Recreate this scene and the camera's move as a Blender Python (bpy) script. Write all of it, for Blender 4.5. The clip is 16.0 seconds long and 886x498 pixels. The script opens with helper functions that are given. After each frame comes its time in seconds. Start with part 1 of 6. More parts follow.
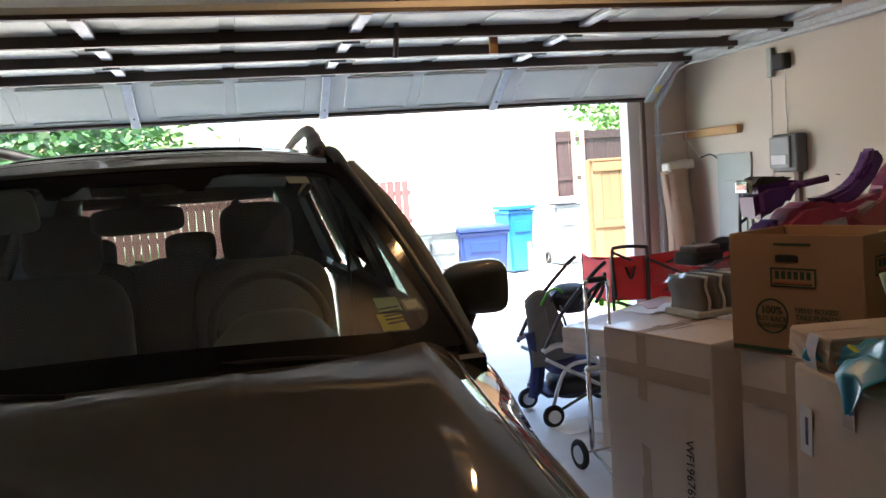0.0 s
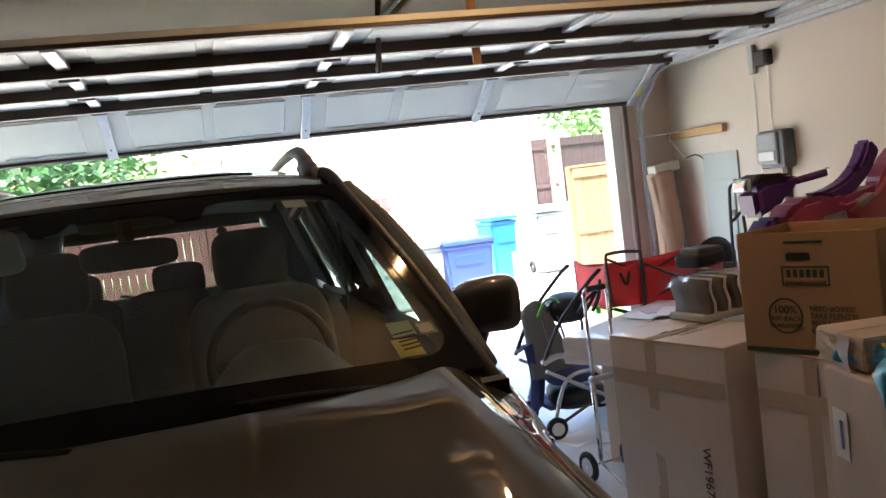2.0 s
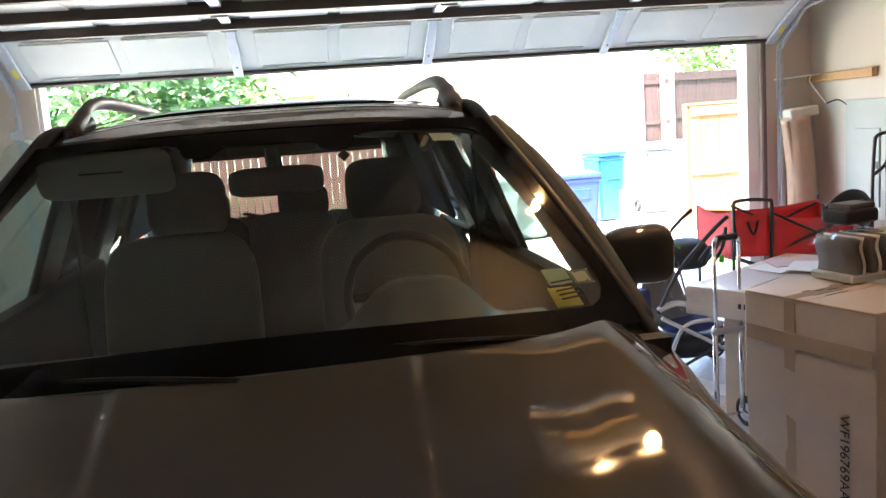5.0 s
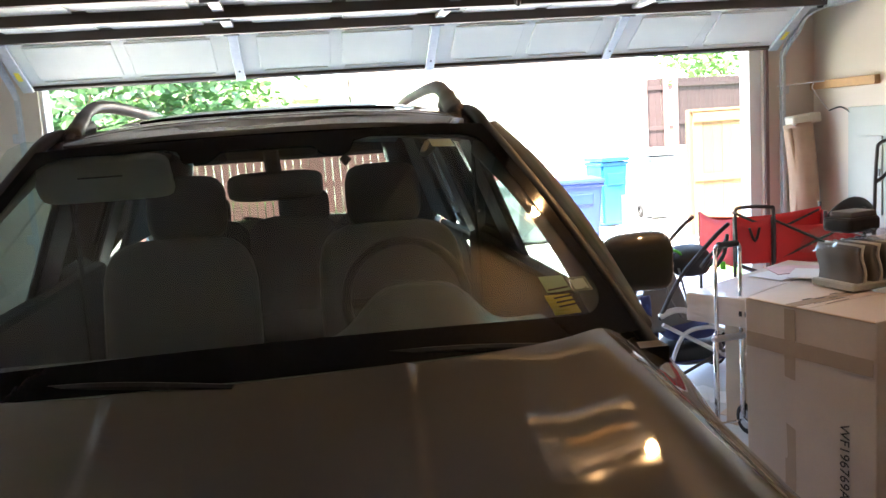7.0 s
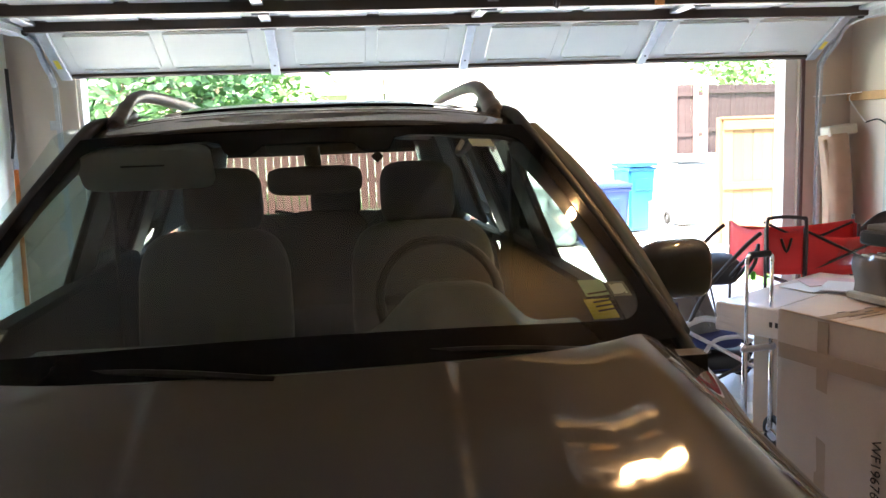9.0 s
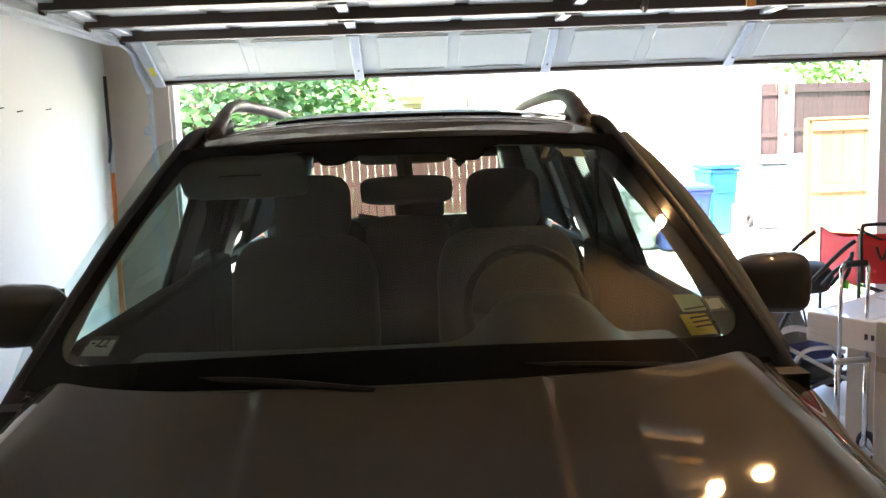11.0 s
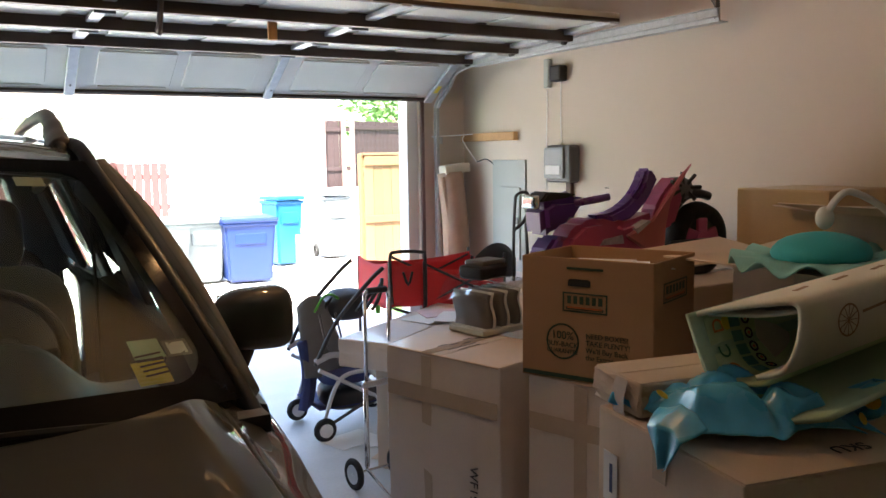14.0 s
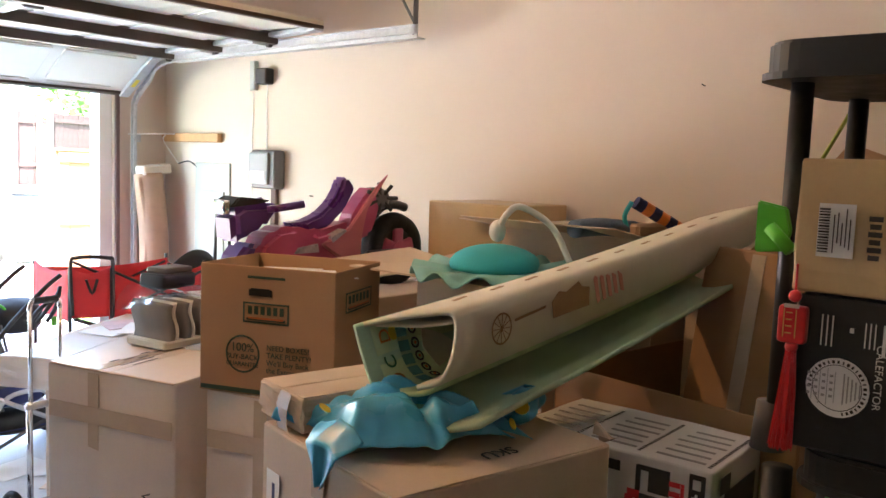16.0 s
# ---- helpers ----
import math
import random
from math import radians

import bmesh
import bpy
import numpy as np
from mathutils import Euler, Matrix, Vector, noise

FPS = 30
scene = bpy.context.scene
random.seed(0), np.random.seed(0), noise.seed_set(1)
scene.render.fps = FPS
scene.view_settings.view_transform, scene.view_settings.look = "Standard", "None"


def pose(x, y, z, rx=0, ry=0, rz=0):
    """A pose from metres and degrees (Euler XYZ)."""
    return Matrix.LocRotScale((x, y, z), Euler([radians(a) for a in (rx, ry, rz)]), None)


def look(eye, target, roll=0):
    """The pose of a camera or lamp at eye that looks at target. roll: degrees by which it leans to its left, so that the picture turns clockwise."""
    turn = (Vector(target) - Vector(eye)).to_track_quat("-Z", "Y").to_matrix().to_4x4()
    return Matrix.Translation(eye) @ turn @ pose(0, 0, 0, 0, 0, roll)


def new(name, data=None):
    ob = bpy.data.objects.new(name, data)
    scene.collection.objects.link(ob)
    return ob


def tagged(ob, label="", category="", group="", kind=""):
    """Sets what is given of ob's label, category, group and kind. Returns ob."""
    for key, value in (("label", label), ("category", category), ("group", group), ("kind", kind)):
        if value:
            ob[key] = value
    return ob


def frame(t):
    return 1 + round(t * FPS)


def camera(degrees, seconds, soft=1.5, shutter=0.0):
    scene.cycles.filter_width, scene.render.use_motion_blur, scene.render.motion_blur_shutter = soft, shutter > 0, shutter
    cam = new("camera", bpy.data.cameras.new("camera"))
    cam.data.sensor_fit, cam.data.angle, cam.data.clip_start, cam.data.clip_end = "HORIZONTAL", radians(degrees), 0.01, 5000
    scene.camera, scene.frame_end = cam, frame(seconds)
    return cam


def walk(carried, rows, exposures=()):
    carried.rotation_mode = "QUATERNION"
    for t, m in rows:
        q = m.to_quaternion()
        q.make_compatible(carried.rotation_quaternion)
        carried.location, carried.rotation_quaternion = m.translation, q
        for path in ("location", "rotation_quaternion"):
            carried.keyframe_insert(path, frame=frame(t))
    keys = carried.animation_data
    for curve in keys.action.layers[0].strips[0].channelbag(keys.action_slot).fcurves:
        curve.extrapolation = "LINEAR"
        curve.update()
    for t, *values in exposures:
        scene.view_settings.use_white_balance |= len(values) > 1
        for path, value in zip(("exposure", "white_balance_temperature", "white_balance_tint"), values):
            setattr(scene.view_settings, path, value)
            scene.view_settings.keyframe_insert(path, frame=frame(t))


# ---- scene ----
cam = camera(55.9, 16.0, soft=1.5)
PATH = [
    (0, (0.206, 0.096, 1.569), (0.680, 2.031, 1.398), -4.0),
    (0.5, (0.189, 0.098, 1.555), (0.636, 2.032, 1.314), -4.9),
    (1, (0.189, 0.084, 1.545), (0.679, 2.006, 1.292), -4.2),
    (1.5, (0.171, 0.132, 1.561), (0.702, 2.050, 1.364), -6.4),
    (2, (0.153, 0.204, 1.581), (0.680, 2.128, 1.438), -7.1),
    (2.5, (0.095, 0.277, 1.613), (0.605, 2.207, 1.498), -4.7),
    (3, (0.044, 0.312, 1.608), (0.574, 2.231, 1.424), -2.5),
    (3.5, (0.040, 0.312, 1.609), (0.502, 2.238, 1.334), -3.8),
    (4, (0.040, 0.332, 1.608), (0.436, 2.267, 1.290), -4.0),
    (4.5, (0.028, 0.320, 1.614), (0.379, 2.263, 1.295), -3.9),
    (5, (0.026, 0.316, 1.622), (0.320, 2.273, 1.330), -4.2),
    (7.5, (0.040, 0.321, 1.626), (0.325, 2.281, 1.345), -3.6),
    (8, (0.036, 0.325, 1.620), (0.300, 2.287, 1.332), -2.7),
    (10.5, (-0.055, 0.318, 1.654), (0.109, 2.293, 1.385), -2.0),
    (11, (-0.049, 0.319, 1.659), (0.015, 2.299, 1.384), -2.2),
    (11.5, (-0.024, 0.324, 1.659), (0.061, 2.304, 1.392), -2.2),
    (12, (0.001, 0.341, 1.660), (0.185, 2.315, 1.400), -2.5),
    (12.5, (0.060, 0.359, 1.657), (0.464, 2.302, 1.406), -2.1),
    (13, (0.126, 0.373, 1.653), (0.776, 2.250, 1.419), -1.8),
    (13.5, (0.189, 0.390, 1.654), (1.024, 2.193, 1.430), -1.5),
    (14, (0.253, 0.407, 1.643), (1.244, 2.130, 1.417), -0.8),
    (14.5, (0.316, 0.408, 1.642), (1.478, 2.022, 1.427), 0.5),
    (15, (0.357, 0.396, 1.641), (1.676, 1.886, 1.446), 1.2),
    (15.5, (0.395, 0.392, 1.634), (1.831, 1.770, 1.434), 1.9),
    (16, (0.416, 0.396, 1.632), (1.911, 1.710, 1.435), 2.2),
]
walk(cam, [(t, look(eye, target, roll)) for t, eye, target, roll in PATH], [(0.0, 3.18, 6500, 10), (1.0, 3.5, 6500, 10), (2.0, 3.5, 6600, 10), (3.0, 3.62, 6650, 10), (4.5, 4.05, 6750, 10), (8.0, 4.0, 6750, 10), (11.0, 3.95, 6850, 10), (12.5, 4.05, 6750, 10), (13.0, 3.7, 6800, 10), (14.5, 3.4, 6700, 10), (15.2, 3.85, 6700, 10), (16.0, 4.7, 6600, 10)])

# ---- world, sun, lamps ----
world = bpy.data.worlds.new("sky")
scene.world = world
world.use_nodes = True
wn, wl = world.node_tree.nodes, world.node_tree.links
sky = wn.new("ShaderNodeTexSky")
sky.sky_type, sky.sun_disc = "NISHITA", False
sky.sun_elevation, sky.sun_rotation = radians(58), radians(215)
sky.air_density, sky.dust_density = 1.0, 2.0
wn["Background"].inputs["Strength"].default_value = 0.15
wl.new(sky.outputs[0], wn["Background"].inputs["Color"])
sun = new("sun", bpy.data.lights.new("sun", "SUN"))
sun.data.energy, sun.data.angle, sun.data.color = 5.0, radians(0.6), (1.0, 0.95, 0.88)
sun.matrix_world = look((0, 0, 0), (math.sin(radians(35)) * math.cos(radians(58)), math.cos(radians(35)) * math.cos(radians(58)), -math.sin(radians(58))))
BULB_GLOW = 42.0        # radiance of the opener's bulb

# ---- materials ----
def mat(name, color, rough=0.6, metal=0.0, vary=0.15, scale=8.0, bump=0.1, fine=120.0, coat=0.0, spec=0.5, island=0.0, emit=None, power=0.0, sheen=0.0):
    m = bpy.data.materials.new(name)
    m.use_nodes = True
    n, l = m.node_tree.nodes, m.node_tree.links
    p = n["Principled BSDF"]
    p.inputs["Roughness"].default_value, p.inputs["Metallic"].default_value = rough, metal
    p.inputs["Coat Weight"].default_value, p.inputs["Coat Roughness"].default_value = coat, 0.03
    p.inputs["Specular IOR Level"].default_value = spec
    p.inputs["Sheen Weight"].default_value = sheen
    tc = n.new("ShaderNodeTexCoord")
    big, small = n.new("ShaderNodeTexNoise"), n.new("ShaderNodeTexNoise")
    big.inputs["Scale"].default_value, big.inputs["Detail"].default_value = scale, 5
    small.inputs["Scale"].default_value, small.inputs["Detail"].default_value = fine, 3
    l.new(tc.outputs["Object"], big.inputs["Vector"])
    l.new(tc.outputs["Object"], small.inputs["Vector"])
    add = n.new("ShaderNodeMath")
    add.operation = "MULTIPLY_ADD"
    add.inputs[1].default_value = 0.35
    l.new(small.outputs["Fac"], add.inputs[0])
    l.new(big.outputs["Fac"], add.inputs[2])
    src = add.outputs[0]
    if island:
        oi = n.new("ShaderNodeObjectInfo")
        k = n.new("ShaderNodeMath")
        k.operation = "MULTIPLY_ADD"
        k.inputs[1].default_value = island
        l.new(oi.outputs["Random"], k.inputs[0])
        l.new(src, k.inputs[2])
        src = k.outputs[0]
    mr = n.new("ShaderNodeMapRange")
    mr.inputs["From Min"].default_value, mr.inputs["From Max"].default_value = 0.3, 1.05 + island
    mr.inputs["To Min"].default_value, mr.inputs["To Max"].default_value = 1 - vary, 1 + vary
    l.new(src, mr.inputs["Value"])
    mul = n.new("ShaderNodeVectorMath")
    mul.operation = "MULTIPLY"
    mul.inputs[0].default_value = color
    l.new(mr.outputs[0], mul.inputs[1])
    l.new(mul.outputs[0], p.inputs["Base Color"])
    rr = n.new("ShaderNodeMapRange")
    rr.inputs["From Min"].default_value, rr.inputs["From Max"].default_value = 0.3, 0.7
    rr.inputs["To Min"].default_value, rr.inputs["To Max"].default_value = max(0.02, rough * 0.85), min(1, rough * 1.15)
    l.new(big.outputs["Fac"], rr.inputs["Value"])
    l.new(rr.outputs[0], p.inputs["Roughness"])
    if bump:
        b = n.new("ShaderNodeBump")
        b.inputs["Strength"].default_value, b.inputs["Distance"].default_value = bump, 0.01
        l.new(add.outputs[0], b.inputs["Height"])
        l.new(b.outputs[0], p.inputs["Normal"])
    if emit:
        p.inputs["Emission Color"].default_value = (*emit, 1)
        p.inputs["Emission Strength"].default_value = power
    return m


def glass_mat(name, tint, gloss=0.02, floor=0.045):
    """Clear tinted glass; it reflects more towards grazing views, alike from both sides."""
    m = bpy.data.materials.new(name)
    m.use_nodes = True
    n, l = m.node_tree.nodes, m.node_tree.links
    n.remove(n["Principled BSDF"])
    tr, gl, mx, lw = n.new("ShaderNodeBsdfTransparent"), n.new("ShaderNodeBsdfGlossy"), n.new("ShaderNodeMixShader"), n.new("ShaderNodeLayerWeight")
    tr.inputs["Color"].default_value = (*tint, 1)
    gl.inputs["Roughness"].default_value = gloss
    lw.inputs["Blend"].default_value = 0.5
    pw, ma = n.new("ShaderNodeMath"), n.new("ShaderNodeMath")
    pw.operation, ma.operation = "POWER", "MULTIPLY_ADD"
    pw.inputs[1].default_value = 5.0
    ma.inputs[1].default_value, ma.inputs[2].default_value = 1 - floor, floor
    l.new(lw.outputs["Facing"], pw.inputs[0])
    l.new(pw.outputs[0], ma.inputs[0])
    l.new(ma.outputs[0], mx.inputs["Fac"])
    l.new(tr.outputs[0], mx.inputs[1])
    l.new(gl.outputs[0], mx.inputs[2])
    l.new(mx.outputs[0], n["Material Output"].inputs["Surface"])
    return m


M = {}
M["wall"] = mat("painted_drywall", (0.65, 0.56, 0.475), 0.75, vary=0.05, scale=1.3, bump=0.08, fine=260)
# off-white left wall, its colour also raised for the daylight that falls on it
M["wall_daylit"] = mat("daylit_pale_drywall", (0.86, 0.84, 0.8), 0.75, vary=0.04, scale=1.3, bump=0.08, fine=260)
M["ceiling"] = mat("ceiling_drywall", (0.84, 0.78, 0.7), 0.85, vary=0.05, scale=2, bump=0.15, fine=150)
M["concrete"] = mat("garage_concrete", (0.55, 0.55, 0.54), 0.5, vary=0.25, scale=2.2, bump=0.08, fine=60)
M["drive"] = mat("driveway_concrete", (0.55, 0.53, 0.5), 0.8, vary=0.15, scale=1.0, bump=0.15, fine=40)
M["grass"] = mat("grass", (0.05, 0.14, 0.02), 0.8, vary=0.5, scale=2, bump=0.5, fine=90)
M["white"] = mat("white_trim_paint", (0.78, 0.77, 0.75), 0.5, vary=0.06, scale=5, bump=0.04)
M["door"] = mat("white_door_steel", (0.79, 0.79, 0.71), 0.5, vary=0.06, scale=3, bump=0.03, fine=200)
# grey steel; the shade on its unlit sides is put into the dark brown
M["strut"] = mat("shade_dark_steel_strut", (0.07, 0.05, 0.04), 0.5, metal=0.2, vary=0.25, scale=6, bump=0.05)
M["galv"] = mat("galvanised_steel", (0.5, 0.52, 0.54), 0.5, metal=0.4, vary=0.2, scale=30, bump=0.04)
M["steel"] = mat("chrome_tube", (0.75, 0.75, 0.76), 0.15, metal=1.0, vary=0.08, scale=20, bump=0)
M["darksteel"] = mat("dark_steel", (0.06, 0.055, 0.055), 0.4, metal=0.5, vary=0.2)
M["wood"] = mat("pine_board", (0.52, 0.3, 0.13), 0.6, vary=0.25, scale=14, bump=0.1, fine=90)
M["cedar"] = mat("cedar_picket", (0.145, 0.076, 0.034), 0.7, vary=0.3, scale=5, bump=0.2, fine=70, island=0.5)
M["redfence"] = mat("red_stained_picket", (0.1, 0.032, 0.03), 0.75, vary=0.25, scale=5, bump=0.2, fine=70, island=0.5)
M["brownfence"] = mat("brown_stained_picket", (0.022, 0.0105, 0.0105), 0.75, vary=0.3, scale=5, bump=0.2, fine=70, island=0.5)
M["brownpost"] = mat("weathered_post", (0.17, 0.11, 0.1), 0.75, vary=0.2, scale=5)
M["stucco"] = mat("cream_house_wall", (0.82, 0.78, 0.7), 0.85, vary=0.08, scale=1.5, bump=0.3, fine=50)
M["shingle"] = mat("roof_shingle", (0.3, 0.25, 0.21), 0.85, vary=0.3, scale=4, bump=0.3)
M["card"] = mat("cardboard", (0.61, 0.475, 0.355), 0.75, vary=0.1, scale=4, bump=0.06, fine=140)
M["card2"] = mat("printed_cardboard", (0.4, 0.235, 0.125), 0.7, vary=0.08, scale=5, bump=0.05, fine=140)
M["cardpale"] = mat("pale_cardboard", (0.72, 0.64, 0.57), 0.45, vary=0.12, scale=4, bump=0.06, fine=140, coat=0.25)
M["cardin"] = mat("cardboard_inside", (0.36, 0.22, 0.12), 0.8, vary=0.1, scale=4, bump=0.06)
M["kraft"] = mat("kraft_wrap", (0.55, 0.38, 0.19), 0.4, vary=0.12, scale=6, bump=0.08, coat=0.3)
M["tape"] = mat("clear_packing_tape", (0.57, 0.47, 0.37), 0.15, vary=0.1, scale=12, bump=0.08, coat=0.4)
M["ink"] = mat("black_print", (0.035, 0.03, 0.028), 0.6, vary=0.1, bump=0)
M["inkgreen"] = mat("dark_green_print", (0.03, 0.07, 0.045), 0.6, vary=0.1, bump=0)
M["inkorange"] = mat("orange_print", (0.45, 0.13, 0.04), 0.6, vary=0.1, bump=0)
M["paper"] = mat("white_paper", (0.8, 0.79, 0.78), 0.7, vary=0.05, scale=6, bump=0.04)
M["pink_paper"] = mat("pinkish_print", (0.7, 0.5, 0.52), 0.7, vary=0.2, scale=14, bump=0)
M["paint"] = mat("bronze_metallic_paint", (0.062, 0.058, 0.047), 0.55, metal=0.0, vary=0.05, scale=3, bump=0, coat=0.9, spec=0.08)
M["plastic"] = mat("black_plastic", (0.02, 0.02, 0.021), 0.45, vary=0.2, scale=20, bump=0.05, fine=300)
M["rubber"] = mat("black_rubber", (0.01, 0.01, 0.01), 0.8, vary=0.2, scale=20, bump=0.05)
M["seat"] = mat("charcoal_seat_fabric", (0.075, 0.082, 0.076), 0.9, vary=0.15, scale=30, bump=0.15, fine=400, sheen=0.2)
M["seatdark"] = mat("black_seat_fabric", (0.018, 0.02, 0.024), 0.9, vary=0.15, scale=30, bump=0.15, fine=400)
M["pillartrim"] = mat("grey_pillar_trim", (0.2, 0.195, 0.18), 0.7, vary=0.05, scale=20, bump=0.05)
M["dash"] = mat("grey_dash_plastic", (0.07, 0.082, 0.076), 0.6, vary=0.1, scale=20, bump=0.08, fine=400)
M["liner"] = mat("grey_headliner", (0.34, 0.34, 0.32), 0.9, vary=0.05, bump=0.05)
M["visor"] = mat("grey_sun_visor", (0.72, 0.72, 0.68), 0.8, vary=0.05, bump=0.05)
M["chrome"] = mat("car_chrome", (0.7, 0.7, 0.7), 0.1, metal=1, vary=0.05, bump=0)
M["railgrey"] = mat("grey_roof_rail", (0.12, 0.112, 0.108), 0.38, metal=0.5, vary=0.1)
M["frit"] = mat("black_glass_border", (0.004, 0.004, 0.005), 0.09, vary=0.1, bump=0, spec=0.05)
M["mirror"] = mat("mirror_glass", (0.85, 0.87, 0.88), 0.02, metal=1, vary=0, bump=0)
M["lamp"] = mat("headlamp_lens", (0.6, 0.6, 0.6), 0.08, vary=0.05, bump=0, coat=1)
M["grey"] = mat("grey_enclosure", (0.3, 0.32, 0.33), 0.45, vary=0.08, scale=8, bump=0.05)
M["panel"] = mat("grey_green_panel_paint", (0.43, 0.455, 0.42), 0.45, vary=0.08, scale=4, bump=0.04)
M["darkgrey"] = mat("dark_grey_plastic", (0.12, 0.12, 0.125), 0.45, vary=0.1, bump=0.05)
M["black"] = mat("black_box", (0.02, 0.02, 0.022), 0.4, vary=0.2, scale=8, bump=0.03)
M["carpet"] = mat("tan_carpet_back", (0.44, 0.29, 0.2), 0.95, vary=0.15, scale=12, bump=0.3, fine=300)
M["foam"] = mat("cream_foam", (0.66, 0.6, 0.5), 0.8, vary=0.1, scale=10, bump=0.1)
M["red"] = mat("red_canvas", (0.62, 0.03, 0.035), 0.75, vary=0.15, scale=8, bump=0.12, fine=300)
M["navy"] = mat("navy_fabric", (0.03, 0.04, 0.13), 0.8, vary=0.25, scale=12, bump=0.2, fine=250)
M["greyfab"] = mat("grey_fabric", (0.16, 0.155, 0.15), 0.85, vary=0.2, scale=12, bump=0.2, fine=250)
M["silver"] = mat("silver_plastic", (0.5, 0.51, 0.53), 0.35, metal=0.3, vary=0.08)
M["whiteplastic"] = mat("white_plastic", (0.75, 0.75, 0.74), 0.35, vary=0.06, bump=0.02)
M["purple"] = mat("purple_plastic", (0.1, 0.03, 0.2), 0.3, vary=0.15, scale=6, bump=0.02)
M["finpink"] = mat("pale_pink_plastic", (0.55, 0.17, 0.2), 0.35, vary=0.1, scale=6, bump=0.02)
M["matlime"] = mat("yellow_green_foam_mat", (0.52, 0.64, 0.36), 0.6, vary=0.12, scale=5, bump=0.08, fine=300)
M["faintink"] = mat("faded_grey_print", (0.36, 0.35, 0.34), 0.7, vary=0.2, scale=60, bump=0)
M["tealdark"] = mat("dark_teal_print", (0.1, 0.3, 0.27), 0.6, vary=0.1, scale=8, bump=0)
M["darkgreen"] = mat("dark_green_print", (0.05, 0.2, 0.1), 0.6, vary=0.1, scale=8, bump=0)
M["magenta"] = mat("magenta_plastic", (0.44, 0.075, 0.17), 0.36, vary=0.12, scale=6, bump=0.02)
M["decal"] = mat("silver_decal", (0.4, 0.38, 0.45), 0.3, vary=0.4, scale=30, bump=0)
M["teal"] = mat("teal_fabric", (0.035, 0.47, 0.53), 0.7, vary=0.12, scale=8, bump=0.15, fine=200)
M["tealpale"] = mat("pale_teal_ruffle", (0.25, 0.55, 0.52), 0.75, vary=0.15, scale=14, bump=0.2)
M["bag"] = mat("blue_plastic_bag", (0.08, 0.46, 0.72), 0.28, vary=0.15, scale=6, bump=0.05, fine=40)
M["yellow"] = mat("yellow_print", (0.75, 0.6, 0.05), 0.5, vary=0.1, bump=0)
M["matcream"] = mat("cream_foam_mat", (0.74, 0.68, 0.54), 0.6, vary=0.06, scale=5, bump=0.08, fine=300)
M["matgreen"] = mat("green_foam_mat", (0.42, 0.58, 0.40), 0.6, vary=0.15, scale=3, bump=0.08, fine=300)
M["matbrown"] = mat("brown_mat_print", (0.36, 0.22, 0.11), 0.6, vary=0.2, scale=8, bump=0)
M["matpink"] = mat("coral_mat_print", (0.7, 0.32, 0.25), 0.6, vary=0.15, scale=8, bump=0)
M["lime"] = mat("lime_green_plastic", (0.1, 0.5, 0.04), 0.35, vary=0.1, bump=0.02)
M["olive"] = mat("olive_green_cloth", (0.3, 0.34, 0.06), 0.85, vary=0.2, scale=14, bump=0.2)
M["denim"] = mat("blue_grey_cloth", (0.13, 0.19, 0.28), 0.85, vary=0.3, scale=30, bump=0.3)
M["orange"] = mat("orange_plastic", (0.7, 0.2, 0.04), 0.45, vary=0.1, bump=0.02)
M["redsilk"] = mat("red_silk", (0.65, 0.015, 0.02), 0.5, vary=0.2, scale=40, bump=0.1, sheen=0.3)
M["gold"] = mat("gold_embroidery", (0.6, 0.42, 0.12), 0.4, metal=0.4, vary=0.2, bump=0.1)
M["binblue"] = mat("blue_bin_plastic", (0.002, 0.019, 0.11), 0.45, vary=0.12, scale=4)
M["bincyan"] = mat("light_blue_bin_plastic", (0.004, 0.09, 0.22), 0.45, vary=0.12, scale=4)
M["bingrey"] = mat("grey_bin_plastic", (0.14, 0.165, 0.17), 0.5, vary=0.1, scale=4)
M["bark"] = mat("tree_bark", (0.12, 0.09, 0.06), 0.9, vary=0.3, scale=12, bump=0.5)
M["leaf"] = mat("tree_leaf", (0.035, 0.1, 0.03), 0.55, vary=0.35, scale=1.2, bump=0)
M["leaf2"] = mat("light_tree_leaf", (0.085, 0.18, 0.045), 0.55, vary=0.35, scale=1.2, bump=0)
M["bulb"] = mat("warm_bulb", (0.9, 0.8, 0.6), 0.4, vary=0, bump=0, emit=(1.0, 0.56, 0.24), power=BULB_GLOW)
M["glass"] = glass_mat("laminated_windscreen", (0.58, 0.7, 0.63), 0.02, 0.06)
M["sideglass"] = glass_mat("side_window_glass", (0.84, 0.95, 0.9))
M["darkglass"] = glass_mat("privacy_glass", (0.004, 0.005, 0.005))
M["rearglass"] = glass_mat("rear_window_glass", (0.27, 0.3, 0.29))
M["film"] = glass_mat("clear_plastic_film", (0.82, 0.84, 0.87), 0.12, 0.08)

# ---- builders ----
def lerp(a, b, t): return a + (b - a) * t


def part(name, bm, material, parent=None, label="", smooth=False):
    me = bpy.data.meshes.new(name)
    if smooth:
        for f in bm.faces:
            f.smooth = True
    bm.to_mesh(me)
    bm.free()
    me.materials.append(M[material] if isinstance(material, str) else material)
    ob = new(name, me)
    ob.parent = parent
    if label:
        ob["label"] = label
    return ob


def thing(name, label, category, at=(0, 0, 0), turn=0.0, group="", kind=""):
    e = new(name)
    e.empty_display_size = 0.1
    e.matrix_world = pose(*at, 0, 0, turn)
    return tagged(e, label, category, group, kind)


def setting(name, bm, material, label, category, smooth=False):
    return tagged(part(name, bm, material, None, "", smooth), label, category, "", "structure")


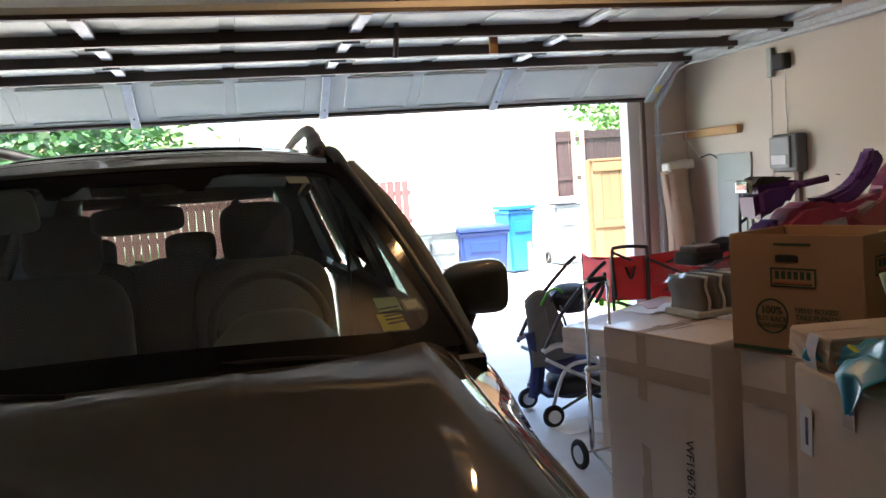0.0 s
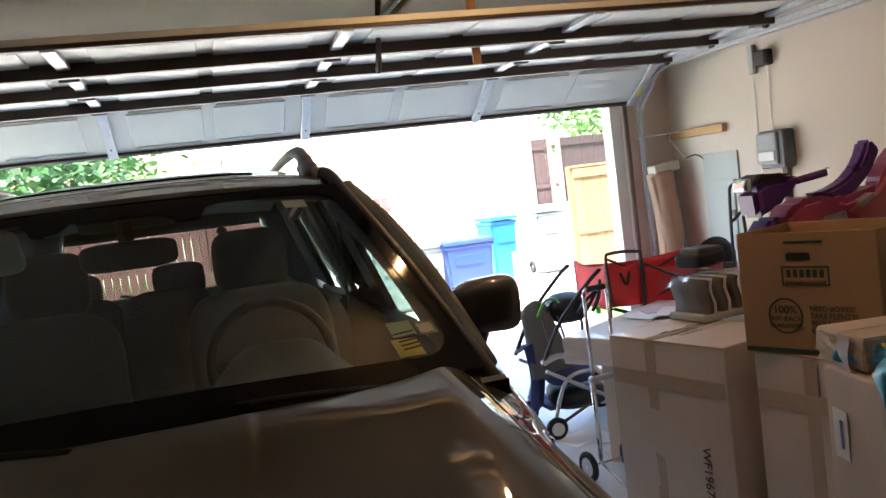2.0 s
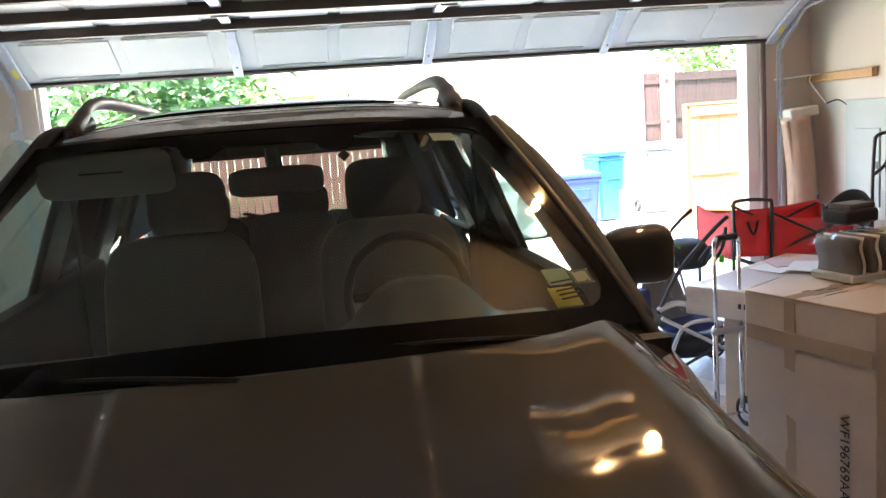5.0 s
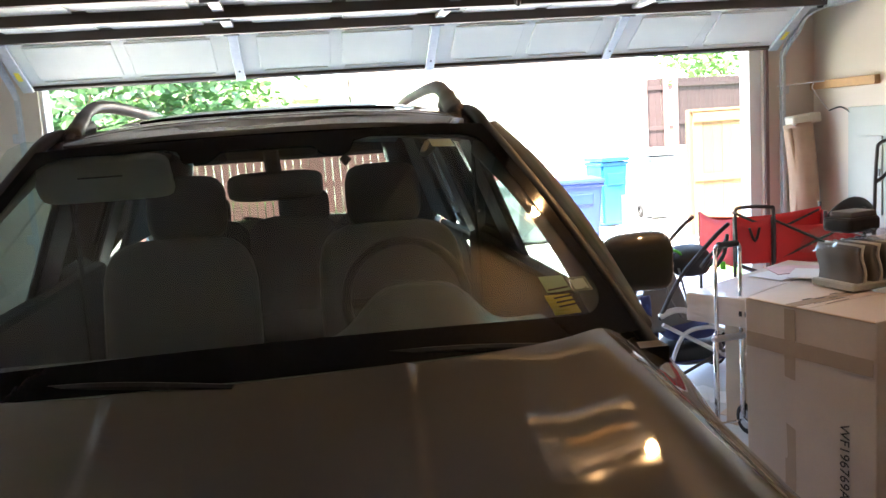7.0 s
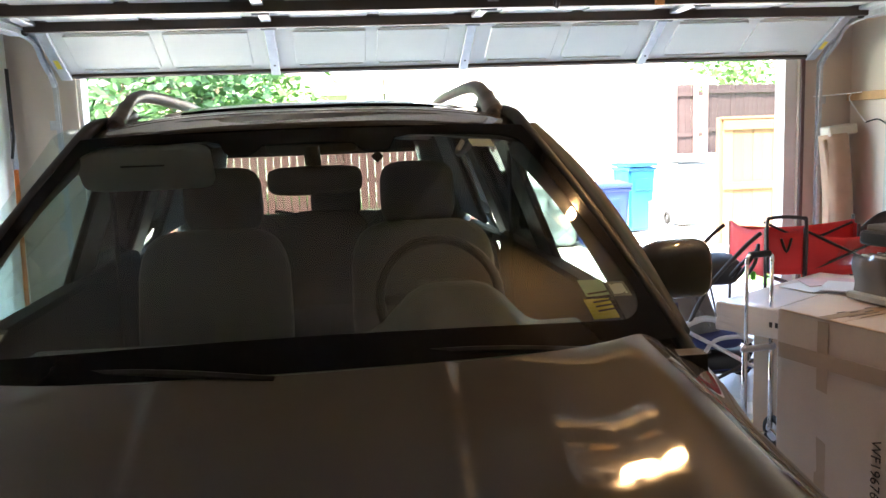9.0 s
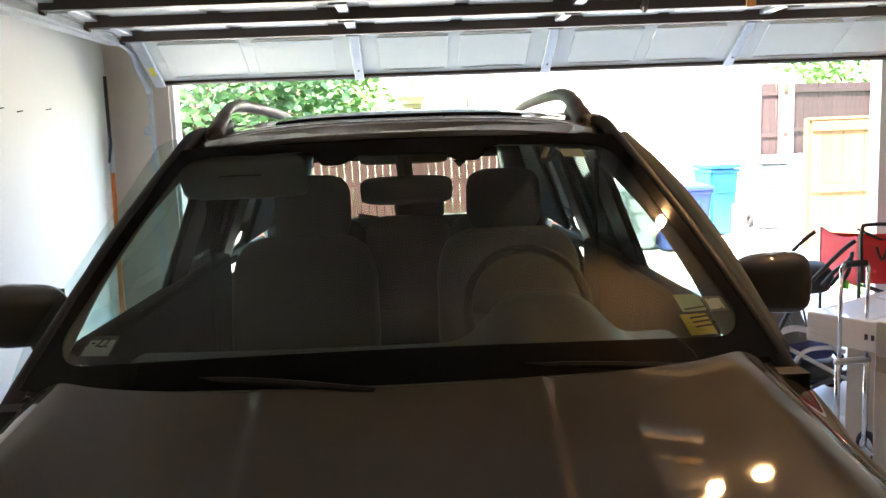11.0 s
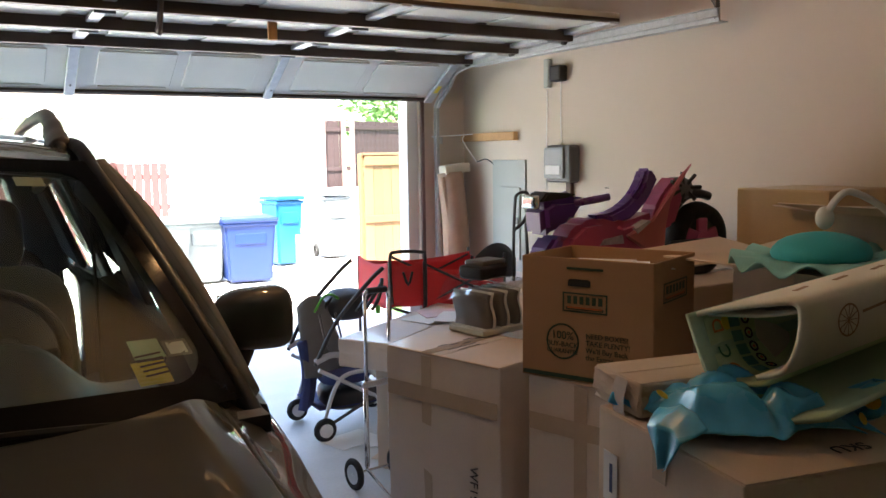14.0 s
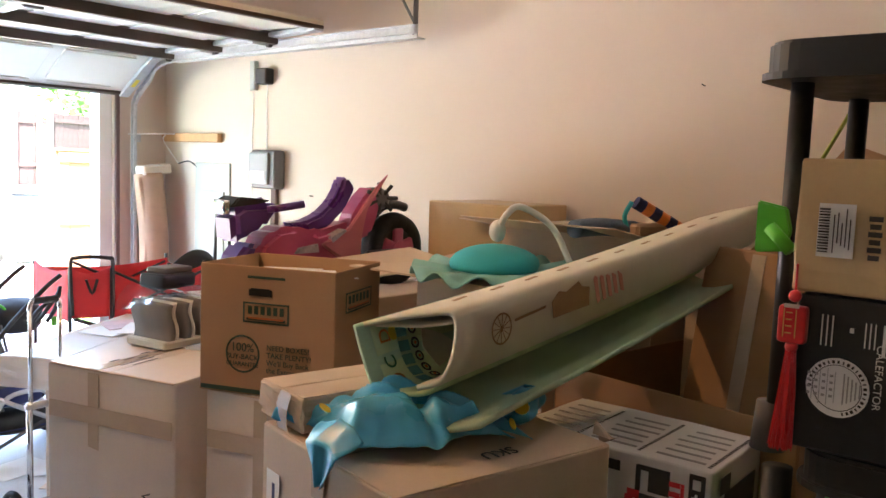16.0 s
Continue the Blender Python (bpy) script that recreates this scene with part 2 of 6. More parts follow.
def block(sx, sy, sz, at=(0, 0, 0), bevel=0.0, m=None, bm=None, seg=1):
    """A box centred at at; m turns it first."""
    b = bm or bmesh.new()
    t = Matrix.Translation(at) @ (m or Matrix()) @ Matrix.Diagonal((sx, sy, sz, 1))
    r = bmesh.ops.create_cube(b, size=1, matrix=t)
    if bevel:
        es = list({e for v in r["verts"] for e in v.link_edges})
        bmesh.ops.bevel(b, geom=es, offset=bevel, segments=seg, profile=0.6, affect="EDGES")
    return b


def rod(p, q, r, seg=10, r2=None, bm=None):
    b = bm or bmesh.new()
    p, q = Vector(p), Vector(q)
    d = q - p
    m = Matrix.Translation((p + q) / 2) @ d.to_track_quat("Z", "Y").to_matrix().to_4x4()
    bmesh.ops.create_cone(b, cap_ends=True, segments=seg, radius1=r, radius2=r if r2 is None else r2, depth=d.length, matrix=m)
    return b


def tube(points, r, seg=8, bm=None, closed=False, flat=1.0, taper=None):
    """A round bar along points; the corners are smoothed by the points given."""
    b = bm or bmesh.new()
    pts = [Vector(p) for p in points]
    n = len(pts)
    rings, ref = [], None
    for i, p in enumerate(pts):
        a = pts[(i - 1) % n] if closed or i else p
        c = pts[(i + 1) % n] if closed or i < n - 1 else p
        d = (c - a).normalized()
        if ref is None:
            ref = d.orthogonal().normalized()
        ref = (ref - d * ref.dot(d)).normalized()
        side = d.cross(ref)
        k = taper[i] if taper else 1.0
        rings.append([b.verts.new(p + (ref * math.cos(2 * math.pi * j / seg) + side * math.sin(2 * math.pi * j / seg) * flat) * r * k) for j in range(seg)])
    for i in range(n if closed else n - 1):
        u, v = rings[i], rings[(i + 1) % n]
        for j in range(seg):
            b.faces.new((u[j], u[(j + 1) % seg], v[(j + 1) % seg], v[j]))
    if not closed:
        b.faces.new(rings[0][::-1])
        b.faces.new(rings[-1])
    bmesh.ops.recalc_face_normals(b, faces=b.faces)
    return b


def arc(points, steps=6):
    """A smooth line through points."""
    p = [Vector(v) for v in points]
    out = []
    for i in range(len(p) - 1):
        a, b, c, d = p[max(i - 1, 0)], p[i], p[i + 1], p[min(i + 2, len(p) - 1)]
        for k in range(steps):
            t = k / steps
            out.append(0.5 * (2 * b + (c - a) * t + (2 * a - 5 * b + 4 * c - d) * t * t + (3 * b - a - 3 * c + d) * t ** 3))
    return out + [p[-1]]


def sheet(f, nu, nv, thick=0.0, bm=None):
    """The surface f(u, v), u and v from 0 to 1, with a thickness against its normal."""
    b = bm or bmesh.new()
    g = [[b.verts.new(f(i / nu, j / nv)) for j in range(nv + 1)] for i in range(nu + 1)]
    fs = [b.faces.new((g[i][j], g[i + 1][j], g[i + 1][j + 1], g[i][j + 1])) for i in range(nu) for j in range(nv)]
    bmesh.ops.recalc_face_normals(b, faces=fs)
    if thick:
        bmesh.ops.solidify(b, geom=fs, thickness=thick)
    return b


def prism(outline, depth, axis="y", at=(0, 0, 0), bevel=0.0, bm=None):
    """An outline in the x-z plane (axis y), y-z (axis x) or x-y plane (axis z), extruded by depth."""
    b = bm or bmesh.new()
    def put(p, k):
        u, v = p
        q = {"y": (u, k, v), "x": (k, u, v), "z": (u, v, k)}[axis]
        return Vector(q) + Vector(at)
    lo = [b.verts.new(put(p, -depth / 2)) for p in outline]
    hi = [b.verts.new(put(p, depth / 2)) for p in outline]
    n = len(outline)
    fs = [b.faces.new(lo[::-1]), b.faces.new(hi)] + [b.faces.new((lo[i], lo[(i + 1) % n], hi[(i + 1) % n], hi[i])) for i in range(n)]
    bmesh.ops.recalc_face_normals(b, faces=fs)
    if bevel:
        bmesh.ops.bevel(b, geom=list({e for f in fs for e in f.edges}), offset=bevel, segments=2, affect="EDGES")
    return b


def ball(r, at=(0, 0, 0), scale=(1, 1, 1), u=16, v=10, bm=None):
    b = bm or bmesh.new()
    bmesh.ops.create_uvsphere(b, u_segments=u, v_segments=v, radius=r, matrix=Matrix.Translation(at) @ Matrix.Diagonal((*scale, 1)))
    return b


def ring(r1, r2, width, axis="x", at=(0, 0, 0), seg=28, bm=None, rows=8):
    """A tyre-like ring: r1 mean radius, r2 half thickness, width half width."""
    b = bm or bmesh.new()
    c = []
    for i in range(seg):
        a = 2 * math.pi * i / seg
        row = []
        for j in range(rows):
            q = 2 * math.pi * j / rows
            rad, w = r1 + r2 * math.cos(q), width * math.sin(q)
            p = {"x": (w, rad * math.cos(a), rad * math.sin(a)), "y": (rad * math.cos(a), w, rad * math.sin(a)), "z": (rad * math.cos(a), rad * math.sin(a), w)}[axis]
            row.append(b.verts.new(Vector(p) + Vector(at)))
        c.append(row)
    for i in range(seg):
        for j in range(rows):
            b.faces.new((c[i][j], c[(i + 1) % seg][j], c[(i + 1) % seg][(j + 1) % rows], c[i][(j + 1) % rows]))
    bmesh.ops.recalc_face_normals(b, faces=b.faces)
    return b


def lettering(text, size, m, material, parent, name="lettering", align="CENTER"):
    """Flat raised letters on the plane of m (x along the line, z out)."""
    cu = bpy.data.curves.new(name, "FONT")
    cu.body, cu.size, cu.align_x, cu.align_y, cu.extrude = text, size, align, "CENTER", 0.0006
    tmp = bpy.data.objects.new(name, cu)
    scene.collection.objects.link(tmp)
    me = bpy.data.meshes.new_from_object(tmp.evaluated_get(bpy.context.evaluated_depsgraph_get()))
    bpy.data.objects.remove(tmp)
    me.materials.clear()
    me.materials.append(M[material])
    ob = new(name, me)
    ob.parent = parent
    ob.matrix_local = m
    return ob


def bars(rows, m, material, parent, name="print", thick=0.0012):
    """Flat printed bars: rows of (x, y, width, height) on the plane of m."""
    b = bmesh.new()
    for x, y, w, h in rows:
        block(w, h, thick, (x, y, 0), bm=b)
    ob = part(name, b, material, parent)
    ob.matrix_local = m
    return ob


def on_face(face, sx, sy, sz, u, v, out=0.0025, spin=0):
    """The plane of a carton's face: u along it, v up, from its middle."""
    f = {"front": pose(0, -sy / 2, sz / 2, 90, 0, 0), "back": pose(0, sy / 2, sz / 2, 90, 0, 180), "left": pose(-sx / 2, 0, sz / 2, 90, 0, -90), "right": pose(sx / 2, 0, sz / 2, 90, 0, 90), "top": pose(0, 0, sz, 0, 0, 0)}[face]
    return f @ pose(u, v, out, 0, 0, spin)


def carton_mesh(sx, sy, sz, seed=0, bulge=0.006):
    rnd = random.Random(seed)
    b = block(sx, sy, sz, (0, 0, sz / 2))
    bmesh.ops.subdivide_edges(b, edges=list(b.edges), cuts=5, use_grid_fill=True)
    for v in b.verts:
        x, y, z = v.co.x / sx * 2, v.co.y / sy * 2, (v.co.z / sz) * 2 - 1
        ins = [abs(abs(c) - 1) > 1e-3 for c in (x, y, z)]
        w = (1 - x * x if ins[0] else 1) * (1 - y * y if ins[1] else 1) * (1 - z * z if ins[2] else 1)
        k = bulge * w * (1 if sum(ins) >= 2 else 0)
        if not ins[0]: v.co.x += math.copysign(k, x)
        if not ins[1]: v.co.y += math.copysign(k, y)
        if not ins[2] and z > 0: v.co.z += -k * 0.8
        if v.co.z > 0.01:
            v.co += Vector((rnd.uniform(-1, 1), rnd.uniform(-1, 1), rnd.uniform(-1, 1))) * 0.0018
    es = [e for e in b.edges if e.is_manifold and e.calc_face_angle(0) > 1.0]
    bmesh.ops.bevel(b, geom=es, offset=0.005, segments=2, profile=0.5, affect="EDGES")
    return b


def carton(name, label, at, turn, size, material="card", tape="top", seed=1, lid=True):
    """A closed carton: its shell, the seam of its lid and the tape over it."""
    sx, sy, sz = size
    c = thing(name, label, "box", at, turn)
    part("shell", carton_mesh(sx, sy, sz, seed), material, c)
    if lid:
        for k, s in enumerate((-1, 1)):
            o = part("lid_flap", block(sx - 0.008, sy / 2 - 0.005, 0.004, (0, s * sy / 4, sz + 0.001), 0.0015), material, c)
    if tape:
        o = part("tape", block(sx + 0.004, 0.05, 0.0015, (0, 0, sz + 0.0045)), "tape", c, "shiny clear packing tape")
        for s in (-1, 1):
            part("tape", block(0.0015, 0.05, 0.09, (s * (sx / 2 + 0.0045), 0, sz - 0.045)), "tape", c)
    return c


def open_carton(name, label, at, turn, size, material="card", flaps=(), wall=0.006):
    """An open carton; flaps: rows of side (front, back, left, right), length and lean in degrees from upright outwards."""
    sx, sy, sz = size
    c = thing(name, label, "box", at, turn)
    part("bottom", block(sx, sy, wall, (0, 0, wall / 2)), "cardin", c)
    part("side", block(sx, wall, sz, (0, -sy / 2 + wall / 2, sz / 2), 0.002), material, c)
    part("side", block(sx, wall, sz, (0, sy / 2 - wall / 2, sz / 2), 0.002), material, c)
    part("side", block(wall, sy - 2 * wall, sz, (-sx / 2 + wall / 2, 0, sz / 2), 0.002), material, c)
    part("side", block(wall, sy - 2 * wall, sz, (sx / 2 - wall / 2, 0, sz / 2), 0.002), material, c)
    for side, length, lean in flaps:
        if side in ("front", "back"):
            s = -1 if side == "front" else 1
            o = part("flap", block(sx - 0.01, wall * 0.8, length, (0, 0, length / 2), 0.0015), material, c)
            o.matrix_local = pose(0, s * (sy / 2 - wall / 2), sz, -s * lean, 0, 0)
        else:
            s = -1 if side == "left" else 1
            o = part("flap", block(wall * 0.8, sy - 0.01, length, (0, 0, length / 2), 0.0015), material, c)
            o.matrix_local = pose(s * (sx / 2 - wall / 2), 0, sz, 0, s * lean, 0)
    return c

# ---- the garage ----
XL, XR, YF, YB, ZC = -2.07, 3.71, 6.06, -3.2, 2.75
OL, OR, OH = -1.66, 3.31, 2.14          # the door's opening
setting("ground", block(600, 600, 0.4, (0, 200, -0.26)), "grass", "grass and soil that reach the horizon", "ground")
setting("floor", block(XR - XL + 0.3, YF - YB + 0.32, 0.1, ((XL + XR) / 2, (YF + YB) / 2 + 0.07, -0.05)), "concrete", "smooth grey concrete garage floor with dust and stains", "floor")
setting("driveway", block(6.6, 3.1, 0.12, (0.9, YF + 1.82, -0.085), 0.01), "drive", "sunlit pale concrete driveway", "driveway")
setting("road", block(80, 4.9, 0.1, (0, 12.05, -0.09)), "drive", "sunlit pale concrete alley", "road")
# slab added over the grass so that its green bounce doesn't tint the house
setting("driveway_bounce", block(6.4, 6.3, 0.1, (6.6, 17.7, -0.1)), "drive", "pale concrete slab added to keep green bounce off the house opposite", "driveway")
setting("wall_right", block(0.15, YF - YB + 0.3, ZC + 0.1, (XR + 0.075, (YF + YB) / 2, (ZC - 0.1) / 2 + 0.05)), "wall", "smooth beige painted drywall", "wall")
setting("wall_left", block(0.15, YF - YB + 0.3, ZC + 0.1, (XL - 0.075, (YF + YB) / 2, (ZC - 0.1) / 2 + 0.05)), "wall_daylit", "smooth off-white drywall, made paler for the daylight on it", "wall")
setting("wall_back", block(XR - XL, 0.15, ZC, ((XL + XR) / 2, YB - 0.075, ZC / 2)), "wall", "smooth beige painted drywall", "wall")
bm = block(OL - XL, 0.16, ZC, ((OL + XL) / 2, YF + 0.08, ZC / 2))
block(XR - OR, 0.16, ZC, ((OR + XR) / 2, YF + 0.08, ZC / 2), bm=bm)
block(OR - OL, 0.16, ZC - OH, ((OL + OR) / 2, YF + 0.08, (ZC + OH) / 2), bm=bm)
setting("wall_front", bm, "wall", "beige drywall round the garage door's opening", "wall")
setting("ceiling", block(XR - XL + 0.3, YF - YB + 0.5, 0.12, ((XL + XR) / 2, (YF + YB) / 2, ZC + 0.06)), "ceiling", "flat pale painted ceiling", "ceiling")
# out-of-view roof, added so that the garage casts a shadow outside
setting("roof", prism([(XL - 0.5, 2.9), (XR + 0.5, 2.9), ((XL + XR) / 2, 4.4)], YF - YB + 0.9, "y", (0, (YF + YB) / 2 + 0.05, 0)), "shingle", "unseen shingled roof, added for the garage's shadow", "roof")
for k, (x, w) in enumerate(((OL + 0.012, 0.024), (OR - 0.045, 0.09))):
    setting("trim_%d" % (k + 1), block(w, 0.14, OH, (x, YF + 0.1, OH / 2), 0.003), "white", "white painted door jamb", "trim")
setting("trim_3", block(OR - OL, 0.14, 0.03, ((OL + OR) / 2, YF + 0.1, OH - 0.015), 0.003), "white", "white painted head of the door frame", "trim")
setting("trim_4", block(0.03, 0.02, OH, (OR + 0.02, YF - 0.01, OH / 2), 0.003), "brownpost", "brown wooden stop beside the door track", "trim")

# ---- overhead garage door, open ----
gd = thing("garage_door", "white panelled steel overhead garage door, open under the ceiling", "garage door", (0, 0, 0))
DX0, DX1 = -1.72, 3.38
DW, DC = DX1 - DX0, (DX0 + DX1) / 2
SEC = 0.533
STILES = (-0.375, 0.86, 2.093)
def section(y0, z0, y1, z1, first):
    """One section from its lower edge (y0, z0) to its upper edge (y1, z1), seen from inside."""
    a = math.degrees(math.atan2(z1 - z0, y0 - y1))
    L = math.hypot(y1 - y0, z1 - z0)
    m = Matrix.Translation((DC, (y0 + y1) / 2, (z0 + z1) / 2)) @ pose(0, 0, 0, -a, 0, 0)
    b = block(DW, L - 0.006, 0.03, (0, 0, 0.02), 0.003)
    s = part("section", b, "door", gd)
    s.matrix_local = m
    xs = (DX0,) + STILES + (DX1,)
    for i in range(4):
        for h in (0, 1):
            w = (xs[i + 1] - xs[i] - 0.2) / 2
            cx = xs[i] + 0.1 + w * (h + 0.5) - DC
            o = part("raised_panel", block(w - 0.07, L - 0.2, 0.014, (cx, -0.005, 0.0035), 0.004), "door", s)
            for sy in (-1, 1):
                part("panel_groove", block(w - 0.11, 0.012, 0.01, (cx, sy * (L / 2 - 0.075), 0.0015), 0.004), "door", s)
    # edge channels along the joints
    part("edge_channel", block(DW, 0.03, 0.022, (0, L / 2 - 0.02, -0.004), 0.004), "strut", s, "steel edge, coloured dark for the shade on it")
    part("edge_channel", block(DW, 0.035, 0.022, (0, -L / 2 + 0.02, -0.004), 0.004), "strut" if not first else "darkgrey", s, "steel edge, coloured dark for the shade on it")
    for x in STILES:
        st = part("stile", block(0.06, L - 0.01, 0.026, (x - DC, 0, -0.012), 0.004), "galv", s, "galvanised centre stile")
        part("bolt", rod((x - DC, L / 2 - 0.12, -0.03), (x - DC, L / 2 - 0.12, -0.024), 0.007, 6), "darksteel", s)
    for x in (DX0 + 0.035, DX1 - 0.035):
        part("end_stile", block(0.07, L - 0.01, 0.026, (x - DC, 0, -0.012), 0.004), "galv", s, "galvanised end stile")
    return s
ya, za = 6.0, 2.045
yb, zb = 5.535, 2.305
s0 = section(ya, za, yb, zb, True)
part("rubber_seal", tube([(-DW / 2, -SEC / 2 + 0.0, 0.02), (DW / 2, -SEC / 2, 0.02)], 0.018, 8), "rubber", s0, "black rubber bottom seal")
part("warning_sticker", block(0.03, 0.09, 0.001, (DW / 2 - 0.036, 0.08, -0.0262)), "yellow", s0, "small yellow warning sticker")
part("warning_sticker", block(0.03, 0.09, 0.001, (-DW / 2 + 0.036, 0.08, -0.0262)), "yellow", s0, "small yellow warning sticker")
ys = yb
for k in range(3):
    s = section(ys - 0.012, zb + 0.006 + 0.012 * k, ys - 0.012 - SEC, zb + 0.006 + 0.012 * (k + 1), False)
    # hat-shaped strut across the section, hanging below it
    hat = prism([(-0.045, 0.004), (-0.045, 0), (-0.026, -0.002), (-0.02, -0.055), (0.02, -0.055), (0.026, -0.002), (0.045, 0), (0.045, 0.004)], DW, "x", (0, SEC / 2 - 0.11, -0.001))
    part("strut", hat, "strut", s, "steel reinforcing strut, coloured dark for its unlit side")
    if k == 2:
        hat = prism([(-0.045, 0.004), (-0.045, 0), (-0.026, -0.002), (-0.02, -0.075), (0.02, -0.075), (0.026, -0.002), (0.045, 0), (0.045, 0.004)], DW, "x", (0, SEC / 2 - 0.02, 0.05))
        part("strut", hat, "strut", s, "steel reinforcing strut, coloured dark for its unlit side")
    ys -= 0.012 + SEC
for yy, zz in ((yb - 0.01, zb), (yb - 0.555, zb + 0.012), (yb - 1.1, zb + 0.024)):
    for x in STILES + (DX0 + 0.035, DX1 - 0.035):
        b = block(0.075, 0.045, 0.012, (x, yy - 0.035, zz - 0.028), 0.003)
        block(0.075, 0.045, 0.012, (x, yy + 0.035, zz - 0.028), 0.003, bm=b)
        rod((x - 0.045, yy, zz - 0.036), (x + 0.045, yy, zz - 0.036), 0.01, 8, bm=b)
        part("hinge", b, "darkgrey" if x in STILES else "galv", gd, "steel hinge")
    for x, s in ((DX0, -1), (DX1, 1)):
        b = rod((x - s * 0.06, yy, zz - 0.03), (x + s * 0.05, yy, zz - 0.03), 0.006, 8)
        rod((x + s * 0.025, yy, zz - 0.03), (x + s * 0.05, yy, zz - 0.03), 0.022, 12, bm=b)
        part("roller", b, "darksteel", gd, "black roller")

def track(x, s):
    """A channel: up the jamb, round the bend and back under the ceiling; s: the side of the wall."""
    t = thing("door_track", "galvanised steel garage door track hung beside the wall", "door track", (0, 0, 0), 0, "door tracks")
    line = arc([(x, 5.99, 0.02), (x, 5.99, 1.0), (x, 5.99, 1.88), (x, 5.96, 2.02), (x, 5.80, 2.14), (x, 5.58, 2.262), (x, 4.6, 2.29), (x, 3.28, 2.295)], 5)
    b = bmesh.new()
    rows = []
    pr = [(0, -0.022), (0.024, -0.022), (0.024, 0.022), (0, 0.022), (0, 0.018), (0.02, 0.018), (0.02, -0.018), (0, -0.018)]
    for i, p in enumerate(line):
        d = (line[min(i + 1, len(line) - 1)] - line[max(i - 1, 0)]).normalized()
        nrm = Vector((0, d.z, -d.y))
        rows.append([b.verts.new(p + Vector((s * u, 0, 0)) + nrm * v) for u, v in pr])
    for i in range(len(rows) - 1):
        for j in range(8):
            b.faces.new((rows[i][j], rows[i][(j + 1) % 8], rows[i + 1][(j + 1) % 8], rows[i + 1][j]))
    bmesh.ops.recalc_face_normals(b, faces=b.faces)
    part("channel", b, "galv", t)
    part("track_angle", prism([(s * 0.03, 0.03), (s * 0.034, 0.03), (s * 0.034, -0.032), (s * 0.09, -0.032), (s * 0.09, -0.036), (s * 0.03, -0.036)], 2.25, "y", (x, 4.4, 2.29)), "galv", t)
    b = block(0.032, 0.004, 0.5, (x + s * 0.04, 3.3, 2.52))
    block(0.004, 0.032, 0.5, (x + s * 0.056, 3.315, 2.52), bm=b)
    part("hanger", b, "darkgrey", t, "perforated steel hanger")
    part("brace", rod((x + s * 0.04, 3.3, 2.32), (x + s * 0.04, 3.6, 2.74), 0.008, 6), "darkgrey", t)
    for z in (0.4, 1.1, 1.75):
        part("jamb_bracket", block(0.05, 0.05, 0.06, (x + s * 0.05, 6.03, z), 0.004), "galv", t)
    return t
track(DX1 + 0.03, 1)
track(DX0 - 0.03, -1)

# ---- door opener with its two bulbs, rail and arm ----
op = thing("garage_door_opener", "ceiling garage door opener with one warm bulb lit", "door opener", (1.2, 3.25, 2.56))
part("housing", block(0.30, 0.46, 0.16, (0, 0, 0.0), 0.03, seg=3), "darkgrey", op, "dark grey housing")
part("end_cap", block(0.31, 0.07, 0.20, (0, 0.215, -0.02), 0.02, seg=3), "whiteplastic", op, "white moulded end cap")
part("cap_slot", block(0.12, 0.02, 0.006, (0.0, 0.222, -0.119), 0.002), "rubber", op, "dark slot in the end cap")
part("vent_panel", block(0.25, 0.10, 0.012, (0, 0.10, -0.082), 0.004), "grey", op, "grey ribbed panel")
for k in range(5):
    part("vent_rib", block(0.22, 0.006, 0.006, (0, 0.065 + 0.018 * k, -0.09), 0.002), "darkgrey", op)
part("lamp_plate", block(0.11, 0.008, 0.035, (0.04, 0.03, -0.098), 0.003), "bark", op, "brown plate beside the bulb")
part("lamp_socket", rod((0.0, -0.19, -0.10), (0.055, -0.19, -0.115), 0.018, 12), "darkgrey", op)
for sx in (-0.035, 0.035):
    part("rail", block(0.022, 2.35, 0.03, (sx - 0.02, 1.4, -0.05), 0.004), "white", op, "pale painted rail edge")
for k in range(5):
    part("rail_tie", block(0.05, 0.03, 0.02, (-0.02, 0.35 + 0.5 * k, -0.045), 0.003), "darksteel", op)
part("trolley", block(0.09, 0.16, 0.07, (-0.04, 0.8, -0.03), 0.01), "darksteel", op)
part("arm", tube(arc([(-0.12, 0.8, 0.0), (-0.14, 0.9, -0.1), (-0.15, 0.98, -0.36), (-0.15, 1.03, -0.35)], 4), 0.012, 6), "darksteel", op, "dark steel door arm")
part("arm", tube([(-0.1, 1.03, 0.06), (-0.15, 1.02, -0.355)], 0.009, 6), "darksteel", op)
for sx in (-0.13, 0.13):
    part("hanger", block(0.03, 0.004, 0.14, (sx, -0.1, 0.12)), "galv", op, "perforated steel hanger")
    part("foot_screw", rod((sx, -0.20, -0.085), (sx, -0.20, -0.07), 0.014, 12), "steel", op, "bright screw head")
part("bulb", ball(0.03, (0.085, -0.19, -0.125), (1, 1, 1.2)), "bulb", op, "warm glowing bulb", smooth=True)
wd = part("hanging_board", block(0.045, 0.022, 0.62, (1.63, 4.45, 2.52), 0.003), "wood", None)
tagged(wd, "narrow pine board hanging from the ceiling", "board")

# ---- the car ----
CX = -0.085
car = thing("car", "bronze-brown SUV with roof rails, parked nose inwards in the garage", "car", (CX, 0, 0))
def table(rows, y):
    """Linear look-up in rows of (y, value)."""
    if y <= rows[0][0]: return rows[0][1]
    for (a, p), (b, q) in zip(rows, rows[1:]):
        if y <= b:
            t = (y - a) / (b - a)
            t = t * t * (3 - 2 * t)
            return lerp(p, q, t)
    return rows[-1][1]
